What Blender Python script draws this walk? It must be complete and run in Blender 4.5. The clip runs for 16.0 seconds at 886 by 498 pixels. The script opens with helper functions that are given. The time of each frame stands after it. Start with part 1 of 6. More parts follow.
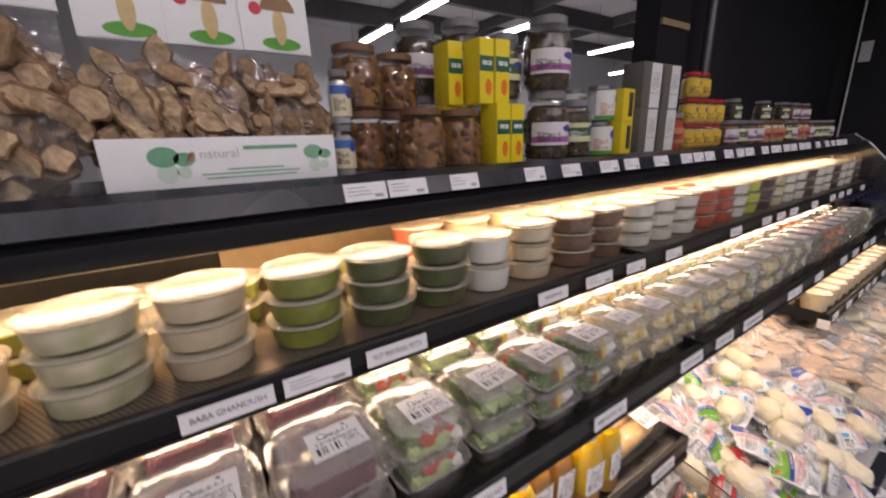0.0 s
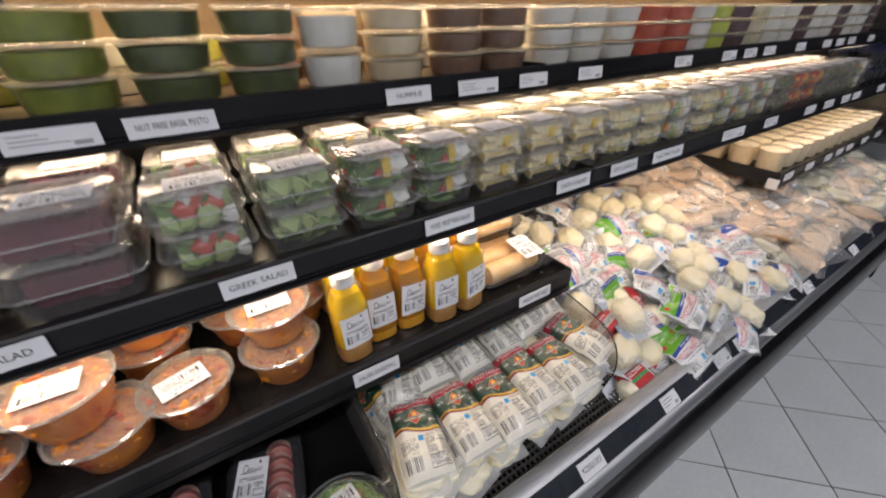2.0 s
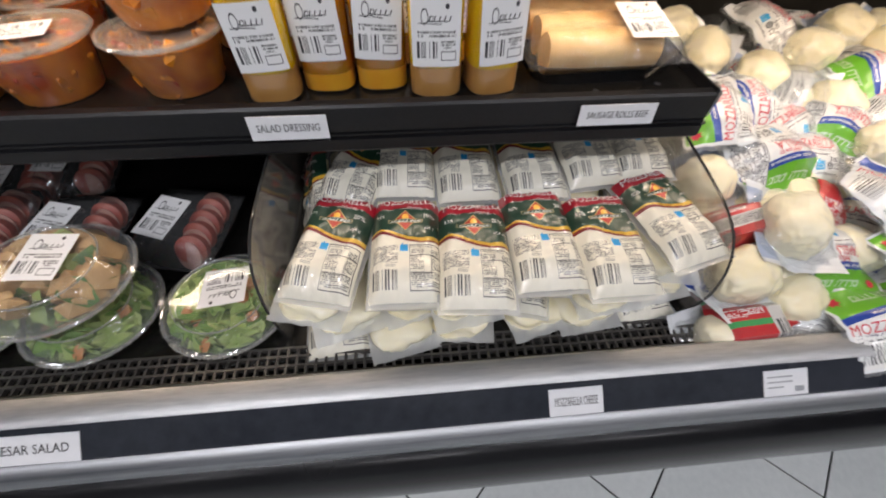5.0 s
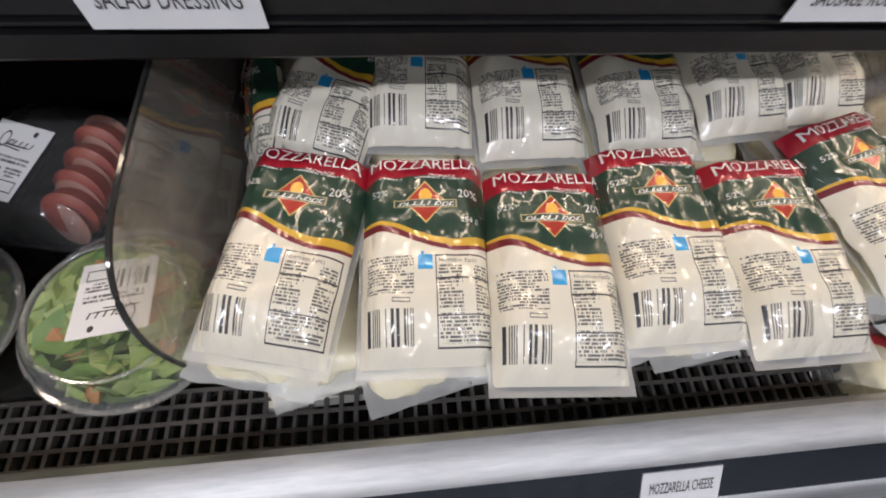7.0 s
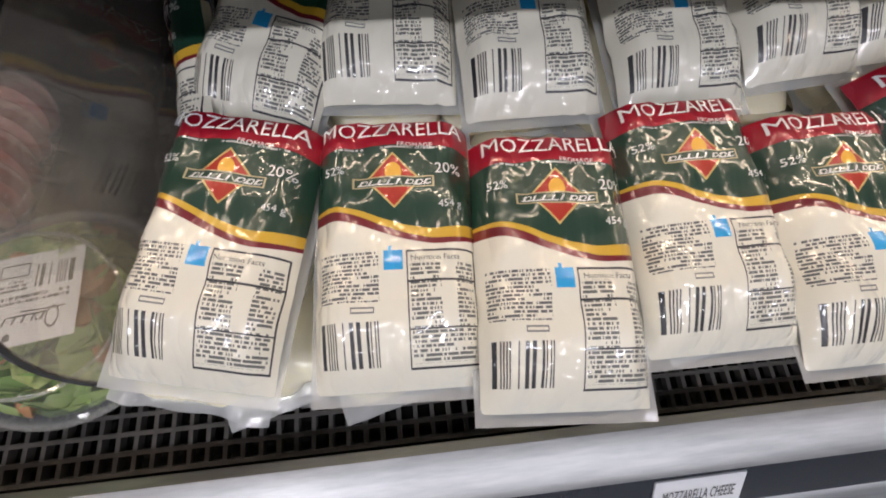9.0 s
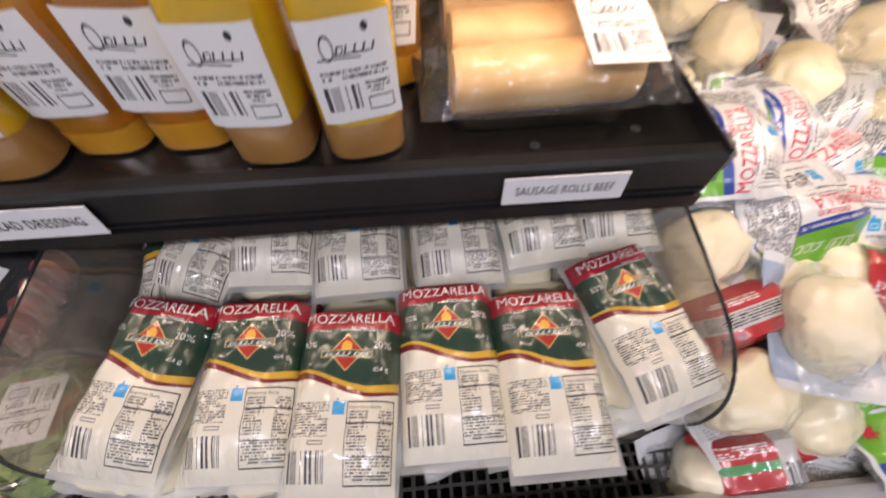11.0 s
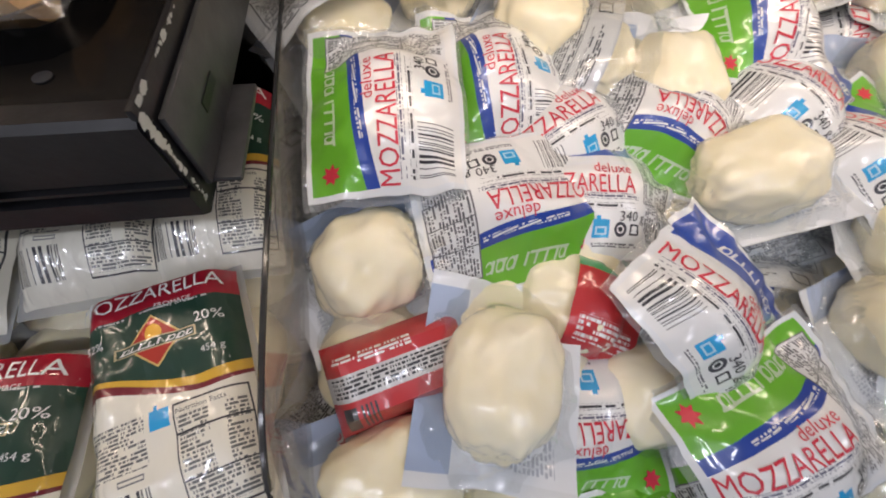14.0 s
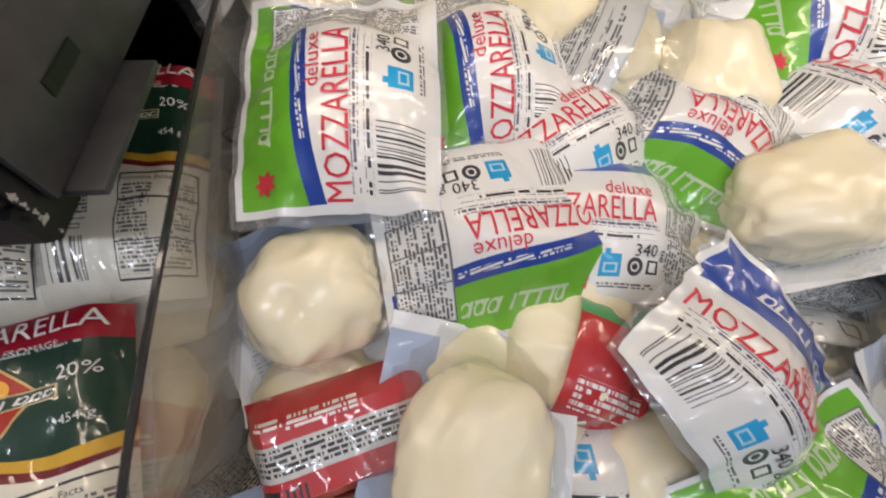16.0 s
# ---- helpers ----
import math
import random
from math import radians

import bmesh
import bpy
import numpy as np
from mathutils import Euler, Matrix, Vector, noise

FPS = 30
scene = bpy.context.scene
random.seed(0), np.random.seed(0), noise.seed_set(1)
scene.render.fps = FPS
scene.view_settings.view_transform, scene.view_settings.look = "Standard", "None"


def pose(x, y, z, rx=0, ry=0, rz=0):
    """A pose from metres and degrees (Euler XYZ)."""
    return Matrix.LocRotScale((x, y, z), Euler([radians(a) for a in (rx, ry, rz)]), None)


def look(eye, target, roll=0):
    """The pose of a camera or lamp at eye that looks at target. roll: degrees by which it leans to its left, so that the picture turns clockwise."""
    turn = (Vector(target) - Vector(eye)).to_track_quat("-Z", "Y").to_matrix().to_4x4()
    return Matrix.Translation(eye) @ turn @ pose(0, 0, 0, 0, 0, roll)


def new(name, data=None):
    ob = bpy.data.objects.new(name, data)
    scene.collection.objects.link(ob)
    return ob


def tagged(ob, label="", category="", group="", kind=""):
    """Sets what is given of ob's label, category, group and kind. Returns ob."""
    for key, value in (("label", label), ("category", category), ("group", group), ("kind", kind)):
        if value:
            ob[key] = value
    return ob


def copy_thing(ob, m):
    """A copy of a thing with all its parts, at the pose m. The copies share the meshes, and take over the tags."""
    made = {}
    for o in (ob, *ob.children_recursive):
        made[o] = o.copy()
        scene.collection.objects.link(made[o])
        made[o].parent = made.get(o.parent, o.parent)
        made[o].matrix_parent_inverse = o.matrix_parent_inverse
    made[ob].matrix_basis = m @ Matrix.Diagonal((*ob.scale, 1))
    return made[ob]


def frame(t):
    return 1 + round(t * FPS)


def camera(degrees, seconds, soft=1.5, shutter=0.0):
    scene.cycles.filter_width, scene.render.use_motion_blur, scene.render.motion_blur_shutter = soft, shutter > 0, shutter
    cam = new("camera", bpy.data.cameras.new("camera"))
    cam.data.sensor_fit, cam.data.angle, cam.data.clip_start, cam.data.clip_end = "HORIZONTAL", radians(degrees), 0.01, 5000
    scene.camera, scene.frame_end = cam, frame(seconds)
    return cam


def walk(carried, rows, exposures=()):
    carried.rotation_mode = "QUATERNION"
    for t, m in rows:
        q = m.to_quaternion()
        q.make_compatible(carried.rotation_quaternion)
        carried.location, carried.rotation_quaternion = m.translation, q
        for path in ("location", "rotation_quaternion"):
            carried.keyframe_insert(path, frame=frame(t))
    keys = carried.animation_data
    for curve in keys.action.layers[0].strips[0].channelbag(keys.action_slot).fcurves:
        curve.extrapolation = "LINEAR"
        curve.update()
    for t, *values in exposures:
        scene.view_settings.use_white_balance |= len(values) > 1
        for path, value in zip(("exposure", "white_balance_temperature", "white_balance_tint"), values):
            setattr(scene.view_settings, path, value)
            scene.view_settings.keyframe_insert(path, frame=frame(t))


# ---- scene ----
cam = camera(97.5, 16.0, soft=1.9, shutter=0.4)
PATH = [
    (0, (0.009, -0.022, 1.559), (1.065, 1.589, 1.021), -1.9),
    (0.5, (0.071, -0.129, 1.512), (1.122, 1.448, 0.872), -1.4),
    (1, (0.146, -0.193, 1.461), (1.188, 1.335, 0.7), -1.1),
    (1.5, (0.201, -0.194, 1.411), (1.21, 1.287, 0.523), -1.1),
    (2, (0.266, -0.17, 1.358), (1.184, 1.281, 0.332), -1.1),
    (2.5, (0.357, -0.141, 1.273), (1.121, 1.294, 0.109), -1.0),
    (3, (0.429, -0.133, 1.233), (0.992, 1.292, -0.052), -1.1),
    (3.5, (0.519, -0.167, 1.212), (0.868, 1.261, -0.144), -1.5),
    (4, (0.577, -0.201, 1.172), (0.788, 1.207, -0.233), -0.8),
    (4.5, (0.584, -0.162, 1.132), (0.729, 1.179, -0.346), 0.2),
    (4.7, (0.577, -0.135, 1.104), (0.714, 1.179, -0.398), 0.7),
    (6.8, (0.537, 0.095, 0.949), (0.713, 0.977, -0.838), 7.2),
    (7, (0.54, 0.106, 0.937), (0.71, 0.95, -0.868), 7.3),
    (7.5, (0.545, 0.13, 0.914), (0.692, 0.858, -0.943), 7.1),
    (8, (0.549, 0.148, 0.897), (0.698, 0.779, -0.995), 8.4),
    (8.2, (0.552, 0.148, 0.892), (0.699, 0.763, -1.005), 8.4),
    (10.3, (0.631, 0.139, 0.949), (0.734, 0.942, -0.88), 1.8),
    (10.5, (0.656, 0.137, 0.974), (0.744, 1.007, -0.825), 0.6),
    (11, (0.709, 0.123, 1.036), (0.793, 1.187, -0.655), -0.2),
    (11.5, (0.764, 0.106, 1.096), (0.875, 1.284, -0.516), 0.0),
    (12, (0.859, 0.067, 1.099), (1.038, 1.254, -0.5), 1.2),
    (12.5, (0.939, 0.057, 1.075), (1.181, 1.195, -0.551), 2.6),
    (13, (0.989, 0.095, 1.025), (1.245, 1.166, -0.644), 3.4),
    (13.5, (1.026, 0.154, 0.965), (1.263, 1.168, -0.743), 3.9),
    (14, (1.039, 0.189, 0.939), (1.23, 1.158, -0.8), 4.3),
    (14.5, (1.041, 0.21, 0.923), (1.18, 1.166, -0.829), 4.0),
    (15, (1.05, 0.232, 0.913), (1.161, 1.199, -0.834), 3.8),
    (15.5, (1.058, 0.247, 0.907), (1.167, 1.206, -0.845), 3.6),
    (16, (1.067, 0.236, 0.899), (1.244, 1.18, -0.856), 6.3),
]
walk(cam, [(t, look(eye, target, roll)) for t, eye, target, roll in PATH],
     [(0.0, -0.20, 7300, 26), (0.5, -0.30, 7000, 22), (1.0, -0.32, 6700, 18), (2.5, -0.30, 6600, 14), (3.0, -0.25, 6550, 12), (4.7, -0.11, 6700, 13), (6.8, -0.10, 6600, 14), (8.2, -0.17, 6600, 14), (10.3, -0.04, 6450, 20),
      (11.0, -0.14, 6800, 22), (12.5, -0.48, 6350, 17), (13.5, -0.54, 6300, 16), (16.0, -0.60, 6350, 13)])

# ---- light ----
world = bpy.data.worlds.new("store_air")
scene.world = world
world.use_nodes = True
world.node_tree.nodes["Background"].inputs["Color"].default_value = (0.75, 0.8, 0.9, 1)
world.node_tree.nodes["Background"].inputs["Strength"].default_value = 0.10


def area_lamp(name, m, sx, sy, watts, color):
    data = bpy.data.lights.new(name, "AREA")
    data.shape, data.size, data.size_y, data.energy, data.color = "RECTANGLE", sx, sy, watts, color
    ob = new(name, data)
    ob.matrix_world = m
    return ob


X0, X1 = -1.0, 3.38          # ends of the case
XM = (X0 + X1) / 2
COOL = (0.90, 0.93, 1.0)
# strip lights of the case: under the canopy and under the two upper shelves
area_lamp("strip_light_canopy", pose(XM, 0.668, 1.408, 8, 0, 0), 4.3, 0.02, 14.5, (1.0, 0.72, 0.44))
area_lamp("strip_light_upper", pose(XM, 0.542, 1.219, -10, 0, 0), 4.3, 0.018, 6.5, (1.0, 0.78, 0.54))
area_lamp("strip_light_lower", pose(XM, 0.377, 1.033, 26, 0, 0), 4.3, 0.018, 8, (1.0, 0.80, 0.60))
# tubes above the aisle; the last two are unseen, added to brighten the left
for ax, ay, watts in ((-0.6, -1.3, 38), (1.6, -1.3, 24), (3.8, -1.3, 25), (0.5, -3.2, 25), (2.9, -3.2, 25), (-2.8, -1.3, 17), (-1.9, -3.2, 17)):
    area_lamp("aisle_tube_lamp", pose(ax, ay, 3.25), 1.25, 0.14, watts, COOL)
# the rows of tubes over the rest of the store
for ax, ay in ((3.15, 7.0), (3.2, 5.1), (5.1, 5.8), (8.0, 5.3), (11.2, 7.2)):
    area_lamp("store_tube_lamp", pose(ax, ay, 3.27), 0.12, 1.6, 60, COOL)

# ---- materials ----
class Val:
    """A socket with arithmetic, to write prints and patterns as formulas."""

    def __init__(self, nt, sock):
        self.nt, self.sock = nt, sock

    def op(self, kind, *others):
        n = self.nt.nodes.new("ShaderNodeMath")
        n.operation = kind
        for i, v in enumerate((self, *others)):
            if isinstance(v, Val):
                self.nt.links.new(v.sock, n.inputs[i])
            else:
                n.inputs[i].default_value = v
        return Val(self.nt, n.outputs[0])

    def __add__(self, o): return self.op("ADD", o)
    def __sub__(self, o): return self.op("SUBTRACT", o)
    def __mul__(self, o): return self.op("MULTIPLY", o)
    def __gt__(self, o): return self.op("GREATER_THAN", o)
    def __lt__(self, o): return self.op("LESS_THAN", o)
    def between(self, a, b): return (self > a) * (self < b)
    def either(self, o): return self.op("MAXIMUM", o)


def material(name):
    m = bpy.data.materials.new(name)
    m.use_nodes = True
    nt = m.node_tree
    return m, nt, nt.nodes["Principled BSDF"]


def coords(nt, what="Object"):
    return nt.nodes.new("ShaderNodeTexCoord").outputs[what]


def noise_tex(nt, vec, scale, detail=3.0, rough=0.55):
    n = nt.nodes.new("ShaderNodeTexNoise")
    n.inputs["Scale"].default_value, n.inputs["Detail"].default_value, n.inputs["Roughness"].default_value = scale, detail, rough
    nt.links.new(vec, n.inputs["Vector"])
    return Val(nt, n.outputs["Fac"])


def mix_color(nt, fac, a, b):
    n = nt.nodes.new("ShaderNodeMix")
    n.data_type = "RGBA"
    for sock, v in ((n.inputs[0], fac), (n.inputs[6], a), (n.inputs[7], b)):
        if isinstance(v, Val):
            nt.links.new(v.sock, sock)
        elif hasattr(v, "links") or hasattr(v, "is_linked"):
            nt.links.new(v, sock)
        else:
            sock.default_value = (*v, 1) if isinstance(v, (tuple, list)) else v
    return n.outputs[2]


def bump(nt, bsdf, height, strength=0.3, dist=0.002):
    n = nt.nodes.new("ShaderNodeBump")
    n.inputs["Strength"].default_value, n.inputs["Distance"].default_value = strength, dist
    nt.links.new(height.sock, n.inputs["Height"])
    nt.links.new(n.outputs[0], bsdf.inputs["Normal"])


def surface(name, a, b, rough=0.5, metal=0.0, scale=30.0, big=4.0, relief=0.2, vary=0.0, sss=0.0, stretch=(1, 1, 1), spec=0.5):
    """Two-scale mottled surface between colours a and b, with fine relief."""
    m, nt, bs = material(name)
    mp = nt.nodes.new("ShaderNodeMapping")
    mp.inputs["Scale"].default_value = stretch
    nt.links.new(coords(nt), mp.inputs["Vector"])
    n1, n2 = noise_tex(nt, mp.outputs[0], scale), noise_tex(nt, mp.outputs[0], big, 2)
    fac = (n1 * 0.5 + n2 * 0.5 - 0.32) * 2.7
    if vary:
        info = nt.nodes.new("ShaderNodeObjectInfo")
        fac = fac + (Val(nt, info.outputs["Random"]) - 0.5) * vary
    fac.sock.node.use_clamp = True
    nt.links.new(mix_color(nt, fac, a, b), bs.inputs["Base Color"])
    r = n2 * 0.25 + (rough - 0.12)
    nt.links.new(r.sock, bs.inputs["Roughness"])
    bs.inputs["Metallic"].default_value = metal
    bs.inputs["Specular IOR Level"].default_value = spec
    if sss:
        bs.inputs["Subsurface Weight"].default_value = sss
        bs.inputs["Subsurface Radius"].default_value = (0.006, 0.006, 0.004)
        bs.inputs["Subsurface Scale"].default_value = 1.0
    if relief:
        bump(nt, bs, n1, relief)
    return m


def creases(nt, vec, scale):
    """Sharp folds of crumpled film, between soft bulges."""
    a = (noise_tex(nt, vec, scale * 0.6, 1.5) - 0.5).op("ABSOLUTE")
    b = (noise_tex(nt, vec, scale * 1.4, 1) - 0.5).op("ABSOLUTE")
    return a * 2.0 + b * 0.35 + noise_tex(nt, vec, scale * 0.3, 1) * 0.5


def clear_plastic(name, tint=(0.95, 0.96, 0.96), haze=0.06, gloss=0.06, wrinkle=0.0, scale=60.0, haze_color=(0.8, 0.82, 0.84), shine_base=0.045):
    """Thin clear plastic: see-through, with a hazy share and reflections that grow at grazing angles."""
    m = bpy.data.materials.new(name)
    m.use_nodes = True
    nt = m.node_tree
    nt.nodes.clear()
    out = nt.nodes.new("ShaderNodeOutputMaterial")
    tr, df, gl = nt.nodes.new("ShaderNodeBsdfTransparent"), nt.nodes.new("ShaderNodeBsdfDiffuse"), nt.nodes.new("ShaderNodeBsdfGlossy")
    tr.inputs[0].default_value, df.inputs[0].default_value = (*tint, 1), (*haze_color, 1)
    gl.inputs["Roughness"].default_value = gloss
    a, b = nt.nodes.new("ShaderNodeMixShader"), nt.nodes.new("ShaderNodeMixShader")
    vec = coords(nt)
    a.inputs[0].default_value = haze
    nt.links.new(tr.outputs[0], a.inputs[1]); nt.links.new(df.outputs[0], a.inputs[2])
    fr = nt.nodes.new("ShaderNodeLayerWeight")
    fr.inputs[0].default_value = 0.5
    shine = Val(nt, fr.outputs["Facing"]).op("POWER", 3.5) * 0.55 + shine_base
    nt.links.new(shine.sock, b.inputs[0])
    nt.links.new(a.outputs[0], b.inputs[1]); nt.links.new(gl.outputs[0], b.inputs[2])
    nt.links.new(b.outputs[0], out.inputs[0])
    if wrinkle:
        bp = nt.nodes.new("ShaderNodeBump")
        bp.inputs["Strength"].default_value, bp.inputs["Distance"].default_value = wrinkle, 0.004
        n = creases(nt, vec, scale)
        nt.links.new(n.sock, bp.inputs["Height"])
        nt.links.new(bp.outputs[0], gl.inputs["Normal"]); nt.links.new(bp.outputs[0], fr.inputs["Normal"])
    return m


def glow(name, color, strength):
    m, nt, bs = material(name)
    bs.inputs["Emission Color"].default_value, bs.inputs["Emission Strength"].default_value = (*color, 1), strength
    return m


def uv_vals(nt):
    s = nt.nodes.new("ShaderNodeSeparateXYZ")
    nt.links.new(coords(nt, "UV"), s.inputs[0])
    return Val(nt, s.outputs[0]), Val(nt, s.outputs[1])


def noise_at(nt, x, y):
    c = nt.nodes.new("ShaderNodeCombineXYZ")
    nt.links.new(x.sock, c.inputs[0])
    nt.links.new(y.sock, c.inputs[1])
    n = nt.nodes.new("ShaderNodeTexWhiteNoise")
    n.noise_dimensions = "2D"
    nt.links.new(c.outputs[0], n.inputs["Vector"])
    return Val(nt, n.outputs["Value"])


def rows_of_print(nt, u, v, rows, words):
    """Small unreadable print: dashes in rows."""
    r = v * rows
    row = r.op("FLOOR")
    shift = noise_at(nt, row, row + 3.0) * 9.0
    word = noise_at(nt, (u * (words * 0.24) + shift).op("FLOOR"), row) > 0.10
    letter = noise_at(nt, (u * (words * 3.0)).op("FLOOR"), row + 40.0) > 0.30
    return word * letter * (r.op("FRACT") > 0.36)


def script_marks(nt, u, v, u0, u1, v0, size, n):
    """A line of letter-like strokes and rings that spell nothing."""
    x = (u - u0) * (n / (u1 - u0)) + (v - v0) * (-0.35 / size)
    k = x.op("FLOOR")
    f = x.op("FRACT")
    h = (v - v0) * (1.0 / size)
    a, b = noise_at(nt, k, k + 7.0), noise_at(nt, k + 11.0, k)
    stem = (f - 0.22).op("ABSOLUTE") < 0.12
    stem = stem * (h > -0.02) * (h < (a > 0.66) * 0.85 + 0.95)
    ring = (f - 0.58) * (f - 0.58) * 7.0 + (h - 0.48) * (h - 0.48) * 4.0
    ring = ring.between(0.42, 1.0) * (b > 0.25)
    tail = ((h - 0.05).op("ABSOLUTE") < 0.1) * (a > 0.3)
    return stem.either(ring).either(tail) * u.between(u0, u1)


def barcode(nt, u, bars):
    n = nt.nodes.new("ShaderNodeTexWhiteNoise")
    n.noise_dimensions = "1D"
    k = (u * bars).op("FLOOR")
    nt.links.new(k.sock, n.inputs["W"])
    return Val(nt, n.outputs["Value"]) > 0.48


def inside(u, v, u0, u1, v0, v1):
    return u.between(u0, u1) * v.between(v0, v1)


def frame_of(u, v, u0, u1, v0, v1, w):
    return inside(u, v, u0, u1, v0, v1) - inside(u, v, u0 + w, u1 - w, v0 + w, v1 - w)


def printed(name, base, layers, rough=0.3, wrinkle=0.0, coat=0.0, folds=60):
    """A printed sheet: layers(nt, u, v) gives (mask, colour) pairs laid over the base in order."""
    m, nt, bs = material(name)
    u, v = uv_vals(nt)
    col = None
    for mask, c in layers(nt, u, v):
        col = mix_color(nt, mask, base if col is None else col, c)
    nt.links.new(col, bs.inputs["Base Color"])
    bs.inputs["Roughness"].default_value = rough
    bs.inputs["Coat Weight"].default_value = coat
    bs.inputs["Coat Roughness"].default_value = 0.08
    if wrinkle:
        along = nt.nodes.new("ShaderNodeMapping")
        along.inputs["Scale"].default_value = (1.35, 0.7, 1.0)
        nt.links.new(coords(nt), along.inputs["Vector"])
        bump(nt, bs, creases(nt, along.outputs[0], folds), wrinkle * 0.25, 0.004)
        n = nt.nodes.new("ShaderNodeBump")
        n.inputs["Strength"].default_value, n.inputs["Distance"].default_value = wrinkle, 0.004
        nt.links.new(creases(nt, along.outputs[0], folds).sock, n.inputs["Height"])
        nt.links.new(n.outputs[0], bs.inputs["Coat Normal"])
    return m


INK = (0.03, 0.03, 0.035)
WHITE = (0.78, 0.78, 0.76)


def sticker_layers(nt, u, v):
    ring = ((u - 0.27) * (u - 0.27)) * 2.2 + (v - 0.76) * (v - 0.76) * 0.9
    loop = ring.between(0.0075, 0.0125) * (v - u * 0.8 > 0.42)
    under = ((v - 0.655 - (u * 6.0).op("SINE") * 0.012).op("ABSOLUTE") < 0.008) * u.between(0.14, 0.62)
    loop = loop.either(under)
    leaf = ((u - 0.72) * (u - 0.72) + (v - 0.9) * (v - 0.9)) < 0.0016
    return [(script_marks(nt, u, v, 0.33, 0.84, 0.69, 0.085, 5).either(loop).either(leaf), INK),
            (rows_of_print(nt, u, v, 18, 34) * inside(u, v, 0.12, 0.90, 0.445, 0.56), (0.10, 0.10, 0.10)),
            (barcode(nt, u, 70) * inside(u, v, 0.1, 0.52, 0.14, 0.4), INK),
            (rows_of_print(nt, u, v, 22, 26) * inside(u, v, 0.6, 0.9, 0.27, 0.42), (0.12, 0.12, 0.12)),
            (frame_of(u, v, 0.6, 0.92, 0.1, 0.25, 0.015), INK)]


def block_layers(nt, u, v):
    c = (u * 3.9).op("COSINE") * 0.062 + 0.578
    d = v - c
    wide = u * 0.030 + 0.014
    dia = ((u - 0.5).op("ABSOLUTE") * 0.62 + (v - 0.742).op("ABSOLUTE"))
    ban = inside(u, v, 0.25, 0.75, 0.712, 0.756)
    head = v + (u - 0.5) * (u - 0.5) * 0.05
    return [(d > 0.0, (0.012, 0.045, 0.028)),
            ((d > 0.0) * (d < wide), (0.66, 0.40, 0.04)), (((d < 0.0) * (d > u * 0.022 - 0.038)), (0.17, 0.01, 0.02)),
            (dia < 0.108, (0.62, 0.45, 0.16)), (dia < 0.098, (0.42, 0.03, 0.015)),
            ((((u - 0.5) * (u - 0.5)) * 0.5 + (v - 0.772) * (v - 0.772)) < 0.0013, (0.85, 0.45, 0.05)),
            (ban, (0.5, 0.42, 0.25)), (inside(u, v, 0.262, 0.738, 0.717, 0.751), (0.02, 0.05, 0.03)),
            (script_marks(nt, u, v, 0.28, 0.73, 0.722, 0.022, 8), WHITE),
            (head > 0.885, (0.36, 0.008, 0.025)),
            (rows_of_print(nt, u, v, 90, 40) * inside(u, v, 0.14, 0.86, 0.868, 0.88), (0.6, 0.6, 0.58)),
            (rows_of_print(nt, u, v, 72, 46) * inside(u, v, 0.05, 0.40, 0.30, 0.475), (0.12, 0.12, 0.12)),
            (frame_of(u, v, 0.24, 0.37, 0.262, 0.284, 0.006), (0.2, 0.2, 0.2)),
            (inside(u, v, 0.43, 0.54, 0.405, 0.475), (0.02, 0.35, 0.72)),
            (inside(u, v, 0.455, 0.475, 0.475, 0.492), (0.02, 0.35, 0.72)),
            (frame_of(u, v, 0.56, 0.97, 0.07, 0.475, 0.008), INK),
            (rows_of_print(nt, u, v, 66, 40) * inside(u, v, 0.58, 0.95, 0.09, 0.43) * (((u - 0.80).op("ABSOLUTE") > 0.045) + (v < 0.2)), (0.14, 0.14, 0.13)),
            (inside(u, v, 0.56, 0.97, 0.2, 0.206).either(inside(u, v, 0.56, 0.97, 0.36, 0.368)), INK),
            (barcode(nt, u, 130) * inside(u, v, 0.06, 0.41, 0.085, 0.235), INK)]


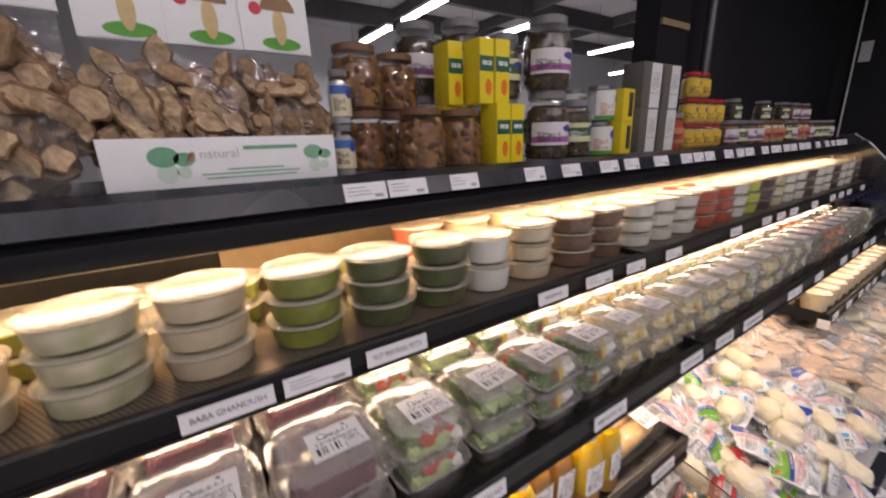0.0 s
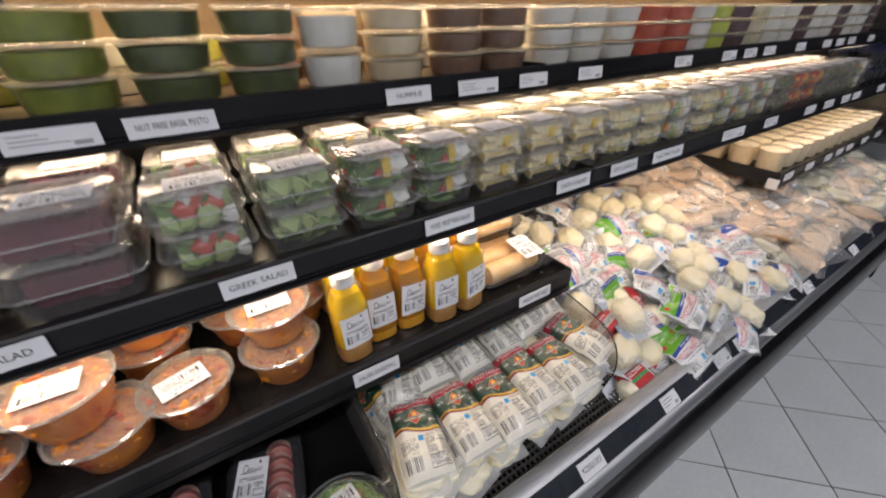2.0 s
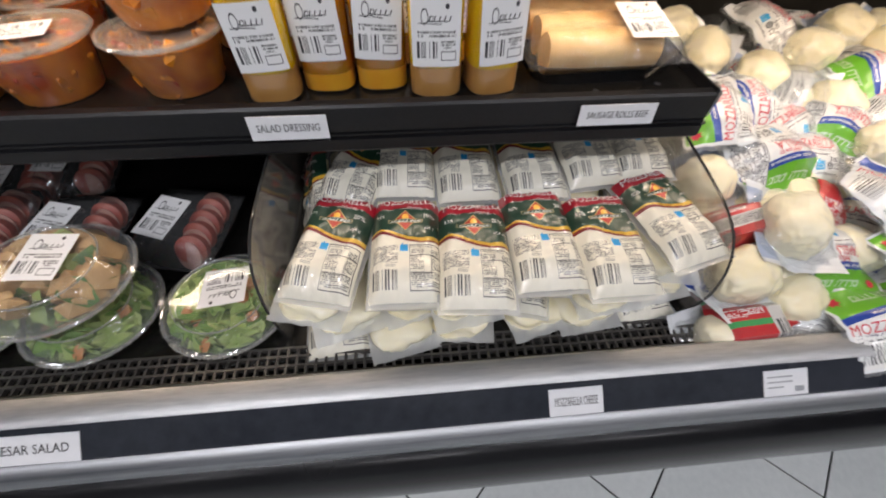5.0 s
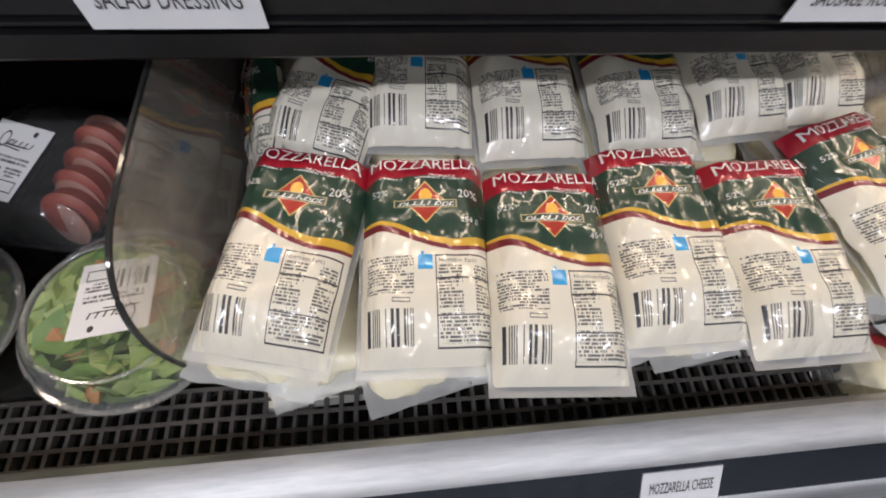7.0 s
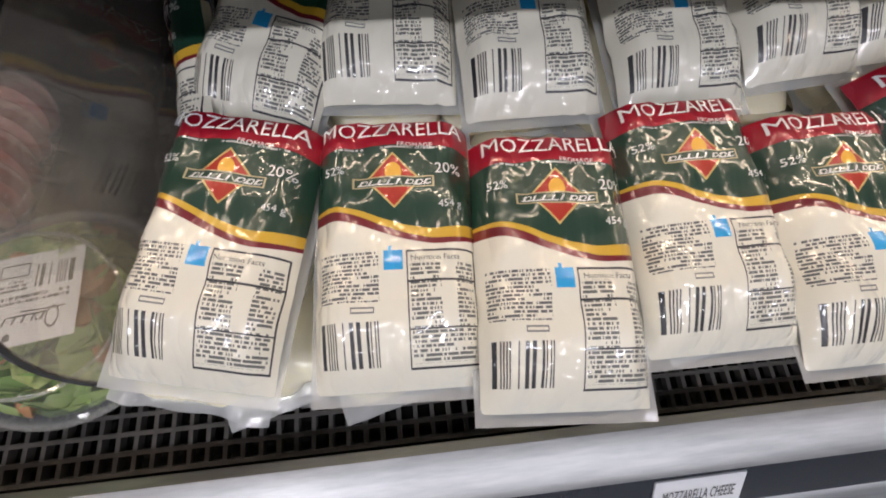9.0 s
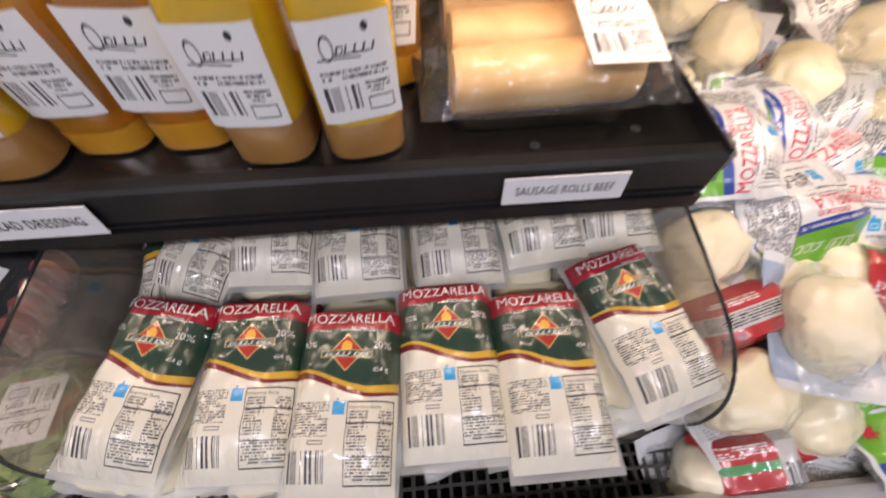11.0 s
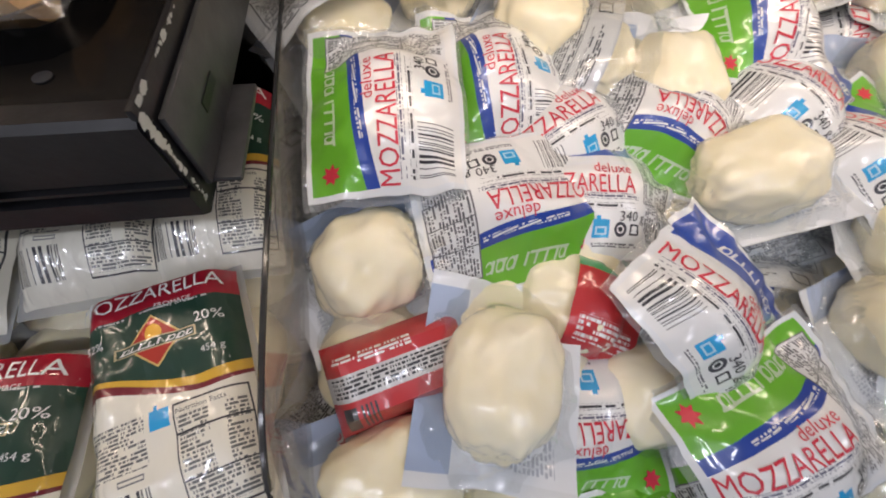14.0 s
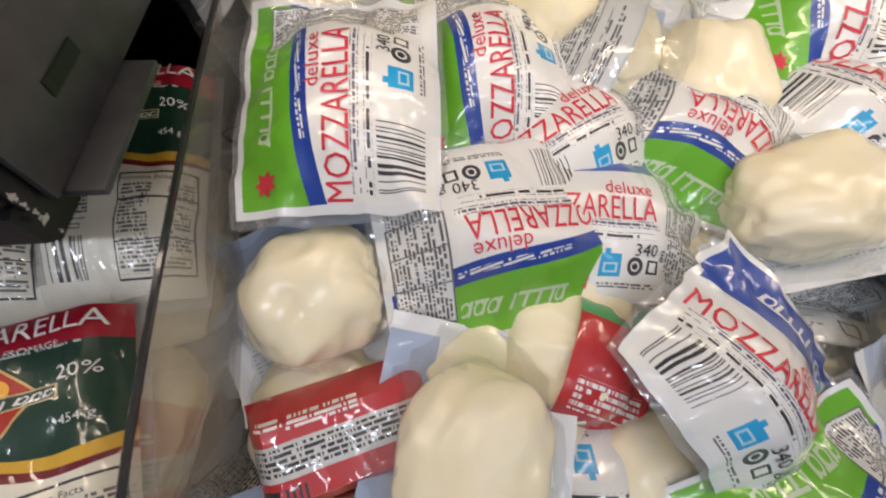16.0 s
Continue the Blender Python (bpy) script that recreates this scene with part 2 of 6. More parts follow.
def pouch_layers(header, second):
    def layers(nt, u, v):
        c = u * 0.17 + (u * 6.5).op("SINE") * 0.018 + 0.615
        edge = (u - 0.5).op("ABSOLUTE").either((v - 0.5).op("ABSOLUTE"))
        d = v - c
        script = script_marks(nt, u, v, 0.25, 0.70, 0.80, 0.075, 8)
        return [(d > 0.0, header), (d.between(-0.085, 0.0), second), (script, [0.4 * k + 0.45 for k in header] if header[1] > 0.2 else WHITE),
                (rows_of_print(nt, u, v - u * 0.17, 60, 34) * ((d + 0.042).op("ABSOLUTE") < 0.014) * u.between(0.25, 0.7), WHITE),
                (rows_of_print(nt, u, v, 50, 56) * inside(u, v, 0.06, 0.68, 0.375, 0.412), (0.10, 0.10, 0.16)),
                (rows_of_print(nt, u, v, 44, 40) * inside(u, v, 0.06, 0.66, 0.317, 0.352), INK),
                (inside(u, v, 0.42, 0.51, 0.13, 0.245).either(inside(u, v, 0.435, 0.46, 0.245, 0.268)), (0.02, 0.36, 0.70)), (frame_of(u, v, 0.435, 0.495, 0.15, 0.20, 0.01), (0.45, 0.68, 0.82)),
                ((((u - 0.575) * (u - 0.575) * 1.6 + (v - 0.185) * (v - 0.185)).between(0.0007, 0.0022)), (0.05, 0.05, 0.06)), ((((u - 0.575) * (u - 0.575) * 1.6 + (v - 0.185) * (v - 0.185)) < 0.0003), INK),
                (frame_of(u, v, 0.63, 0.685, 0.15, 0.22, 0.011), INK), (rows_of_print(nt, u, v, 60, 44) * inside(u, v, 0.42, 0.69, 0.075, 0.105), (0.15, 0.15, 0.16)),
                (barcode(nt, u, 240) * inside(u, v, 0.07, 0.30, 0.08, 0.30), INK),
                (inside(u, v, 0.715, 0.955, 0.08, 0.88), (0.74, 0.75, 0.75)), (rows_of_print(nt, v, u, 62, 42) * inside(u, v, 0.73, 0.945, 0.10, 0.86), (0.12, 0.12, 0.13)), (frame_of(u, v, 0.715, 0.955, 0.36, 0.88, 0.008), (0.14, 0.14, 0.15)), (inside(u, v, 0.715, 0.955, 0.515, 0.522).either(inside(u, v, 0.715, 0.955, 0.68, 0.687)), (0.14, 0.14, 0.15)),
                ((edge > 0.468), (0.76, 0.78, 0.79))]
    return layers


def back_layers(nt, u, v):
    edge = (u - 0.5).op("ABSOLUTE").either((v - 0.5).op("ABSOLUTE"))
    return [(rows_of_print(nt, u, v, 34, 52) * inside(u, v, 0.1, 0.9, 0.42, 0.92), (0.1, 0.1, 0.11)),
            (frame_of(u, v, 0.08, 0.92, 0.4, 0.94, 0.01), (0.15, 0.15, 0.16)),
            (rows_of_print(nt, u, v, 30, 20) * inside(u, v, 0.1, 0.5, 0.14, 0.32), (0.1, 0.1, 0.11)),
            (frame_of(u, v, 0.62, 0.8, 0.14, 0.32, 0.02), INK), (edge > 0.47, (0.6, 0.62, 0.64))]


BLACK = surface("black_powder_coat", (0.005, 0.005, 0.006), (0.011, 0.011, 0.013), 0.36, 0, 180, 5, 0.08, spec=0.32)
BUMPER = surface("glossy_black_bumper", (0.004, 0.004, 0.005), (0.010, 0.010, 0.011), 0.22, 0, 60, 5, 0.02, spec=0.35)
BLACK_SHEET = surface("black_shelf_sheet", (0.006, 0.006, 0.006), (0.013, 0.012, 0.011), 0.20, 0, 90, 6, 0.05, spec=0.5)
DARKWALL = surface("black_painted_wall", (0.010, 0.010, 0.013), (0.020, 0.020, 0.024), 0.7, 0, 40, 1.5, 0.2)
STEEL = surface("brushed_steel", (0.26, 0.27, 0.29), (0.54, 0.55, 0.56), 0.40, 1.0, 60, 9, 0.06, stretch=(0.05, 3, 3))
# The rail's grey mottling stands in for blotchy lamp reflections along it.
NOSE_STEEL = surface("steel_painted_reflections", (0.38, 0.385, 0.39), (0.58, 0.575, 0.57), 0.47, 1.0, 120, 7, 0.03, stretch=(0.25, 2, 2))
GRILLE = surface("grey_grille_plastic", (0.035, 0.033, 0.031), (0.075, 0.07, 0.066), 0.35, 0, 120, 9, 0.1)
CHANNEL = surface("grey_price_channel", (0.016, 0.019, 0.026), (0.03, 0.034, 0.044), 0.24, 0, 50, 3, 0.02)
RAIL_GREY = surface("grey_plastic_rail", (0.014, 0.017, 0.024), (0.03, 0.034, 0.044), 0.24, 0, 40, 3, 0.02)
BACK_PANEL = surface("case_liner", (0.012, 0.012, 0.012), (0.03, 0.028, 0.026), 0.45, 0, 30, 3, 0.05)
LINER_TAN = surface("tan_board", (0.42, 0.30, 0.17), (0.55, 0.42, 0.26), 0.6, 0, 30, 3, 0.1)
SOFFIT = surface("pale_canopy_board", (0.50, 0.42, 0.34), (0.68, 0.62, 0.54), 0.3, 0, 12, 2.5, 0.05)
TILE = surface("grey_floor_tile", (0.56, 0.585, 0.58), (0.68, 0.70, 0.69), 0.32, 0, 60, 3, 0.04, vary=0.5)
GROUT = surface("dark_grout", (0.02, 0.02, 0.02), (0.05, 0.05, 0.05), 0.8)
PAPER = surface("white_paper", (0.72, 0.73, 0.75), (0.80, 0.80, 0.82), 0.5, 0, 60, 5, 0.03)
INK_M = surface("black_ink", (0.02, 0.02, 0.022), (0.04, 0.04, 0.045), 0.6, relief=0)
FAINT_INK = surface("faint_grey_ink", (0.26, 0.27, 0.29), (0.36, 0.37, 0.39), 0.6, relief=0)
RED_INK = surface("red_ink", (0.60, 0.025, 0.05), (0.68, 0.05, 0.08), 0.4, relief=0)
WHITE_INK = surface("white_ink", (0.75, 0.75, 0.73), (0.82, 0.82, 0.80), 0.4, relief=0)
CHEESE = surface("mozzarella", (0.87, 0.78, 0.53), (0.91, 0.85, 0.66), 0.46, 0, 45, 12, 0.12, vary=0.5, sss=0.25, spec=0.3)
tight = CHEESE.node_tree.nodes["Principled BSDF"]
tight.inputs["Coat Weight"].default_value, tight.inputs["Coat Roughness"].default_value = 0.8, 0.17
film_folds = CHEESE.node_tree.nodes.new("ShaderNodeBump")
film_folds.inputs["Strength"].default_value, film_folds.inputs["Distance"].default_value = 0.5, 0.004
CHEESE.node_tree.links.new(creases(CHEESE.node_tree, coords(CHEESE.node_tree), 44).sock, film_folds.inputs["Height"])
CHEESE.node_tree.links.new(film_folds.outputs[0], tight.inputs["Coat Normal"])
TAN_CHEESE = surface("smoked_cheese", (0.84, 0.56, 0.34), (0.90, 0.72, 0.53), 0.42, 0, 40, 9, 0.12, vary=0.9)
PASTRY = surface("baked_pastry", (0.64, 0.34, 0.10), (0.84, 0.59, 0.28), 0.42, 0, 26, 14, 0.25)
FILM = clear_plastic("clear_film", haze=0.05, gloss=0.08, wrinkle=1.0, scale=55, shine_base=0.08)
POUCH = clear_plastic("pouch_film", haze=0.17, gloss=0.1, wrinkle=0.9, scale=60, shine_base=0.08, haze_color=(0.86, 0.87, 0.88))
# The strong warm haze paints the shelf light's reflection onto the box lids.
PET_LID = clear_plastic("sheen_lid_plastic", haze=0.27, gloss=0.12, wrinkle=0.3, scale=24, haze_color=(0.86, 0.80, 0.76), shine_base=0.08)
PET_BOX = clear_plastic("clear_box_plastic", haze=0.10, gloss=0.07, wrinkle=0.2, scale=24, haze_color=(0.84, 0.79, 0.74))
BOTTLE = clear_plastic("clear_bottle_plastic", haze=0.02, gloss=0.04, wrinkle=0.1, scale=25, shine_base=0.09)
PET = clear_plastic("clear_rigid_plastic", haze=0.045, gloss=0.05, wrinkle=0.15, scale=25)
FROST = clear_plastic("frosted_tub_plastic", haze=0.05, gloss=0.2, haze_color=(0.85, 0.82, 0.74))
FROST_LID = clear_plastic("frosted_lid_plastic", haze=0.24, gloss=0.2, haze_color=(0.88, 0.82, 0.66))
RIM = clear_plastic("pale_plastic_rim", haze=0.18, gloss=0.08, haze_color=(0.86, 0.84, 0.80), shine_base=0.12)
SEAL = clear_plastic("milky_sealed_film", haze=0.42, gloss=0.12, wrinkle=0.8, scale=60, haze_color=(0.86, 0.87, 0.86))
TRAY_FILM = clear_plastic("taut_tray_film", haze=0.045, gloss=0.06, wrinkle=0.7, scale=60)
GLASS = clear_plastic("clear_glass", haze=0.012, gloss=0.03, shine_base=0.06)
TRAY_CLEAR = clear_plastic("smoked_tray_plastic", tint=(0.45, 0.44, 0.43), haze=0.12, gloss=0.05, haze_color=(0.10, 0.10, 0.10), shine_base=0.07)
# Brownish haze in the divider sheet stands in for packs mirrored in it.
SMOKE = clear_plastic("hazed_divider_acrylic", tint=(0.93, 0.92, 0.90), haze=0.17, gloss=0.05, haze_color=(0.68, 0.63, 0.58), shine_base=0.095)
TRAY_BLACK = surface("black_tray_plastic", (0.012, 0.012, 0.013), (0.03, 0.03, 0.03), 0.25)
STICKER = printed("printed_price_sticker", (0.80, 0.80, 0.80), sticker_layers, 0.45)
BLOCK_PRINT = printed("printed_block_film", (0.79, 0.755, 0.64), block_layers, 0.35, 1.0, 1.0, 62)
POUCH_GREEN = printed("printed_pouch_green", (0.80, 0.80, 0.78), pouch_layers((0.15, 0.46, 0.03), (0.02, 0.06, 0.34)), 0.32, 0.75, 0.9, 42)
POUCH_BLUE = printed("printed_pouch_blue", (0.80, 0.80, 0.78), pouch_layers((0.03, 0.08, 0.38), (0.78, 0.79, 0.80)), 0.32, 0.75, 0.9, 42)
POUCH_BACK = printed("printed_pouch_back", (0.72, 0.73, 0.72), back_layers, 0.3, 0.75, 0.9, 42)
LED = glow("led_tube_warm", (1.0, 0.88, 0.68), 9.0)
LED_COOL = glow("led_tube_cool", (0.95, 0.98, 1.0), 30.0)

# ---- shape helpers ----
def link_mesh(name, bm, mats, parent=None, smooth=True):
    me = bpy.data.meshes.new(name)
    bm.to_mesh(me)
    bm.free()
    for mt in (mats if isinstance(mats, (list, tuple)) else (mats,)):
        me.materials.append(mt)
    if smooth:
        me.polygons.foreach_set("use_smooth", [True] * len(me.polygons))
        me.set_sharp_from_angle(angle=radians(38))
    ob = new(name, me)
    ob.parent = parent
    return ob


def part(name, bm, mat, parent, label="", smooth=True):
    ob = link_mesh(name, bm, mat, parent, smooth)
    return tagged(ob, label) if label else ob


def thing(name, label, category, group="", m=None):
    ob = new(name)
    ob.empty_display_size = 0.05
    if m is not None:
        ob.matrix_basis = m
    return tagged(ob, label, category, group)


def setting(ob, label, category):
    return tagged(ob, label, category, kind="structure")


def add_box(bm, x0, x1, y0, y1, z0, z1, mat=0, bev=0.0, m=None):
    geo = bmesh.ops.create_cube(bm, size=1.0)["verts"]
    for v in geo:
        v.co = Vector((x0 + (v.co.x + 0.5) * (x1 - x0), y0 + (v.co.y + 0.5) * (y1 - y0), z0 + (v.co.z + 0.5) * (z1 - z0)))
    faces = {f for v in geo for f in v.link_faces}
    for f in faces:
        f.material_index = mat
    if bev:
        r = bmesh.ops.bevel(bm, geom=list({e for v in geo for e in v.link_edges}), offset=bev, segments=2, profile=0.6, affect="EDGES", clamp_overlap=True)
        geo = list({v for f in r["faces"] for v in f.verts} | {v for v in geo if v.is_valid})
        for v in geo:
            for f in v.link_faces:
                f.material_index = mat
    if m is not None:
        bmesh.ops.transform(bm, matrix=m, verts=geo)
    return geo


def box_bm(*a, **k):
    bm = bmesh.new()
    add_box(bm, *a, **k)
    return bm


def add_lathe(bm, profile, seg=24, mat=0, m=None, sx=1.0, sy=1.0, power=2.0):
    """Turned body from (radius, height) pairs; power over 2 squares the outline off."""
    rings = []
    for r, z in profile:
        ring = []
        for k in range(seg):
            a = 2 * math.pi * k / seg
            c, s = math.cos(a), math.sin(a)
            q = (abs(c) ** power + abs(s) ** power) ** (-1 / power)
            ring.append(bm.verts.new((r * q * c * sx, r * q * s * sy, z)))
        rings.append(ring)
    faces = []
    for a, b in zip(rings, rings[1:]):
        for k in range(seg):
            faces.append(bm.faces.new((a[k], a[(k + 1) % seg], b[(k + 1) % seg], b[k])))
    for ring, flip in ((rings[0], True), (rings[-1], False)):
        faces.append(bm.faces.new(ring[::-1] if flip else ring))
    for f in faces:
        f.material_index = mat
    if m is not None:
        bmesh.ops.transform(bm, matrix=m, verts=[v for r in rings for v in r])
    return [v for r in rings for v in r]


def lathe_bm(profile, seg=24, **k):
    bm = bmesh.new()
    add_lathe(bm, profile, seg, **k)
    return bm


def add_sheet(bm, nx, ny, w, l, height, mat=0, outline=None):
    """A sheet centred on the origin with uv, lifted by height(u, v)."""
    uv = bm.loops.layers.uv.verify()
    grid = []
    for j in range(ny + 1):
        row = []
        for i in range(nx + 1):
            u, v = i / nx, j / ny
            x, y = (u - 0.5) * w, (v - 0.5) * l
            if outline:
                x, y = outline(u, v, x, y)
            row.append((bm.verts.new((x, y, height(u, v))), (u, v)))
        grid.append(row)
    for j in range(ny):
        for i in range(nx):
            quad = (grid[j][i], grid[j][i + 1], grid[j + 1][i + 1], grid[j + 1][i])
            f = bm.faces.new([q[0] for q in quad])
            f.material_index = mat
            for lp, q in zip(f.loops, quad):
                lp[uv].uv = q[1]


def add_rod(bm, points, r, seg=8, mat=0):
    """A round bar through the points."""
    rings = []
    for i, p in enumerate(points):
        p = Vector(p)
        d = (Vector(points[min(i + 1, len(points) - 1)]) - Vector(points[max(i - 1, 0)])).normalized()
        s = d.orthogonal().normalized()
        t = d.cross(s)
        rings.append([bm.verts.new(p + r * (math.cos(2 * math.pi * k / seg) * s + math.sin(2 * math.pi * k / seg) * t)) for k in range(seg)])
    for a, b in zip(rings, rings[1:]):
        for k in range(seg):
            bm.faces.new((a[k], a[(k + 1) % seg], b[(k + 1) % seg], b[k])).material_index = mat
    bm.faces.new(rings[0][::-1]).material_index = mat
    bm.faces.new(rings[-1]).material_index = mat


def add_loop(bm, w, l, z, r, power=2.0, seg=32):
    """A thin closed bead round a rounded rectangle or an oval."""
    pts = []
    for k in range(seg + 1):
        c, s = math.cos(2 * math.pi * k / seg), math.sin(2 * math.pi * k / seg)
        q = (abs(c) ** power + abs(s) ** power) ** (-1 / power)
        pts.append((w * q * c, l * q * s, z))
    add_rod(bm, pts, r, 6)


TEXTS = {}


def text_mesh(words, size, fit=0.0):
    """Flat lettering, centred, as a mesh; fit: its largest width."""
    key = (words, size, fit)
    if key not in TEXTS:
        cu = bpy.data.curves.new("lettering", "FONT")
        cu.body, cu.size, cu.align_x, cu.align_y, cu.resolution_u = words, 1.0, "CENTER", "CENTER", 2
        ob = bpy.data.objects.new("lettering", cu)
        scene.collection.objects.link(ob)
        bpy.context.view_layer.update()
        me = bpy.data.meshes.new_from_object(ob)
        bpy.data.objects.remove(ob)
        co = np.empty(len(me.vertices) * 3)
        me.vertices.foreach_get("co", co)
        co = co.reshape(-1, 3) * size
        wide = co[:, 0].max() - co[:, 0].min()
        if fit and wide > fit:
            co[:, 0] *= fit / wide
        me.vertices.foreach_set("co", co.ravel())
        TEXTS[key] = me
    return TEXTS[key]


def lettering(words, size, mat, parent, m, fit=0.0, lift=None, name="lettering"):
    me = text_mesh(words, size, fit).copy()
    me.materials.clear()
    me.materials.append(mat)
    if lift:
        bm = bmesh.new()
        bm.from_mesh(me)
        step = max(0.0025, size * 0.25)
        for axis in (0, 1):
            lo, hi = min(v.co[axis] for v in bm.verts), max(v.co[axis] for v in bm.verts)
            for k in range(1, int((hi - lo) / step) + 1):
                at = Vector((0, 0, 0))
                at[axis] = lo + k * step
                across = Vector((0, 0, 0))
                across[axis] = 1
                bmesh.ops.bisect_plane(bm, geom=bm.verts[:] + bm.edges[:] + bm.faces[:], dist=1e-7, plane_co=at, plane_no=across)
        bm.to_mesh(me)
        bm.free()
        for v in me.vertices:
            p = m @ v.co
            v.co = Vector((p.x, p.y, lift(p.x, p.y)))
        m = Matrix()
    ob = new(name, me)
    ob.parent = parent
    ob.matrix_basis = m
    return ob


def sticker(parent, w, l, m, mat=None, name="sticker", label=""):
    bm = bmesh.new()
    add_sheet(bm, 1, 1, w, l, lambda u, v: 0.0)
    ob = part(name, bm, mat or STICKER, parent, label, False)
    ob.matrix_basis = m
    return ob

# ---- the setting ----
def floor_of_tiles():
    fl = setting(link_mesh("floor", box_bm(-6, 15, -6, 10, -0.1, -0.004), GROUT, None, False), "dark grout bed under pale grey square floor tiles laid diagonally", "floor")
    d = 0.2225
    tile_bm = bmesh.new()
    s = 0.3147 / 2 - 0.0022
    add_box(tile_bm, -s, s, -s, s, -0.004, 0.0, bev=0.0012)
    first = None
    for i in range(-20, 24):
        for j in range(-20, 24):
            x, y = 2.155 + d * (i + j), -0.046 + d * (i - j)
            if not (-0.9 < x < 4.6 and -1.9 < y < 0.35):
                continue
            if first is None:
                first = link_mesh("tile", tile_bm, TILE, fl, False)
                ob = first
            else:
                ob = new("tile", first.data)
                ob.parent = fl
            ob.matrix_basis = pose(x, y, 0, 0, 0, 45)
    bm = bmesh.new()
    for i in range(-44, 60):
        for j in range(-44, 60):
            x, y = 2.155 + d * (i + j), -0.046 + d * (i - j)
            if (-0.9 < x < 4.6 and -1.9 < y < 0.35) or not (-5.75 < x < 14.7 and -5.75 < y < 9.7):
                continue
            c = [Vector((x, y, 0)) + Vector((a, b, 0)) * (s * math.sqrt(2)) for a, b in ((1, 0), (0, 1), (-1, 0), (0, -1))]
            bm.faces.new([bm.verts.new(p) for p in c])
    tagged(link_mesh("floor_tiles_beyond", bm, TILE, fl, False), "pale grey floor tiles further along the aisles", kind="stuff")


def wall(name, x0, x1, y0, y1, z0, z1, mat, label):
    return setting(link_mesh(name, box_bm(x0, x1, y0, y1, z0, z1), mat, None, False), label, "wall")


CEIL = surface("grey_ceiling_deck", (0.30, 0.29, 0.31), (0.42, 0.41, 0.43), 0.8, 0, 20, 1.0, 0.2)
PALE_WALL = surface("pale_store_wall", (0.42, 0.43, 0.45), (0.52, 0.53, 0.55), 0.7, 0, 30, 0.8, 0.1)
DUCT = surface("dark_duct", (0.03, 0.03, 0.035), (0.07, 0.07, 0.075), 0.6, 0, 30, 2, 0.1)

floor_of_tiles()
wall("wall_back", -6, 15, 9.8, 10, 0, 4.2, PALE_WALL, "pale grey far wall of the store")
wall("wall_front", -6, 15, -6, -5.8, 0, 4.2, PALE_WALL, "pale store wall behind the aisle")
wall("wall_left", -6, -5.8, -6, 10, 0, 4.2, PALE_WALL, "pale store side wall")
wall("wall_right", 7.0, 7.2, -6, 1.8, 0, 4.2, DARKWALL, "black painted wall at the end of the aisle")
wall("wall_black", 2.92, 7.0, 1.62, 1.8, 0, 4.2, DARKWALL, "black painted partition behind the display case")
setting(link_mesh("ceiling", box_bm(-6, 15, -6, 10, 4.2, 4.4), CEIL, None, False), "grey exposed ceiling deck with beams", "ceiling")
wall("wall_far_right", 14.8, 15, 1.8, 10, 0, 4.2, PALE_WALL, "pale store wall far along the aisle")
bm = bmesh.new()
for y in (2.6, 4.4, 6.2, 8.0):
    add_box(bm, -6, 15, y, y + 0.12, 3.85, 4.19)
for x in (-1.0, 1.2, 2.3, 4.2, 6.4, 9.0):
    add_box(bm, x, x + 0.08, 1.8, 9.8, 3.98, 4.18)
setting(link_mesh("ceiling_beams", bm, DUCT, None, False), "dark steel ceiling beams", "ceiling")
bm = bmesh.new()
add_rod(bm, [(-5.5, 3.4, 3.5), (14.5, 3.4, 3.5)], 0.22, 14)
setting(link_mesh("duct", bm, DUCT), "dark round ventilation duct under the ceiling", "duct")
bm = bmesh.new()
add_rod(bm, [(3.38, 1.5, 0.0), (3.38, 1.5, 4.18)], 0.035, 12)
setting(link_mesh("pipe", bm, surface("dark_steel_pipe", (0.10, 0.10, 0.11), (0.2, 0.2, 0.21), 0.35, 0.6)), "dark steel pipe standing before the black wall", "pipe")
bm = bmesh.new()
add_rod(bm, [(6.97, 1.45, 0.3), (6.97, 1.47, 3.0)], 0.012, 8)
setting(link_mesh("cable", bm, PAPER), "white cable running down the black wall", "cable")
bm = bmesh.new()
add_box(bm, 6.97, 6.998, 1.33, 1.43, 2.3, 2.52, bev=0.004)
setting(link_mesh("wall_switch", bm, PAPER), "small white box on the black wall", "switch")
bm = bmesh.new()
add_box(bm, 2.93, 3.3, 1.60, 1.618, 2.28, 2.32)
setting(link_mesh("trim", bm, LINER_TAN, None, False), "light wooden edge strip on the black wall", "trim")
for ax, ay, ln in ((3.15, 7.0, 1.8), (3.2, 5.15, 1.1), (5.1, 5.8, 1.9), (8.0, 5.3, 1.4), (11.2, 7.2, 0.9)):
    lamp = thing("ceiling_lamp", "long white glowing tube lamp hung from the ceiling", "ceiling lamp", "ceiling lamps", pose(ax, ay, 3.3))
    part("tube", box_bm(-0.05, 0.05, -ln / 2, ln / 2, -0.02, 0.02, bev=0.008), LED_COOL, lamp)
    part("housing", box_bm(-0.06, 0.06, -ln / 2 - 0.02, ln / 2 + 0.02, 0.021, 0.06, bev=0.006), PAPER, lamp)
    for e in (-0.35, 0.35):
        bm = bmesh.new()
        add_rod(bm, [(0, ln * e, 0.06), (0, ln * e, 0.88)], 0.004, 6)
        part("hanger", bm, DUCT, lamp)

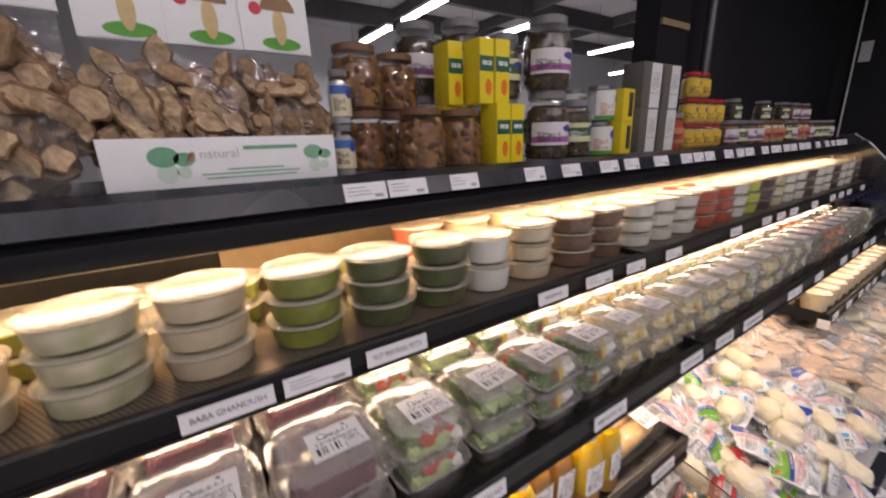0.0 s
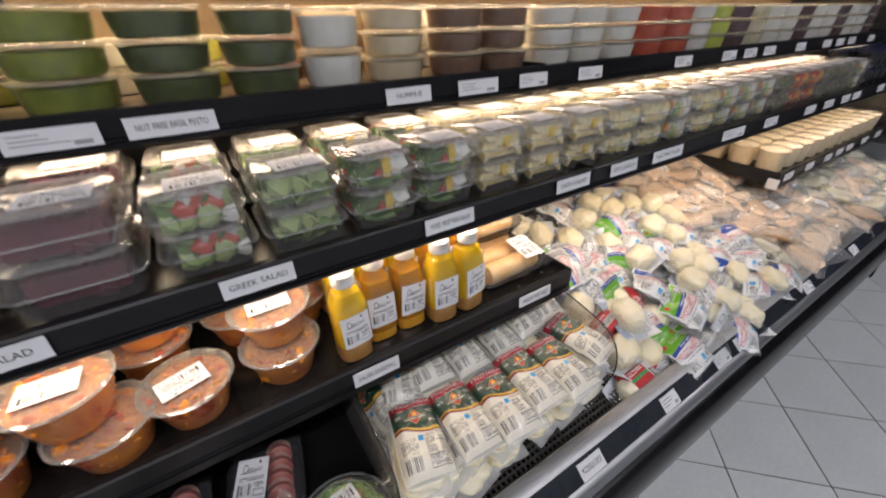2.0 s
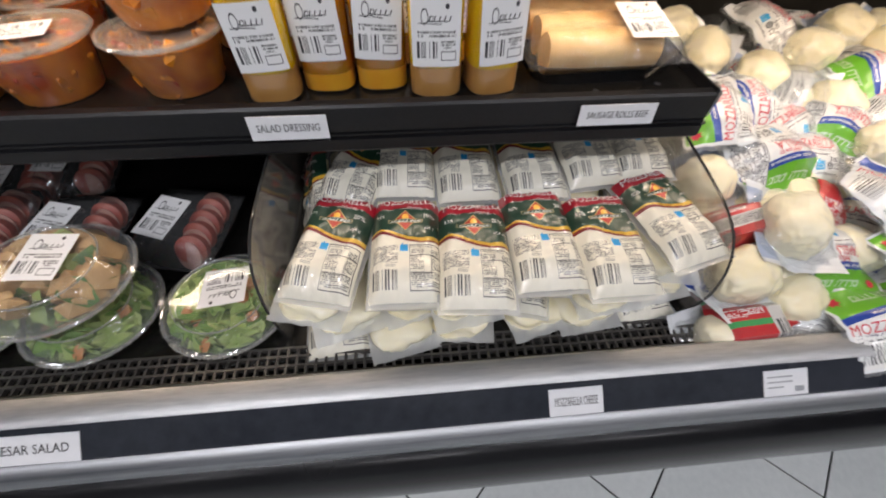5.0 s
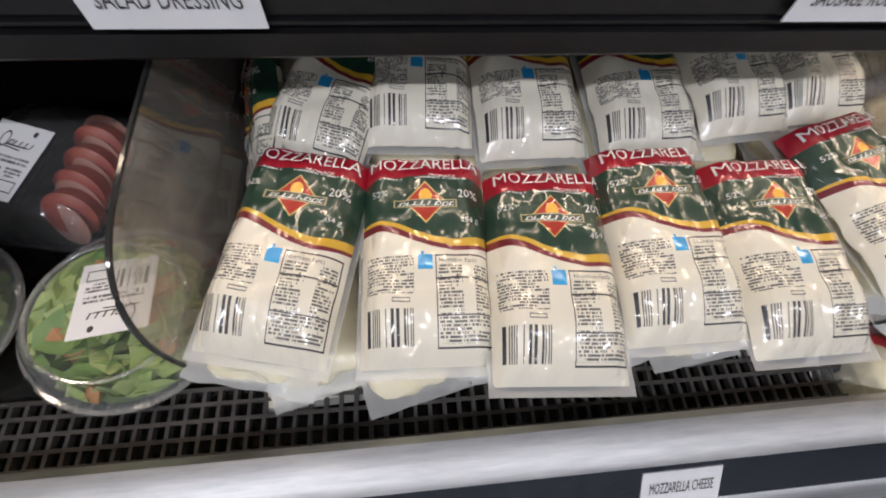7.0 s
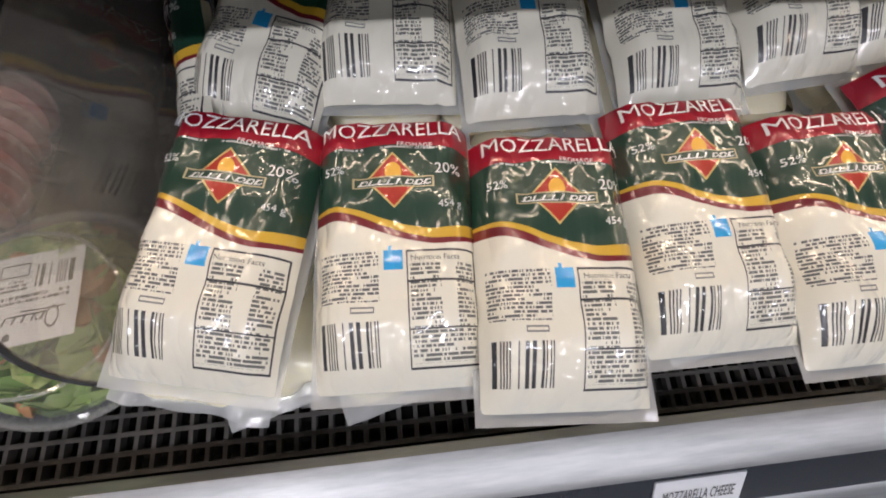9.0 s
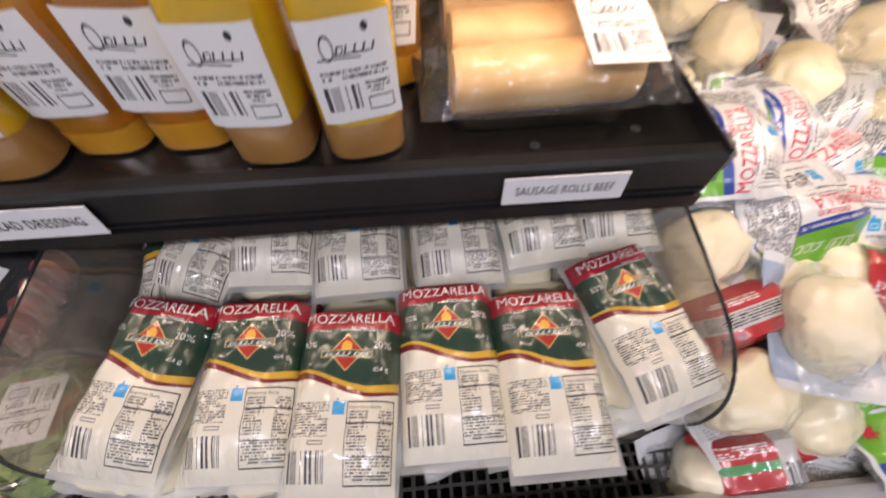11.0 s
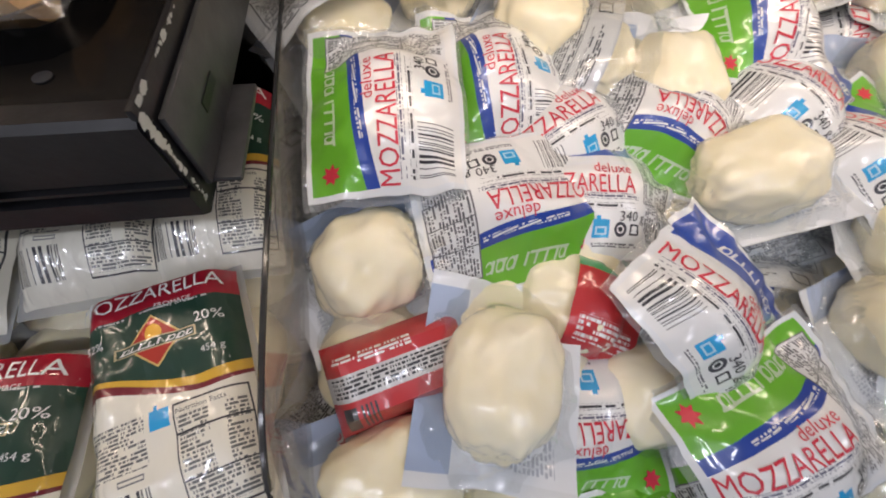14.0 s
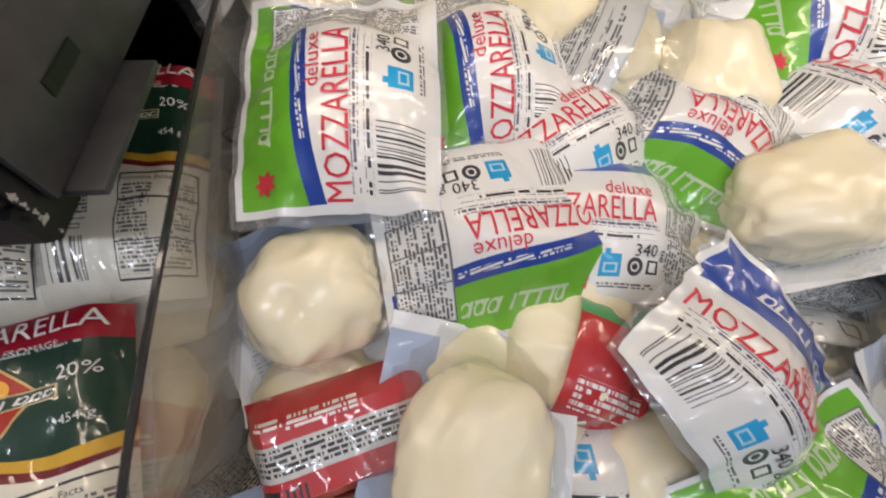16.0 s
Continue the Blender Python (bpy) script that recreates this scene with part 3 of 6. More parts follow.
for ax, ay in ((-0.6, -1.3), (1.6, -1.3), (3.8, -1.3), (0.5, -3.2), (2.9, -3.2)):
    lamp = thing("ceiling_lamp", "long white tube lamp hung above the aisle", "ceiling lamp", "ceiling lamps", pose(ax, ay, 3.26))
    part("housing", box_bm(-0.64, 0.64, -0.08, 0.08, 0.0, 0.05, bev=0.006), PAPER, lamp)
    for e in (-0.45, 0.45):
        bm = bmesh.new()
        add_rod(bm, [(e, 0, 0.05), (e, 0, 0.92)], 0.004, 6)
        part("hanger", bm, DUCT, lamp)

# ---- the refrigerated display case ----
Y_BACK = 0.97
case = thing("display_case", "black open refrigerated display case with lit shelves and steel nose rail", "display case")


def bar_x(name, x0, x1, prof, mat, parent, label="", smooth=False):
    """A straight extrusion along x of a closed (y, z) outline."""
    bm = bmesh.new()
    a = [bm.verts.new((x0, y, z)) for y, z in prof]
    b = [bm.verts.new((x1, y, z)) for y, z in prof]
    n = len(prof)
    for k in range(n):
        bm.faces.new((a[k], a[(k + 1) % n], b[(k + 1) % n], b[k]))
    bm.faces.new(a[::-1])
    bm.faces.new(b)
    bmesh.ops.recalc_face_normals(bm, faces=bm.faces)
    return part(name, bm, mat, parent, label, smooth)


part("back_panel", box_bm(X0, X1, Y_BACK, Y_BACK + 0.05, 0.1, 1.49), BACK_PANEL, case, "dark case liner", False)
part("upper_liner", box_bm(0.05, X1, Y_BACK - 0.006, Y_BACK - 0.001, 1.268, 1.449), LINER_TAN, case, "pale tan board behind the dip tubs", False)
part("base", box_bm(X0, X1, 0.12, Y_BACK, 0.0, 0.5), BLACK, case, "black toe base", False)
part("deck", box_bm(X0, X1, 0.15, Y_BACK, 0.5, 0.563, bev=0.003), BLACK_SHEET, case, "black lower deck")
bar_x("bumper", X0, X1, [(0.021, 0.5465), (0.004, 0.536), (-0.010, 0.510), (-0.014, 0.47), (-0.010, 0.425), (0.006, 0.405), (0.13, 0.405), (0.13, 0.5465)], BUMPER, case, "glossy black bumper", True)
bar_x("trim_strip", X0, X1, [(0.037, 0.5685), (0.030, 0.566), (0.019, 0.552), (0.018, 0.547), (0.09, 0.547), (0.09, 0.5685)], STEEL, case, "polished steel strip", True)
bar_x("price_channel", X0, X1, [(0.070, 0.598), (0.064, 0.593), (0.038, 0.571), (0.037, 0.569), (0.09, 0.569), (0.09, 0.598)], CHANNEL, case, "grey price channel")
bar_x("nose_rail", X0, X1, [(0.100, 0.568), (0.104, 0.600), (0.099, 0.606), (0.075, 0.607), (0.067, 0.602), (0.068, 0.5985), (0.09, 0.5985), (0.09, 0.568)], NOSE_STEEL, case, "brushed steel nose rail", True)

# air grille in front of the deck
bm = bmesh.new()
for y in (0.104, 0.117, 0.130, 0.143, 0.155):
    add_box(bm, X0, X1, y - 0.0016, y + 0.0016, 0.563, 0.572)
k = X0
while k < X1:
    add_box(bm, k, k + 0.0032, 0.104, 0.157, 0.564, 0.571)
    k += 0.0128
tagged(part("air_grille", bm, GRILLE, case, "black air grille", False), kind="stuff")
part("air_duct", box_bm(X0, X1, 0.1, 0.156, 0.51, 0.53), BLACK_SHEET, case, "", False)


def perforated():
    """Dark sheet steel with rows of small round holes."""
    m, nt, bs = material("perforated_sheet")
    sp = nt.nodes.new("ShaderNodeSeparateXYZ")
    nt.links.new(coords(nt), sp.inputs[0])
    y = Val(nt, sp.outputs[1]) * 170.0
    x = Val(nt, sp.outputs[0]) * 150.0 + (y.op("FLOOR") * 0.5)
    fx, fy = x.op("FRACT") - 0.5, y.op("FRACT") - 0.5
    hole = (fx * fx + fy * fy) < 0.085
    nt.links.new(mix_color(nt, hole, (0.16, 0.13, 0.10), (0.006, 0.005, 0.004)), bs.inputs["Base Color"])
    bs.inputs["Roughness"].default_value = 0.35
    bs.inputs["Metallic"].default_value = 0.4
    bump(nt, bs, hole * -1.0, 0.6, 0.002)
    return m


PERFORATED = perforated()


def deck_shelf(name, x0, x1, yf, z, label, drop=0.052):
    sh = thing(name, label, "shelf")
    part("shelf_sheet", box_bm(x0, x1, yf + 0.012, Y_BACK - 0.004, z - 0.022, z - 0.010, bev=0.002), PERFORATED if name == "upper_shelf" else BLACK_SHEET, sh)
    bar_x("front_rail", x0, x1, [(yf, z - 0.003), (yf + 0.003, z), (yf + 0.014, z), (yf + 0.014, z - 0.010), (yf + 0.024, z - 0.024), (yf + 0.022, z - drop),
                                 (yf + 0.002, z - drop), (yf - 0.003, z - drop + 0.005), (yf - 0.003, z - 0.0425), (yf + 0.002, z - 0.0415), (yf + 0.002, z - 0.0395), (yf - 0.001, z - 0.0385), (yf - 0.001, z - 0.0365), (yf + 0.002, z - 0.0355), (yf + 0.002, z - 0.034), (yf, z - 0.033)], BLACK, sh, "black label rail")
    for ex in (x0, x1):
        part("end_plate", box_bm(ex - 0.0015, ex + 0.0015, yf + 0.002, Y_BACK - 0.01, z - 0.045, z + 0.004, bev=0.0007), BLACK, sh)
    return sh


SHELF1, SHELF2, SHELF3 = (0.49, 1.264), (0.325, 1.078), (0.318, 0.829)
deck_shelf("upper_shelf", X0, 0.955, *SHELF1, "black perforated upper case shelf carrying dip tubs")
deck_shelf("upper_shelf", 0.958, X1 - 0.012, *SHELF1, "black perforated upper case shelf carrying dip tubs")
deck_shelf("middle_shelf", X0, 0.958, *SHELF2, "black middle case shelf carrying salad boxes")
deck_shelf("middle_shelf", 0.961, X1 - 0.012, *SHELF2, "black middle case shelf carrying salad boxes")
deck_shelf("lower_shelf", X0, 0.940, *SHELF3, "short black lower shelf with scuffed corner and salad dressing", 0.062)
deck_shelf("lower_shelf", 2.085, X1 - 0.012, *SHELF3, "short black lower shelf carrying white cheese tubs", 0.062)

# canopy with the open top shelf
part("top_deck", box_bm(X0, X1, 0.66, 1.06, 1.470, 1.500, bev=0.003), BLACK, case)
bar_x("top_rail", X0, X1, [(0.66, 1.502), (0.645, 1.506), (0.622, 1.494), (0.612, 1.462), (0.62, 1.456), (0.66, 1.46)], RAIL_GREY, case, "sloping grey price rail", True)
bar_x("canopy_nose", X0, X1, [(0.66, 1.4555), (0.622, 1.4555), (0.604, 1.448), (0.600, 1.430), (0.606, 1.416), (0.62, 1.411), (0.66, 1.412)], BLACK, case, "rounded black canopy edge", True)
part("canopy_soffit", box_bm(X0, X1, 0.70, 0.968, 1.45, 1.468), SOFFIT, case, "pale canopy underside", False)
for nm, y, z in (("canopy", 0.668, 1.418), ("upper", 0.542, 1.228), ("lower", 0.377, 1.042)):
    bm = bmesh.new()
    add_rod(bm, [(X0 + 0.02, y, z), (X1 - 0.02, y, z)], 0.0065, 10)
    lt = thing("led_strip", "warm white glowing light strip fixed under a case shelf", "light strip")
    part("tube", bm, LED, lt)
    part("holder", box_bm(X0 + 0.02, X1 - 0.02, y - 0.006, y + 0.006, z + 0.0068, z + 0.014), BLACK, lt, "", False)

# clear end panel
bm = bmesh.new()
prof = [(0.06, 0.60), (0.10, 0.70), (0.28, 1.03), (0.40, 1.30), (0.55, 1.47), (0.62, 1.52), (0.97, 1.52), (0.97, 0.57), (0.1, 0.57)]
for x in (X1 - 0.008, X1):
    bm.faces.new([bm.verts.new((x, y, z)) for y, z in (prof if x == X1 else prof[::-1])])
bm.verts.ensure_lookup_table()
n = len(prof)
for k in range(n):
    bm.faces.new((bm.verts[n + k], bm.verts[n + (k + 1) % n], bm.verts[n - 1 - (k + 1) % n], bm.verts[n - 1 - k]))
part("end_panel", bm, GLASS, case, "clear glass end panel", False)
bm = bmesh.new()
add_rod(bm, [(X1 - 0.004, y - 0.002, z) for y, z in prof[:6]], 0.005, 6)
part("end_trim", bm, STEEL, case, "bright metal edge trim")
part("end_wall", box_bm(X0 - 0.04, X0, 0.05, 1.02, 0, 1.5), BLACK, case, "", False)
part("end_base", box_bm(X1, X1 + 0.03, 0.05, 1.02, 0, 0.6), BLACK, case, "", False)


def tag(x0, x1, yf, ztop, high, words, tilt=84.0, group="shelf tags"):
    w = x1 - x0
    ob = thing("price_tag", "white card shelf label with " + ("dark lettering" if words else "small grey print"), "price tag", group, pose((x0 + x1) / 2, yf, ztop - high / 2, tilt, 0, random.uniform(-0.5, 0.5)))
    part("card", box_bm(-w / 2, w / 2, -high / 2, high / 2, -0.0006, 0.0006), PAPER, ob, "", False)
    if words:
        lettering(words, high * 0.46, INK_M, ob, pose(0, 0, 0.0011), w * 0.80)
    else:
        bm = bmesh.new()
        for r in range(3):
            l = w * random.uniform(0.3, 0.62)
            add_box(bm, -w * 0.42, -w * 0.42 + l, high * (0.22 - 0.2 * r), high * (0.27 - 0.2 * r), 0.0006, 0.001)
        add_box(bm, w * 0.2, w * 0.4, -high * 0.36, -high * 0.16, 0.0006, 0.001)
        part("print", bm, FAINT_INK, ob, "", False)
    return ob


# folded end bracket of the short lower shelf
end = [o for o in bpy.data.objects if o.name.startswith("lower_shelf") and not o.parent][0]
BRACKET = surface("dull_grey_bracket", (0.035, 0.036, 0.038), (0.075, 0.075, 0.078), 0.42, 0.3, 70, 9, 0.15)
part("end_bracket", box_bm(0.9425, 0.9585, 0.332, 0.405, 0.776, 0.7795, bev=0.001), BRACKET, end, "bent grey end bracket")
part("bracket_wall", box_bm(0.9425, 0.9455, 0.328, 0.62, 0.7798, 0.822, bev=0.001), BRACKET, end)
# A thin black strip on the bracket stands in for a slot's dark inside.
part("bracket_slot", box_bm(0.9456, 0.9462, 0.36, 0.385, 0.797, 0.803), BLACK, end, "", False)

# Dark discs laid on the sheet stand in for the shade in bolt holes.
for hx, hy in ((0.886, 0.362), (0.80, 0.350)):
    bm = lathe_bm([(0.0034, 0.0), (0.0042, 0.0004), (0.0042, 0.0008), (0.0030, 0.0010)], 14)
    hole = part("bolt_hole", bm, INK_M, end, "dark raised disc standing for a bolt hole")
    hole.matrix_basis = pose(hx, hy, 0.8192)

# worn paint at the end of the short lower shelf
CHIP = surface("chipped_pale_paint", (0.30, 0.31, 0.30), (0.55, 0.56, 0.54), 0.6, 0, 90, 20, 0.3)
bm = bmesh.new()
for k in range(170):
    t = random.random() ** 1.8
    edge = random.choice(((0.9415, 0.322 + 0.26 * t, 0.833), (0.9418, 0.320, 0.829 - 0.058 * t), (0.9418, 0.3205, 0.83 - 0.05 * t)))
    r = random.uniform(0.0003, 0.0024) * random.random() * (1.5 - 1.0 * t) + 0.0002
    v = [bm.verts.new((edge[0] + 0.0012 + random.uniform(0, 0.0004), edge[1] + r * 1.6 * math.cos(a) * random.uniform(0.5, 1.2), edge[2] + r * math.sin(a) * random.uniform(0.5, 1.2))) for a in (0.2, 1.3, 2.4, 3.6, 4.7, 5.6)]
    bm.faces.new(v)
worn = [o for o in bpy.data.objects if o.name.startswith("lower_shelf") and not o.parent][0]
tagged(part("worn_paint", bm, CHIP, worn, "pale chips where the black paint is worn off", False), kind="stuff")

for a, b, w in ((-0.028, 0.072, "BEETS SALAD"), (0.240, 0.332, "GREEK SALAD"), (0.543, 0.642, "MIXED VEGETABLE SALAD"), (0.848, 0.947, "PASTA SALAD"),
                (1.016, 1.110, "POTATO & EGG SALAD"), (1.172, 1.300, "VEGETABLE SALAD"), (1.50, 1.62, "")):
    tag(a, b, SHELF2[0] - 0.0045, SHELF2[1] - 0.004, 0.027, w)
for a, b, w in ((-0.045, 0.063, "BABA GHANOUSH"), (0.075, 0.170, ""), (0.196, 0.303, "NUT FREE BASIL PESTO"), (0.57, 0.661, "HUMMUS"), (0.723, 0.821, ""), (0.88, 0.961, ""), (1.063, 1.146, "")):
    tag(a, b, SHELF1[0] - 0.0045, SHELF1[1] - 0.012, 0.027, w)
k = 1.46
while k < 3.2:
    tag(k, k + 0.085, SHELF1[0] - 0.0045, SHELF1[1] - 0.012, 0.027, "")
    k += random.choice((0.14, 0.2, 0.26))
k = 1.75
while k < 3.25:
    tag(k, k + 0.09, SHELF2[0] - 0.0045, SHELF2[1] - 0.004, 0.027, "")
    k += random.choice((0.12, 0.17, 0.3))
tag(0.381, 0.470, SHELF3[0] - 0.0045, SHELF3[1] - 0.008, 0.029, "SALAD DRESSING")
tag(0.770, 0.866, SHELF3[0] - 0.0045, SHELF3[1] - 0.008, 0.026, "SAUSAGE ROLLS BEEF")
k = 2.12
while k < 3.2:
    tag(k, k + 0.08, SHELF3[0] - 0.0045, SHELF3[1] - 0.008, 0.027, "")
    k += random.choice((0.13, 0.2))
for a, b, w in ((0.062, 0.174, "CAESAR SALAD"), (0.714, 0.782, "MOZZARELLA CHEESE"), (0.993, 1.053, ""), (1.225, 1.295, ""), (1.335, 1.395, ""), (1.78, 1.84, ""), (2.2, 2.26, ""), (2.65, 2.71, "")):
    tag(a, b, 0.0497, 0.5985, 0.033, w, 40)
for a, b in ((-0.35, -0.24), (0.232, 0.31), (0.315, 0.395), (0.45, 0.52), (0.655, 0.72)):
    tag(a, b, 0.6155, 1.4935, 0.031, "", 72)
k = 0.78
while k < 3.2:
    w = random.choice((0.07, 0.08, 0.11))
    tag(k, k + w, 0.6155, 1.4935, 0.031, "", 72)
    k += w + random.choice((0.01, 0.03, 0.08))

# ---- products: builders ----
rnd = random.Random(7)


def food_mat(name, a, b, rough=0.45, scale=90.0, relief=0.4):
    return surface(name, a, b, rough, 0, scale * 0.6, 30, relief, sss=0.2)


FOODS = {
    "cream": food_mat("cream_dip", (0.66, 0.52, 0.32), (0.76, 0.64, 0.44)),
    "speckled": food_mat("herb_dip", (0.44, 0.44, 0.22), (0.78, 0.70, 0.50), 0.45, 60),
    "beige": food_mat("aubergine_dip", (0.60, 0.46, 0.28), (0.72, 0.60, 0.42)),
    "olive": food_mat("green_olive_dip", (0.13, 0.175, 0.004), (0.27, 0.30, 0.012)),
    "pesto": food_mat("basil_pesto", (0.022, 0.042, 0.002), (0.075, 0.105, 0.005)),
    "brown": food_mat("brown_dip", (0.13, 0.06, 0.03), (0.22, 0.11, 0.06)),
    "white": food_mat("white_dip", (0.74, 0.71, 0.62), (0.82, 0.80, 0.74)),
    "red": food_mat("red_pepper_dip", (0.45, 0.04, 0.015), (0.6, 0.10, 0.03)),
    "lime": food_mat("lime_dip", (0.45, 0.52, 0.04), (0.6, 0.66, 0.10)),
    "dark": food_mat("dark_olives", (0.04, 0.012, 0.02), (0.10, 0.03, 0.045)),
    "soup": food_mat("vegetable_stew", (0.44, 0.055, 0.004), (0.80, 0.27, 0.012), 0.3, 45),
    "stew": food_mat("bean_stew", (0.36, 0.065, 0.004), (0.76, 0.27, 0.015), 0.35, 45),
}
LEAF = food_mat("lettuce", (0.035, 0.095, 0.018), (0.15, 0.27, 0.06), 0.4, 60)
PALE_LEAF = food_mat("pale_lettuce", (0.30, 0.44, 0.10), (0.58, 0.66, 0.30), 0.4, 60)
CUCUMBER = food_mat("cucumber", (0.25, 0.38, 0.10), (0.52, 0.60, 0.30), 0.35, 40)
TOMATO = food_mat("tomato", (0.40, 0.03, 0.015), (0.58, 0.10, 0.04), 0.25, 30)
FETA = food_mat("feta", (0.78, 0.76, 0.68), (0.85, 0.83, 0.77), 0.5, 80)
PASTA = food_mat("pasta", (0.74, 0.57, 0.22), (0.84, 0.72, 0.42), 0.4, 50)
BEET = food_mat("beetroot", (0.07, 0.008, 0.02), (0.13, 0.018, 0.035), 0.7, 50)
CRUST = food_mat("croutons", (0.36, 0.20, 0.08), (0.66, 0.46, 0.24), 0.6, 60)
CARROT = food_mat("carrot", (0.66, 0.20, 0.008), (0.80, 0.32, 0.02), 0.4, 40)
GRAIN = food_mat("dark_grain", (0.10, 0.075, 0.04), (0.26, 0.20, 0.12), 0.5, 60)
GREEN_LEAF = food_mat("green_leaf", (0.08, 0.19, 0.03), (0.26, 0.40, 0.10), 0.4, 60)
CARROT_CHUNK = food_mat("carrot_chunk", (0.50, 0.20, 0.07), (0.66, 0.34, 0.15), 0.45, 50)
PEPPER = food_mat("yellow_pepper", (0.70, 0.42, 0.03), (0.80, 0.58, 0.10), 0.3, 30)
PALE_PASTA = food_mat("pale_pasta", (0.80, 0.67, 0.36), (0.86, 0.78, 0.56), 0.4, 50)
MIXES = {"greek": (2.6, 2.4, 0.8, 2.6), "greens": (4.0, 2.2, 0.35, 1.6), "mixed": (3.0, 1.7, 1.5, 0.9), "pasta": (4, 1.6, 0.7, 3), "potato": (4, 2, 1.0, 3)}
SALADS = {"beets": [BEET, BEET, BEET, BEET], "greek": [LEAF, TOMATO, FETA, CUCUMBER], "greens": [LEAF, CUCUMBER, TOMATO, PALE_LEAF],
          "mixed": [LEAF, TOMATO, FETA, PEPPER], "pasta": [PASTA, FETA, PEPPER, PALE_PASTA], "potato": [PALE_PASTA, FETA, PALE_LEAF, PASTA],
          "vegetable": [FETA, CUCUMBER, CARROT, PASTA], "leafy": [PALE_LEAF, PALE_LEAF, GREEN_LEAF, CARROT_CHUNK], "bread": [CRUST, PALE_LEAF, LEAF, CRUST], "grain": [GRAIN, LEAF, TOMATO, GRAIN], "pepper": [TOMATO, CARROT, FETA, CARROT]}


def add_chunk(bm, p, size, mat, flat=1.0):
    """One uneven piece of food."""
    sub = bmesh.ops.create_icosphere(bm, subdivisions=1, radius=size)["verts"]
    m = Matrix.Translation(p) @ Euler([rnd.uniform(0, 6.3) for _ in range(3)]).to_matrix().to_4x4() @ Matrix.Diagonal((rnd.uniform(0.8, 1.4), rnd.uniform(0.6, 1.0), flat * rnd.uniform(0.45, 0.9), 1))
    for v in sub:
        v.co = m @ (v.co * rnd.uniform(0.85, 1.15))
    for f in {f for v in sub for f in v.link_faces}:
        f.material_index = mat


def add_leaf(bm, p, size, mat):
    """A curled leaf with a wavy rim."""
    m = Matrix.Translation(p) @ Euler((rnd.uniform(-0.9, 0.9), rnd.uniform(-0.9, 0.9), rnd.uniform(0, 6.3))).to_matrix().to_4x4()
    c = bm.verts.new(m @ Vector((0, 0, -size * 0.25)))
    n = 9
    ring = [bm.verts.new(m @ Vector((size * math.cos(6.283 * k / n) * rnd.uniform(0.8, 1.2), 0.7 * size * math.sin(6.283 * k / n) * rnd.uniform(0.8, 1.2), rnd.uniform(-0.15, 0.35) * size))) for k in range(n)]
    for k in range(n):
        bm.faces.new((c, ring[k], ring[(k + 1) % n])).material_index = mat


def salad_bm(kind, w, l, z0, z1, count, size, leafy=False):
    bm = box_bm(-w * 0.93, w * 0.93, -l * 0.93, l * 0.93, z0 * 0.6, z1 * 0.93, bev=0.008)
    for _ in range(count):
        p = (rnd.uniform(-w, w), rnd.uniform(-l, l), rnd.uniform(z0, z1))
        k = rnd.choices((0, 1, 2, 3), MIXES.get(kind, (5, 2, 0.9, 2.5)))[0]
        if leafy and SALADS[kind][k] in (LEAF, PALE_LEAF):
            add_leaf(bm, p, size * rnd.uniform(1.2, 1.9), k)
        else:
            add_chunk(bm, p, size * rnd.uniform(0.7, 1.1), k)
    for v in bm.verts:
        g = 1.12 - 0.10 * abs(v.co.z - 0.5 * z1) / (0.5 * z1)
        v.co = Vector((max(-w * g, min(w * g, v.co.x)), max(-l * g, min(l * g, v.co.y)), max(0.003, min(z1 * 1.13, v.co.z))))
    return bm


def rounded_box_profile(bm, w0, l0, w1, l1, z0, z1, mat=0, seg=28, power=7.0, rim=0.004, floor=True):
    """A tapered tray with rounded corners."""
    prof = [(1.0, z0, w0, l0), (1.0, z0 + 0.25 * (z1 - z0), w0 + 0.2 * (w1 - w0), l0 + 0.2 * (l1 - l0)), (1.0, z1, w1, l1), (1.0, z1 + 0.0008, w1 + rim, l1 + rim), (1.0, z1 + 0.002, w1 + rim, l1 + rim)]
    rings = []
    for _, z, w, l in prof:
        ring = []
        for k in range(seg):
            a = 2 * math.pi * k / seg
            c, s = math.cos(a), math.sin(a)
            q = (abs(c) ** power + abs(s) ** power) ** (-1 / power)
            ring.append(bm.verts.new((w * q * c, l * q * s, z)))
        rings.append(ring)
    for a, b in zip(rings, rings[1:]):
        for k in range(seg):
            bm.faces.new((a[k], a[(k + 1) % seg], b[(k + 1) % seg], b[k])).material_index = mat
    if floor:
        bm.faces.new(rings[0][::-1]).material_index = mat


def deli_tub(food, high=0.0415, r=0.060, sticker_on=False):
    ob = thing("deli_tub", "round frosted plastic tub of %s with pale snap lid" % FOODS[food].name.replace("_", " "), "food tub", "tubs on the upper shelf")
    rb = r * 0.90
    part("tub", lathe_bm([(rb * 0.88, 0.0), (rb * 0.97, 0.002), (rb, 0.006), (r * 0.97, high - 0.007), (r * 1.01, high - 0.006)], 28), FROST, ob)
    part("filling", lathe_bm([(rb * 0.86, 0.0012), (rb * 0.95, 0.003), (rb * 0.978, 0.007), (r * 0.945, high * 0.80), (r * 0.6, high * 0.815)], 24), FOODS[food], ob)
    part("lid", lathe_bm([(r * 1.03, high - 0.0045), (r * 1.04, high - 0.004), (r * 1.04, high - 0.001), (r * 1.0, high), (r * 0.95, high - 0.0012), (r * 0.93, high - 0.0025)], 28), FROST_LID, ob, "pale translucent lid")
    return ob


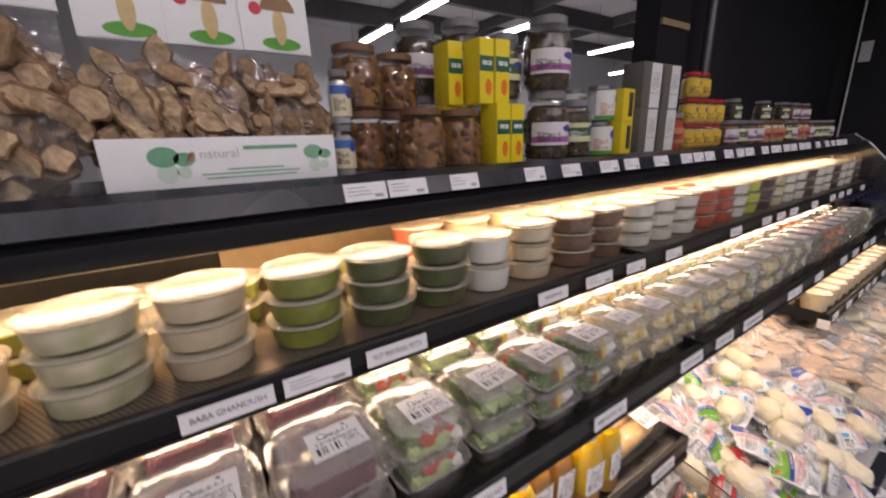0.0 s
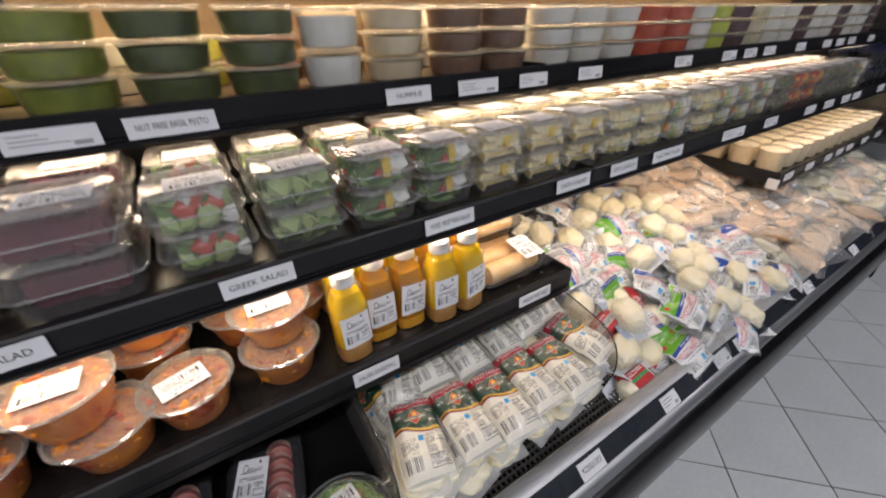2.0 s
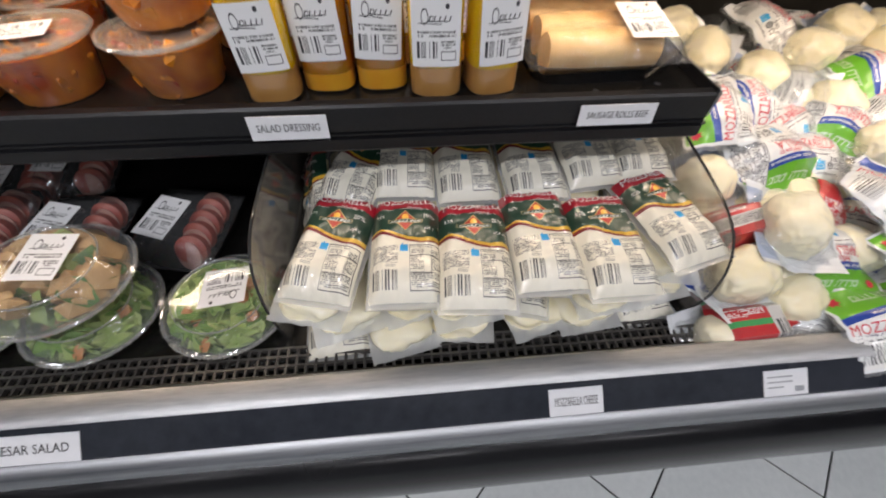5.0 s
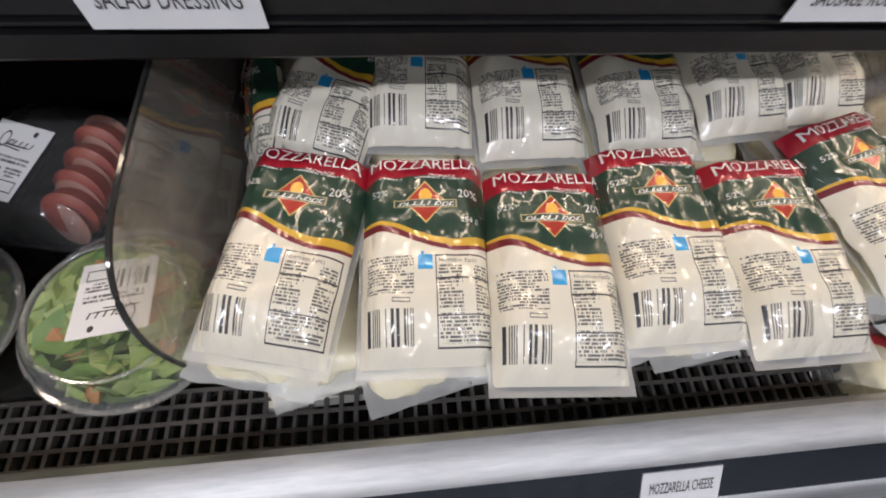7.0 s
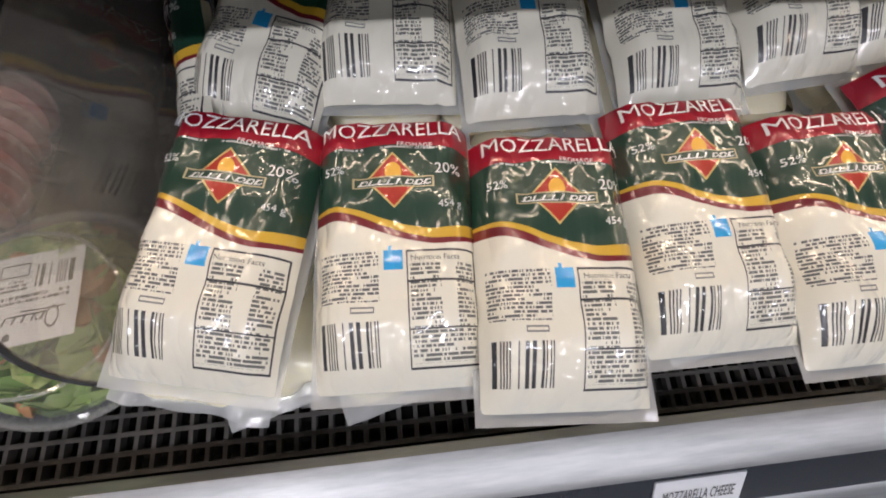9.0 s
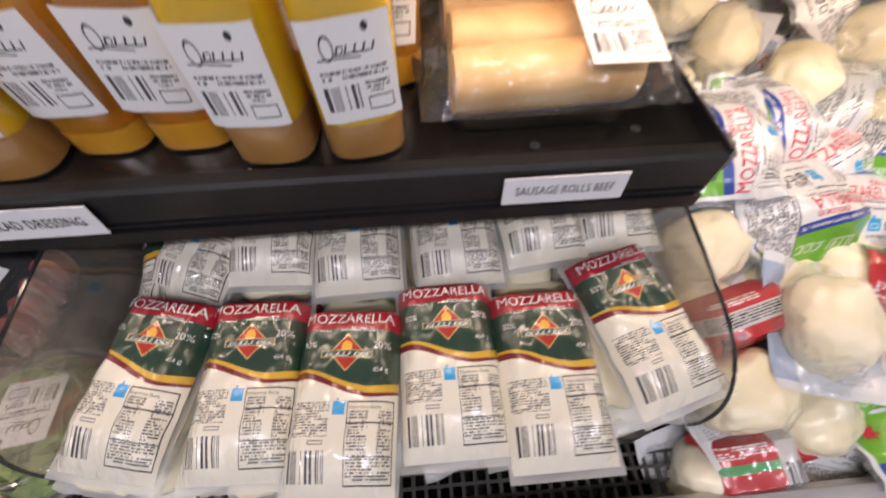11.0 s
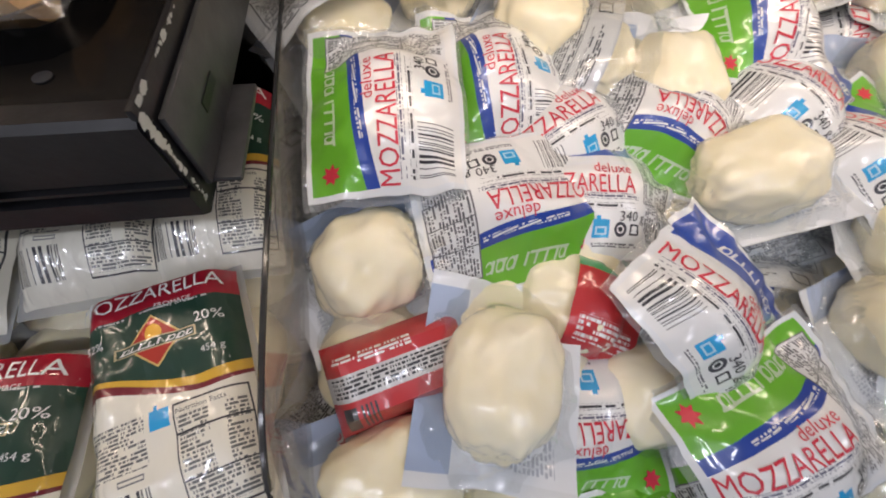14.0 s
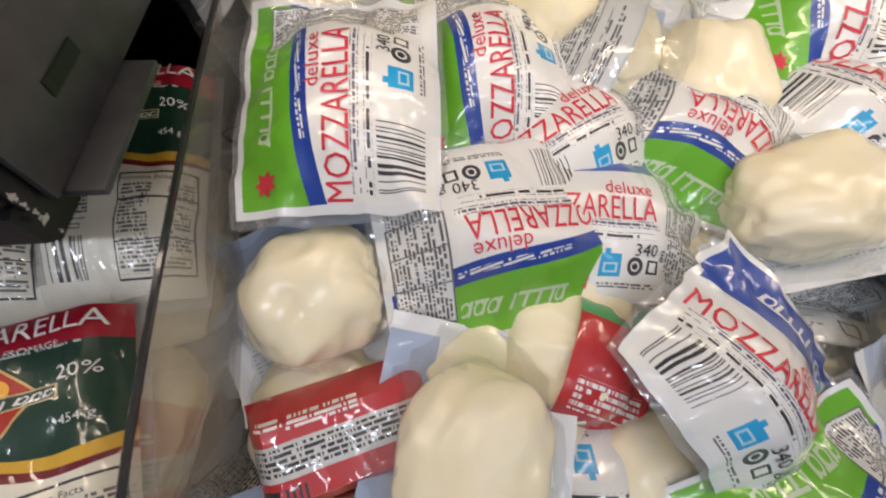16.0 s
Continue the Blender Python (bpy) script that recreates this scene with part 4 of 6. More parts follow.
def soup_bowl(food):
    ob = thing("soup_tub", "round clear plastic tub of %s with stickered lid" % FOODS[food].name.replace("_", " "), "soup tub", "tubs on the lower shelf")
    r, rb, hi = 0.062, 0.046, 0.066
    part("tub", lathe_bm([(rb * 0.96, 0.0), (rb, 0.002), (r * 0.96, hi - 0.006), (r, hi - 0.005)], 28), PET, ob)
    bm = lathe_bm([(rb * 0.95, 0.0015), (r * 0.93, hi * 0.86), (r * 0.5, hi * 0.87)], 24)
    for _ in range(60):
        a, z = rnd.uniform(0, 6.283), rnd.uniform(0.006, hi * 0.84)
        rr = rb + (r - rb) * z / hi - 0.010
        add_chunk(bm, (rr * math.cos(a), rr * math.sin(a), z), rnd.uniform(0.008, 0.0125), rnd.choice((0, 0, 0, 1, 1, 2, 4)))
    for _ in range(34):
        a, q = rnd.uniform(0, 6.283), math.sqrt(rnd.random()) * r * 0.80
        add_chunk(bm, (q * math.cos(a), q * math.sin(a), hi * 0.865), rnd.uniform(0.005, 0.010), rnd.choice((0, 0, 1, 2, 4)), 0.5)
    part("filling", bm, [FOODS[food], CARROT, FOODS["stew"], LEAF, TOMATO], ob)
    part("lid", lathe_bm([(r * 1.02, hi - 0.006), (r * 1.05, hi - 0.004), (r * 1.05, hi), (r * 1.0, hi + 0.001), (r * 0.95, hi - 0.001), (r * 0.93, hi - 0.002)], 28), FROST_SOFT, ob, "clear lid")
    bm = bmesh.new()
    add_loop(bm, r * 1.045, r * 1.045, hi - 0.002, 0.0026, 2.0, 28)
    part("rim", bm, RIM, ob, "pale rolled rim")
    return ob


FROST_SOFT = clear_plastic("soft_clear_lid", haze=0.11, gloss=0.10, haze_color=(0.90, 0.78, 0.66))


def clamshell(kind, w=0.058, l=0.068, hi=0.054):
    """A hinged clear salad box."""
    ob = thing("salad_box", "clear hinged plastic box of %s with white sticker" % {"beets": "dark beetroot salad", "greek": "tomato and cucumber salad", "greens": "green leaf salad", "mixed": "mixed vegetable salad", "pasta": "pasta salad", "potato": "pale potato salad", "vegetable": "chopped vegetable salad", "grain": "dark grain salad", "pepper": "red pepper salad"}[kind], "salad box", "salad boxes on the middle shelf")
    bm = bmesh.new()
    rounded_box_profile(bm, w * 0.88, l * 0.88, w * 0.96, l * 0.96, 0.0, hi * 0.52, 0, 40, 8.0, 0.005)
    part("tray", bm, PET_BOX, ob)
    bm = bmesh.new()
    rounded_box_profile(bm, w * 0.86, l * 0.86, w * 0.96, l * 0.96, hi - 0.0006, hi * 0.52 + 0.0025, 0, 40, 8.0, 0.005)
    part("lid", bm, PET_BOX, ob)
    bm = bmesh.new()
    rounded_box_profile(bm, w * 0.76, l * 0.76, w * 0.84, l * 0.84, hi + 0.0015, hi, 0, 40, 8.0, 0.001)
    part("lid_panel", bm, PET_LID, ob, "raised lid panel with painted pale sheen")
    bm = bmesh.new()
    add_loop(bm, w * 0.96 + 0.0045, l * 0.96 + 0.0045, hi * 0.52 + 0.002, 0.0016, 8.0, 40)
    add_loop(bm, w * 0.87, l * 0.87, hi - 0.001, 0.0012, 8.0, 40)
    part("rim", bm, RIM, ob, "thick pale rim")
    part("salad", salad_bm(kind, w * 0.74, l * 0.74, 0.010, hi * 0.82, 58, 0.0215 if kind in ("greek", "greens", "mixed") else (0.020 if kind != "beets" else 0.012), True), SALADS[kind], ob)
    sticker(ob, 0.070, 0.054, pose(0.010, -0.010, hi + 0.0024, 0, 0, rnd.uniform(-6, 6)))
    return ob


def dressing_bottle(liquid, sed, split):
    ob = thing("dressing_bottle", "square-shouldered clear bottle of %s salad dressing with white cap and sticker" % ("yellow" if liquid is YELLOW_LIQ else "amber"), "bottle", "dressing bottles")
    prof = [(0.026, 0.0), (0.0295, 0.003), (0.030, 0.10), (0.029, 0.118), (0.022, 0.138), (0.0165, 0.146), (0.016, 0.152)]
    part("bottle_body", lathe_bm(prof, 28, power=3.2), BOTTLE, ob)
    fill = [(0.021, 0.136), (0.012, 0.139)] if liquid is YELLOW_LIQ else [(0.024, 0.127), (0.010, 0.1275)]
    # Yellow bottles get brown sediment here, amber ones a brighter orange.
    part("sediment", lathe_bm([(0.0255, 0.0012), (0.0288, 0.004), (0.0288, split)], 24, power=3.2), sed, ob, "bottom layer, settled brown or painted orange glow")
    part("dressing", lathe_bm([(0.0288, split + 0.0004), (0.0289, 0.10), (0.0278, 0.117), *fill], 24, power=3.2), liquid, ob)
    bm = bmesh.new()
    add_lathe(bm, [(0.0185, 0.148), (0.0195, 0.149), (0.0195, 0.166), (0.018, 0.1685), (0.01, 0.169)], 40)
    for k, v in enumerate(bm.verts):
        if 0.1485 < v.co.z < 0.167 and k % 2:
            v.co.x *= 0.975; v.co.y *= 0.975
    part("cap", bm, CAP_WHITE, ob, "white ribbed cap")
    bm = bmesh.new()
    add_sheet(bm, 6, 1, 0.052, 0.064, lambda u, v: 0.0)
    for v in bm.verts:
        x, z = v.co.x, v.co.y
        v.co = Vector((x * 0.97, -0.0306 - 0.0 + 0.9 * max(0.0, abs(x) - 0.016) ** 1.25, z))
    lab = part("sticker", bm, STICKER, ob, "white printed sticker")
    lab.matrix_basis = pose(0, 0, 0.070, 0, rnd.uniform(-5, 5), 0)
    return ob


CAP_WHITE = surface("white_cap_plastic", (0.76, 0.76, 0.75), (0.82, 0.82, 0.81), 0.35)
YELLOW_LIQ = surface("yellow_dressing", (0.86, 0.54, 0.002), (0.92, 0.62, 0.004), 0.20, 0, 40, 10, 0.0, sss=0.6)
ORANGE_LIQ = surface("amber_dressing", (0.74, 0.32, 0.003), (0.82, 0.42, 0.006), 0.14, 0, 40, 10, 0.0)
for liquid, share in ((ORANGE_LIQ, 0.6), (YELLOW_LIQ, 0.2)):
    liquid.node_tree.nodes["Principled BSDF"].inputs["Transmission Weight"].default_value = share
    liquid.node_tree.nodes["Principled BSDF"].inputs["IOR"].default_value = 1.12
# Brighter orange paints the light glowing through the bottoms of the amber bottles.
SED_ORANGE = surface("orange_painted_glow", (0.80, 0.32, 0.008), (0.88, 0.44, 0.015), 0.3, 0, 60, 20, 0.0)
SEDIMENT = surface("brown_sediment", (0.46, 0.21, 0.045), (0.58, 0.29, 0.07), 0.4, 0, 60, 20, 0.0)


def sausage_tray():
    ob = thing("sausage_roll_tray", "clear wrapped tray of golden pastry rolls with white sticker", "food tray", "sausage roll trays")
    bm = bmesh.new()
    rounded_box_profile(bm, 0.088, 0.078, 0.102, 0.094, 0.0, 0.028, 0, 36, 6.0, 0.003)
    part("tray", bm, TRAY_CLEAR, ob, "dark clear shallow tray")
    for k, y in enumerate((-0.052, 0.0, 0.052)):
        bm = bmesh.new()
        add_lathe(bm, [(0.012, -0.074), (0.0235, -0.0735), (0.0255, -0.066), (0.0262, 0.0), (0.0255, 0.066), (0.0235, 0.0735), (0.012, 0.074)], 26, sy=0.92)
        for v in bm.verts:
            v.co += Vector((0, 0, 1)) * 0 + v.co.normalized() * 0.0016 * noise.noise(v.co * 60 + Vector((k * 9, 0, 0)))
        r = part("pastry_roll", bm, PASTRY, ob, "golden baked pastry roll")
        r.matrix_basis = pose(rnd.uniform(-0.004, 0.004), y, 0.030, 0, 90, rnd.uniform(-2, 2))
    bm = bmesh.new()
    add_sheet(bm, 18, 16, 0.206, 0.19, lambda u, v: 0.029 + 0.031 * min(1, 6.5 * min(u, 1 - u)) ** 0.6 * min(1, 8 * min(v, 1 - v)) ** 0.6 + 0.0022 * noise.noise(Vector((u * 9, v * 9, 1))))
    part("wrap", bm, TRAY_FILM, ob, "clear stretched film")
    sticker(ob, 0.056, 0.078, pose(0.050, -0.043, 0.0622, 9, 0, -2))
    return ob


def salad_bowl(kind, rx=0.082, ry=0.075, hi=0.062):
    """A clear oval bowl with a domed lid."""
    ob = thing("salad_bowl", "clear domed bowl of %s with white sticker" % {"leafy": "green leaf salad", "bread": "croutons and lettuce"}[kind], "salad bowl", "salad bowls on the deck")
    part("bowl", lathe_bm([(0.55 * rx, 0.0), (0.62 * rx, 0.001), (0.96 * rx, hi * 0.5), (1.03 * rx, hi * 0.51), (1.04 * rx, hi * 0.53)], 40, sy=ry / rx), PET, ob)
    dome = bmesh.new()
    add_lathe(dome, [(1.04 * rx, hi * 0.535), (0.99 * rx, hi * 0.56), (0.93 * rx, hi * 0.74), (0.76 * rx, hi * 0.95), (0.70 * rx, hi * 0.97), (0.66 * rx, hi * 0.955), (0.2 * rx, hi * 0.96)], 40, sy=ry / rx)
    part("domed_lid", dome, PET, ob)
    bm = bmesh.new()
    add_loop(bm, rx * 1.04, ry * 1.04, hi * 0.525, 0.0026, 2.0, 40)
    add_loop(bm, rx * 0.74, ry * 0.74, hi * 0.962, 0.0014, 2.0, 40)
    part("rim", bm, RIM, ob, "thick pale rim")
    bm = bmesh.new()
    for _ in range(230 if kind == "leafy" else 70):
        a, q = rnd.uniform(0, 6.283), math.sqrt(rnd.random())
        z = rnd.uniform(0.006, hi * 0.86)
        k = rnd.choices((0, 1, 2, 3), (4, 3.0, 2.0, 1.3) if kind == "leafy" else (5, 2.0, 2.0, 0.55))[0]
        lim = 0.66 + 0.30 * min(z, hi - z) / (hi * 0.5)
        p = (rx * lim * q * math.cos(a), ry * lim * q * math.sin(a), z)
        if SALADS[kind][k] in (LEAF, PALE_LEAF, GREEN_LEAF):
            add_leaf(bm, p, rnd.uniform(0.015, 0.032), k)
        else:
            add_chunk(bm, p, rnd.uniform(0.012, 0.019) if kind == "leafy" else rnd.uniform(0.022, 0.034), k)
    for v in bm.verts:
        lim = (0.68 + 0.28 * min(1.0, max(0.0, min(v.co.z, hi - v.co.z)) / (hi * 0.45))) / max(1e-6, math.hypot(v.co.x / rx, v.co.y / ry))
        if lim < 1:
            v.co.x *= lim; v.co.y *= lim
        v.co.z = max(0.003, min(hi * 0.92, v.co.z))
    part("salad", bm, SALADS[kind], ob)
    return ob


DULL_TOMATO = food_mat("tomato_slice", (0.36, 0.05, 0.035), (0.50, 0.13, 0.08), 0.4, 30)
PINKISH = food_mat("pale_pink_slice", (0.42, 0.17, 0.13), (0.58, 0.34, 0.28), 0.5, 60)


def tomato_tray():
    ob = thing("tomato_tray", "wrapped tray of tomato and white cheese slices with sticker", "food tray", "tomato trays")
    bm = bmesh.new()
    rounded_box_profile(bm, 0.055, 0.062, 0.068, 0.075, 0.0, 0.03, 0, 28, 5.0, 0.003)
    part("tray", bm, TRAY_BLACK, ob, "dark tray")
    for j in (1,):
        for k in range(9):
            bm = lathe_bm([(0.019, -0.010), (0.025, -0.006), (0.025, 0.006), (0.019, 0.010)] if k % 2 else [(0.020, -0.0014), (0.0235, -0.0006), (0.0235, 0.0006), (0.020, 0.0014)], 18)
            s = part("slice", bm, DULL_TOMATO if k % 2 else PINKISH, ob, "tomato slice" if k % 2 else "white cheese slice")
            s.matrix_basis = pose(-0.026 + 0.050 * j, -0.048 + 0.0125 * k, 0.026, 52, 0, rnd.uniform(-14, 14))
    bm = bmesh.new()
    add_sheet(bm, 12, 12, 0.138, 0.152, lambda u, v: 0.031 + 0.033 * min(1, 5 * min(u, 1 - u)) ** 0.6 * min(1, 5 * min(v, 1 - v)) ** 0.6)
    part("wrap", bm, FILM, ob, "clear stretched film")
    sticker(ob, 0.055, 0.075, pose(-0.018, -0.005, 0.0665, 0, 0, -8))
    return ob


def block_height(u, v):
    a, b = min(1.0, 4.6 * min(u, 1 - u)), min(1.0, 3.6 * max(0.0, min(v - 0.02, 1.12 - v)))
    e = (a * (2 - a)) * (b * (2 - b))
    return 0.003 + 0.023 * e + 0.0024 * noise.noise(Vector((u * 5, v * 8, 2.0))) * e - 0.0030 * abs(noise.noise(Vector((u * 7 + v * 3, v * 7 - u * 4, 7.0)))) * (1.2 - 0.6 * e)


def block_pack():
    """A flat vacuum pack of block mozzarella with printed film."""
    w, l = 0.092, 0.156
    ob = thing("mozzarella_block_pack", "flat vacuum pack of mozzarella with green and red printed film", "cheese pack", "mozzarella block packs")
    part("cheese_block", box_bm(-0.036, 0.036, -0.058, 0.052, 0.001, 0.0175, bev=0.0085), CHEESE, ob, "pale cheese block")
    bm = bmesh.new()
    add_sheet(bm, 28, 40, w - 0.006, l - 0.012, lambda u, v: block_height(0.5 + 0.9348 * (u - 0.5), 0.5 + 0.923 * (v - 0.5)))
    part("printed_film", bm, BLOCK_PRINT, ob, "printed film with red header")
    bm = bmesh.new()
    add_sheet(bm, 12, 16, w, l, lambda u, v: 0.0035 - 0.0025 * (min(1.0, 9 * min(u, 1 - u)) * min(1.0, 9 * min(v, 1 - v))) + 0.0015 * noise.noise(Vector((u * 6, v * 6, 5.0))))
    part("sealed_edge", bm, SEAL, ob, "clear sealed edge")

    def lift(x, y):
        return block_height(min(1, max(0, 0.5 + x / w)), min(1, max(0, 0.5 + y / l))) + 0.0019
    lettering("MOZZARELLA", 0.0128, WHITE_INK, ob, pose(0, 0.0632, 0), 0.076, lambda x, y: lift(x, y) + 0.0016)
    lettering("FROMAGE", 0.0042, WHITE_INK, ob, pose(0.012, 0.0545, 0), 0.0, lift)
    lettering("20%", 0.0085, WHITE_INK, ob, pose(0.029, 0.040, 0), 0.0, lift)
    lettering("52%", 0.0065, WHITE_INK, ob, pose(-0.031, 0.041, 0), 0.0, lift)
    lettering("454 g", 0.0055, WHITE_INK, ob, pose(0.029, 0.020, 0), 0.0, lift)
    lettering("Nutrition Facts", 0.004, INK_M, ob, pose(0.0195, -0.0085, 0), 0.029, lift)
    return ob


def plain_pack(seed):
    """A block pack that shows its plain side: a fat rounded block in loose film."""
    w, l = 0.094, 0.160
    ob = thing("mozzarella_block_pack", "thick vacuum pack of mozzarella, clear plain side up", "cheese pack", "mozzarella block packs")
    part("cheese_block", egg_bm(0.043, 0.070, 0.0185, seed, 4.2), CHEESE, ob, "pale cheese block")
    bm = bmesh.new()
    add_sheet(bm, 20, 30, w, l, lambda u, v: 0.013 + 0.005 * noise.noise(Vector((u * 5 + seed, v * 7, 3))) - 0.010 * max(0.0, abs(2 * v - 1) - 0.8), outline=lambda u, v, x, y: (x * (1 + 0.05 * noise.noise(Vector((v * 4, seed, 0)))), y * (1 + 0.03 * noise.noise(Vector((u * 4, seed, 3))))))
    part("film", bm, SEAL, ob, "clear crinkled film edge")
    return ob


def pouch_height(u, v, seed):
    d = ((u - 0.46) / 0.40) ** 2 + ((v - 0.42) / 0.46) ** 2
    dome = 0.036 * math.exp(-1.15 * d * d ** 0.25)
    p, q = 2 * u - 1, 2 * v - 1
    corner = max(0.0, abs(p * q) - 0.30) * 0.040 * noise.noise(Vector((p * 1.4 + seed * 2.3, q * 1.4, seed + 0.5)))
    ang = math.atan2(q, p)
    fold = abs(noise.noise(Vector((3.2 * math.cos(ang), 3.2 * math.sin(ang), seed * 1.7)))) * 0.012 * min(1.0, max(0.0, d - 0.35))
    return dome + 0.006 + corner - fold + 0.010 * noise.noise(Vector((u * 2.6 + seed * 3.1, v * 2.6, seed))) + 0.0018 * noise.noise(Vector((u * 9 + seed, v * 9, seed)))


def egg_bm(rx, ry, rz, seed, square=2.4):
    bm = bmesh.new()
    bmesh.ops.create_icosphere(bm, subdivisions=5 if square < 3 else 4, radius=1.0)
    for v in bm.verts:
        v.co *= (abs(v.co.x) ** square + abs(v.co.y) ** square + abs(v.co.z) ** square) ** (-1 / square)
        pucker = max(0.0, v.co.x * (1 if seed % 2 else -1) - 0.45)
        v.co *= 1 + 0.15 * pucker * noise.noise(Vector((0, v.co.y * 5.5, v.co.z * 5.5 + seed)))
        n = noise.noise(v.co * 1.3 + Vector((seed * 5.0, 0, 0))) * 0.15 + noise.noise(v.co * 3.4 + Vector((0, seed, 0))) * 0.035 - 0.06 * abs(noise.noise(v.co * 2.2 + Vector((3, seed, 0))))
        n -= 0.010 * abs(noise.noise(v.co * 4.6 + Vector((seed, 2, 0)))) + 0.007 * abs(noise.noise(v.co * 10.0 + Vector((0, seed, 5))))
        q = v.co * (1 + n)
        v.co = Vector((q.x * rx, q.y * ry, q.z * rz + rz * 0.8))
    return bm


def ball_pouch(header, seed, group="mozzarella pouches"):
    """A soft pouch with a ball of mozzarella, printed side up."""
    w, l = 0.148, 0.119
    mat = {"green": POUCH_GREEN, "blue": POUCH_BLUE, "back": POUCH_BACK}[header]
    ob = thing("mozzarella_pouch", {"green": "mozzarella ball in clear pouch, green printed side up", "blue": "mozzarella ball in clear pouch, blue printed side up", "back": "mozzarella ball in clear pouch, grey print side up"}[header], "cheese pack", group)

    def hgt(u, v):
        return pouch_height(u, v, seed)
    part("cheese_ball", egg_bm(0.038, 0.032, 0.0135, seed), CHEESE, ob, "pale mozzarella ball")
    if header == "back":
        bm = bmesh.new()
        add_sheet(bm, 20, 12, w * 0.9, l * 0.52, lambda u, v: hgt(0.05 + 0.9 * u, 0.46 + 0.52 * v) + 0.0004)
        for v in bm.verts:
            v.co.y += l * 0.22
        part("printed_film", bm, mat, ob, "grey printed panel")
    else:
        bm = bmesh.new()
        add_sheet(bm, 32, 30, w * 0.94, l * 0.94, lambda u, v: hgt(0.03 + 0.94 * u, 0.03 + 0.94 * v))
        part("printed_film", bm, mat, ob, "%s and white printed film" % header)

        def lift(x, y):
            return hgt(min(1, max(0, 0.5 + x / w)), min(1, max(0, 0.5 + y / l))) + 0.0008
        lettering("MOZZARELLA", 0.0195, RED_INK, ob, pose(-0.022, -0.0035, 0), 0.086, lift)
        lettering("deluxe", 0.0115, RED_INK, ob, pose(0.004, 0.0092, 0), 0.0, lift)
        lettering("340 g", 0.0098, INK_M, ob, pose(0.0195, -0.0265, 0), 0.0, lift)
        if header == "green":
            bm = bmesh.new()
            star = []
            for k in range(14):
                a, r = math.pi * k / 7 + math.pi / 2, 0.0075 if k % 2 == 0 else 0.0042
                star.append(bm.verts.new((r * math.cos(a), r * math.sin(a), 0)))
            bm.faces.new(star)
            for v in bm.verts:
                v.co += Vector((-0.052, 0.038, 0))
                v.co.z = lift(v.co.x, v.co.y)
            part("leaf_mark", bm, RED_INK, ob, "red leaf mark", False)
    bm = bmesh.new()
    add_sheet(bm, 20, 20, w, l, lambda u, v: hgt(u, v) + (0.0012 if header == "back" else -0.0015), outline=lambda u, v, x, y: (x * (1 + 0.04 * noise.noise(Vector((v * 4, seed, 0)))), y * (1 + 0.04 * noise.noise(Vector((u * 4, seed, 3))))))
    part("pouch", bm, POUCH if header != "back" else FILM, ob, "clear crinkled film")
    return ob


def bare_ball(seed, rx=0.046, ry=0.040, rz=0.033, label="mozzarella ball in clear film, plain side up"):
    """A pouch that shows its cheese: the print lies underneath."""
    ob = thing("mozzarella_pouch", label, "cheese pack", "mozzarella pouches")
    part("cheese_ball", egg_bm(rx, ry, rz, seed), CHEESE, ob, "pale mozzarella ball")
    w, l = 0.136, 0.108
    bm = bmesh.new()
    add_sheet(bm, 16, 14, w, l, lambda u, v: 0.003 + 0.075 * (u - 0.5) ** 2 * (0.4 + abs(noise.noise(Vector((seed, v * 2, 1))))) + 0.06 * (v - 0.5) ** 2 + 0.008 * noise.noise(Vector((u * 3 + seed, v * 3, seed))))
    part("printed_film", bm, UNDERPRINT, ob, "pale bluish underside of the print")
    top = rz * 1.8 + 0.002

    def film(u, v):
        x, y = (u - 0.5) * w * 0.97, (v - 0.5) * l * 0.97
        d = math.hypot(x / rx, y / ry)
        ang = math.atan2(y, x)
        fold = noise.noise(Vector((2.4 * math.cos(ang) + seed, 2.4 * math.sin(ang), seed * 2.0)))
        loose = min(1.0, max(0.0, d - 0.75) * 2.0)
        return 0.014 + (top - 0.014) * math.exp(-0.85 * (d / 1.03) ** 4) + loose * (0.012 * fold + 0.006 * noise.noise(Vector((u * 10, v * 10, seed))))
    bm = bmesh.new()
    add_sheet(bm, 34, 30, w * 0.97, l * 0.97, film, outline=lambda u, v, x, y: (x * (1 + 0.08 * noise.noise(Vector((v * 4, seed, 0)))), y * (1 + 0.08 * noise.noise(Vector((u * 4, seed, 3))))))
    inner = [f for f in bm.faces if (abs(f.calc_center_median().x / rx) ** 2.7 + abs(f.calc_center_median().y / ry) ** 2.7) < 0.9]
    bmesh.ops.delete(bm, geom=inner, context="FACES")
    part("film", bm, FILM, ob, "clear crinkled film")
    return ob


UNDERPRINT = printed("pouch_underside", (0.76, 0.78, 0.81), lambda nt, u, v: [(rows_of_print(nt, u, v, 40, 30) * inside(u, v, 0.1, 0.9, 0.12, 0.4), (0.45, 0.48, 0.54)), (v > 0.74, (0.36, 0.44, 0.60)), ((u > 0.93).either(u < 0.06), (0.70, 0.72, 0.74))], 0.3, 0.6, 0.6)

# ---- products on their places ----
def spread(proto_list, m):
    ob = rnd.choice(proto_list)
    if not ob.get("used"):
        ob["used"] = 1
        ob.matrix_basis = m
        return ob
    return copy_thing(ob, m)


def used(ob, m):
    return spread([ob], m)


LATER = []


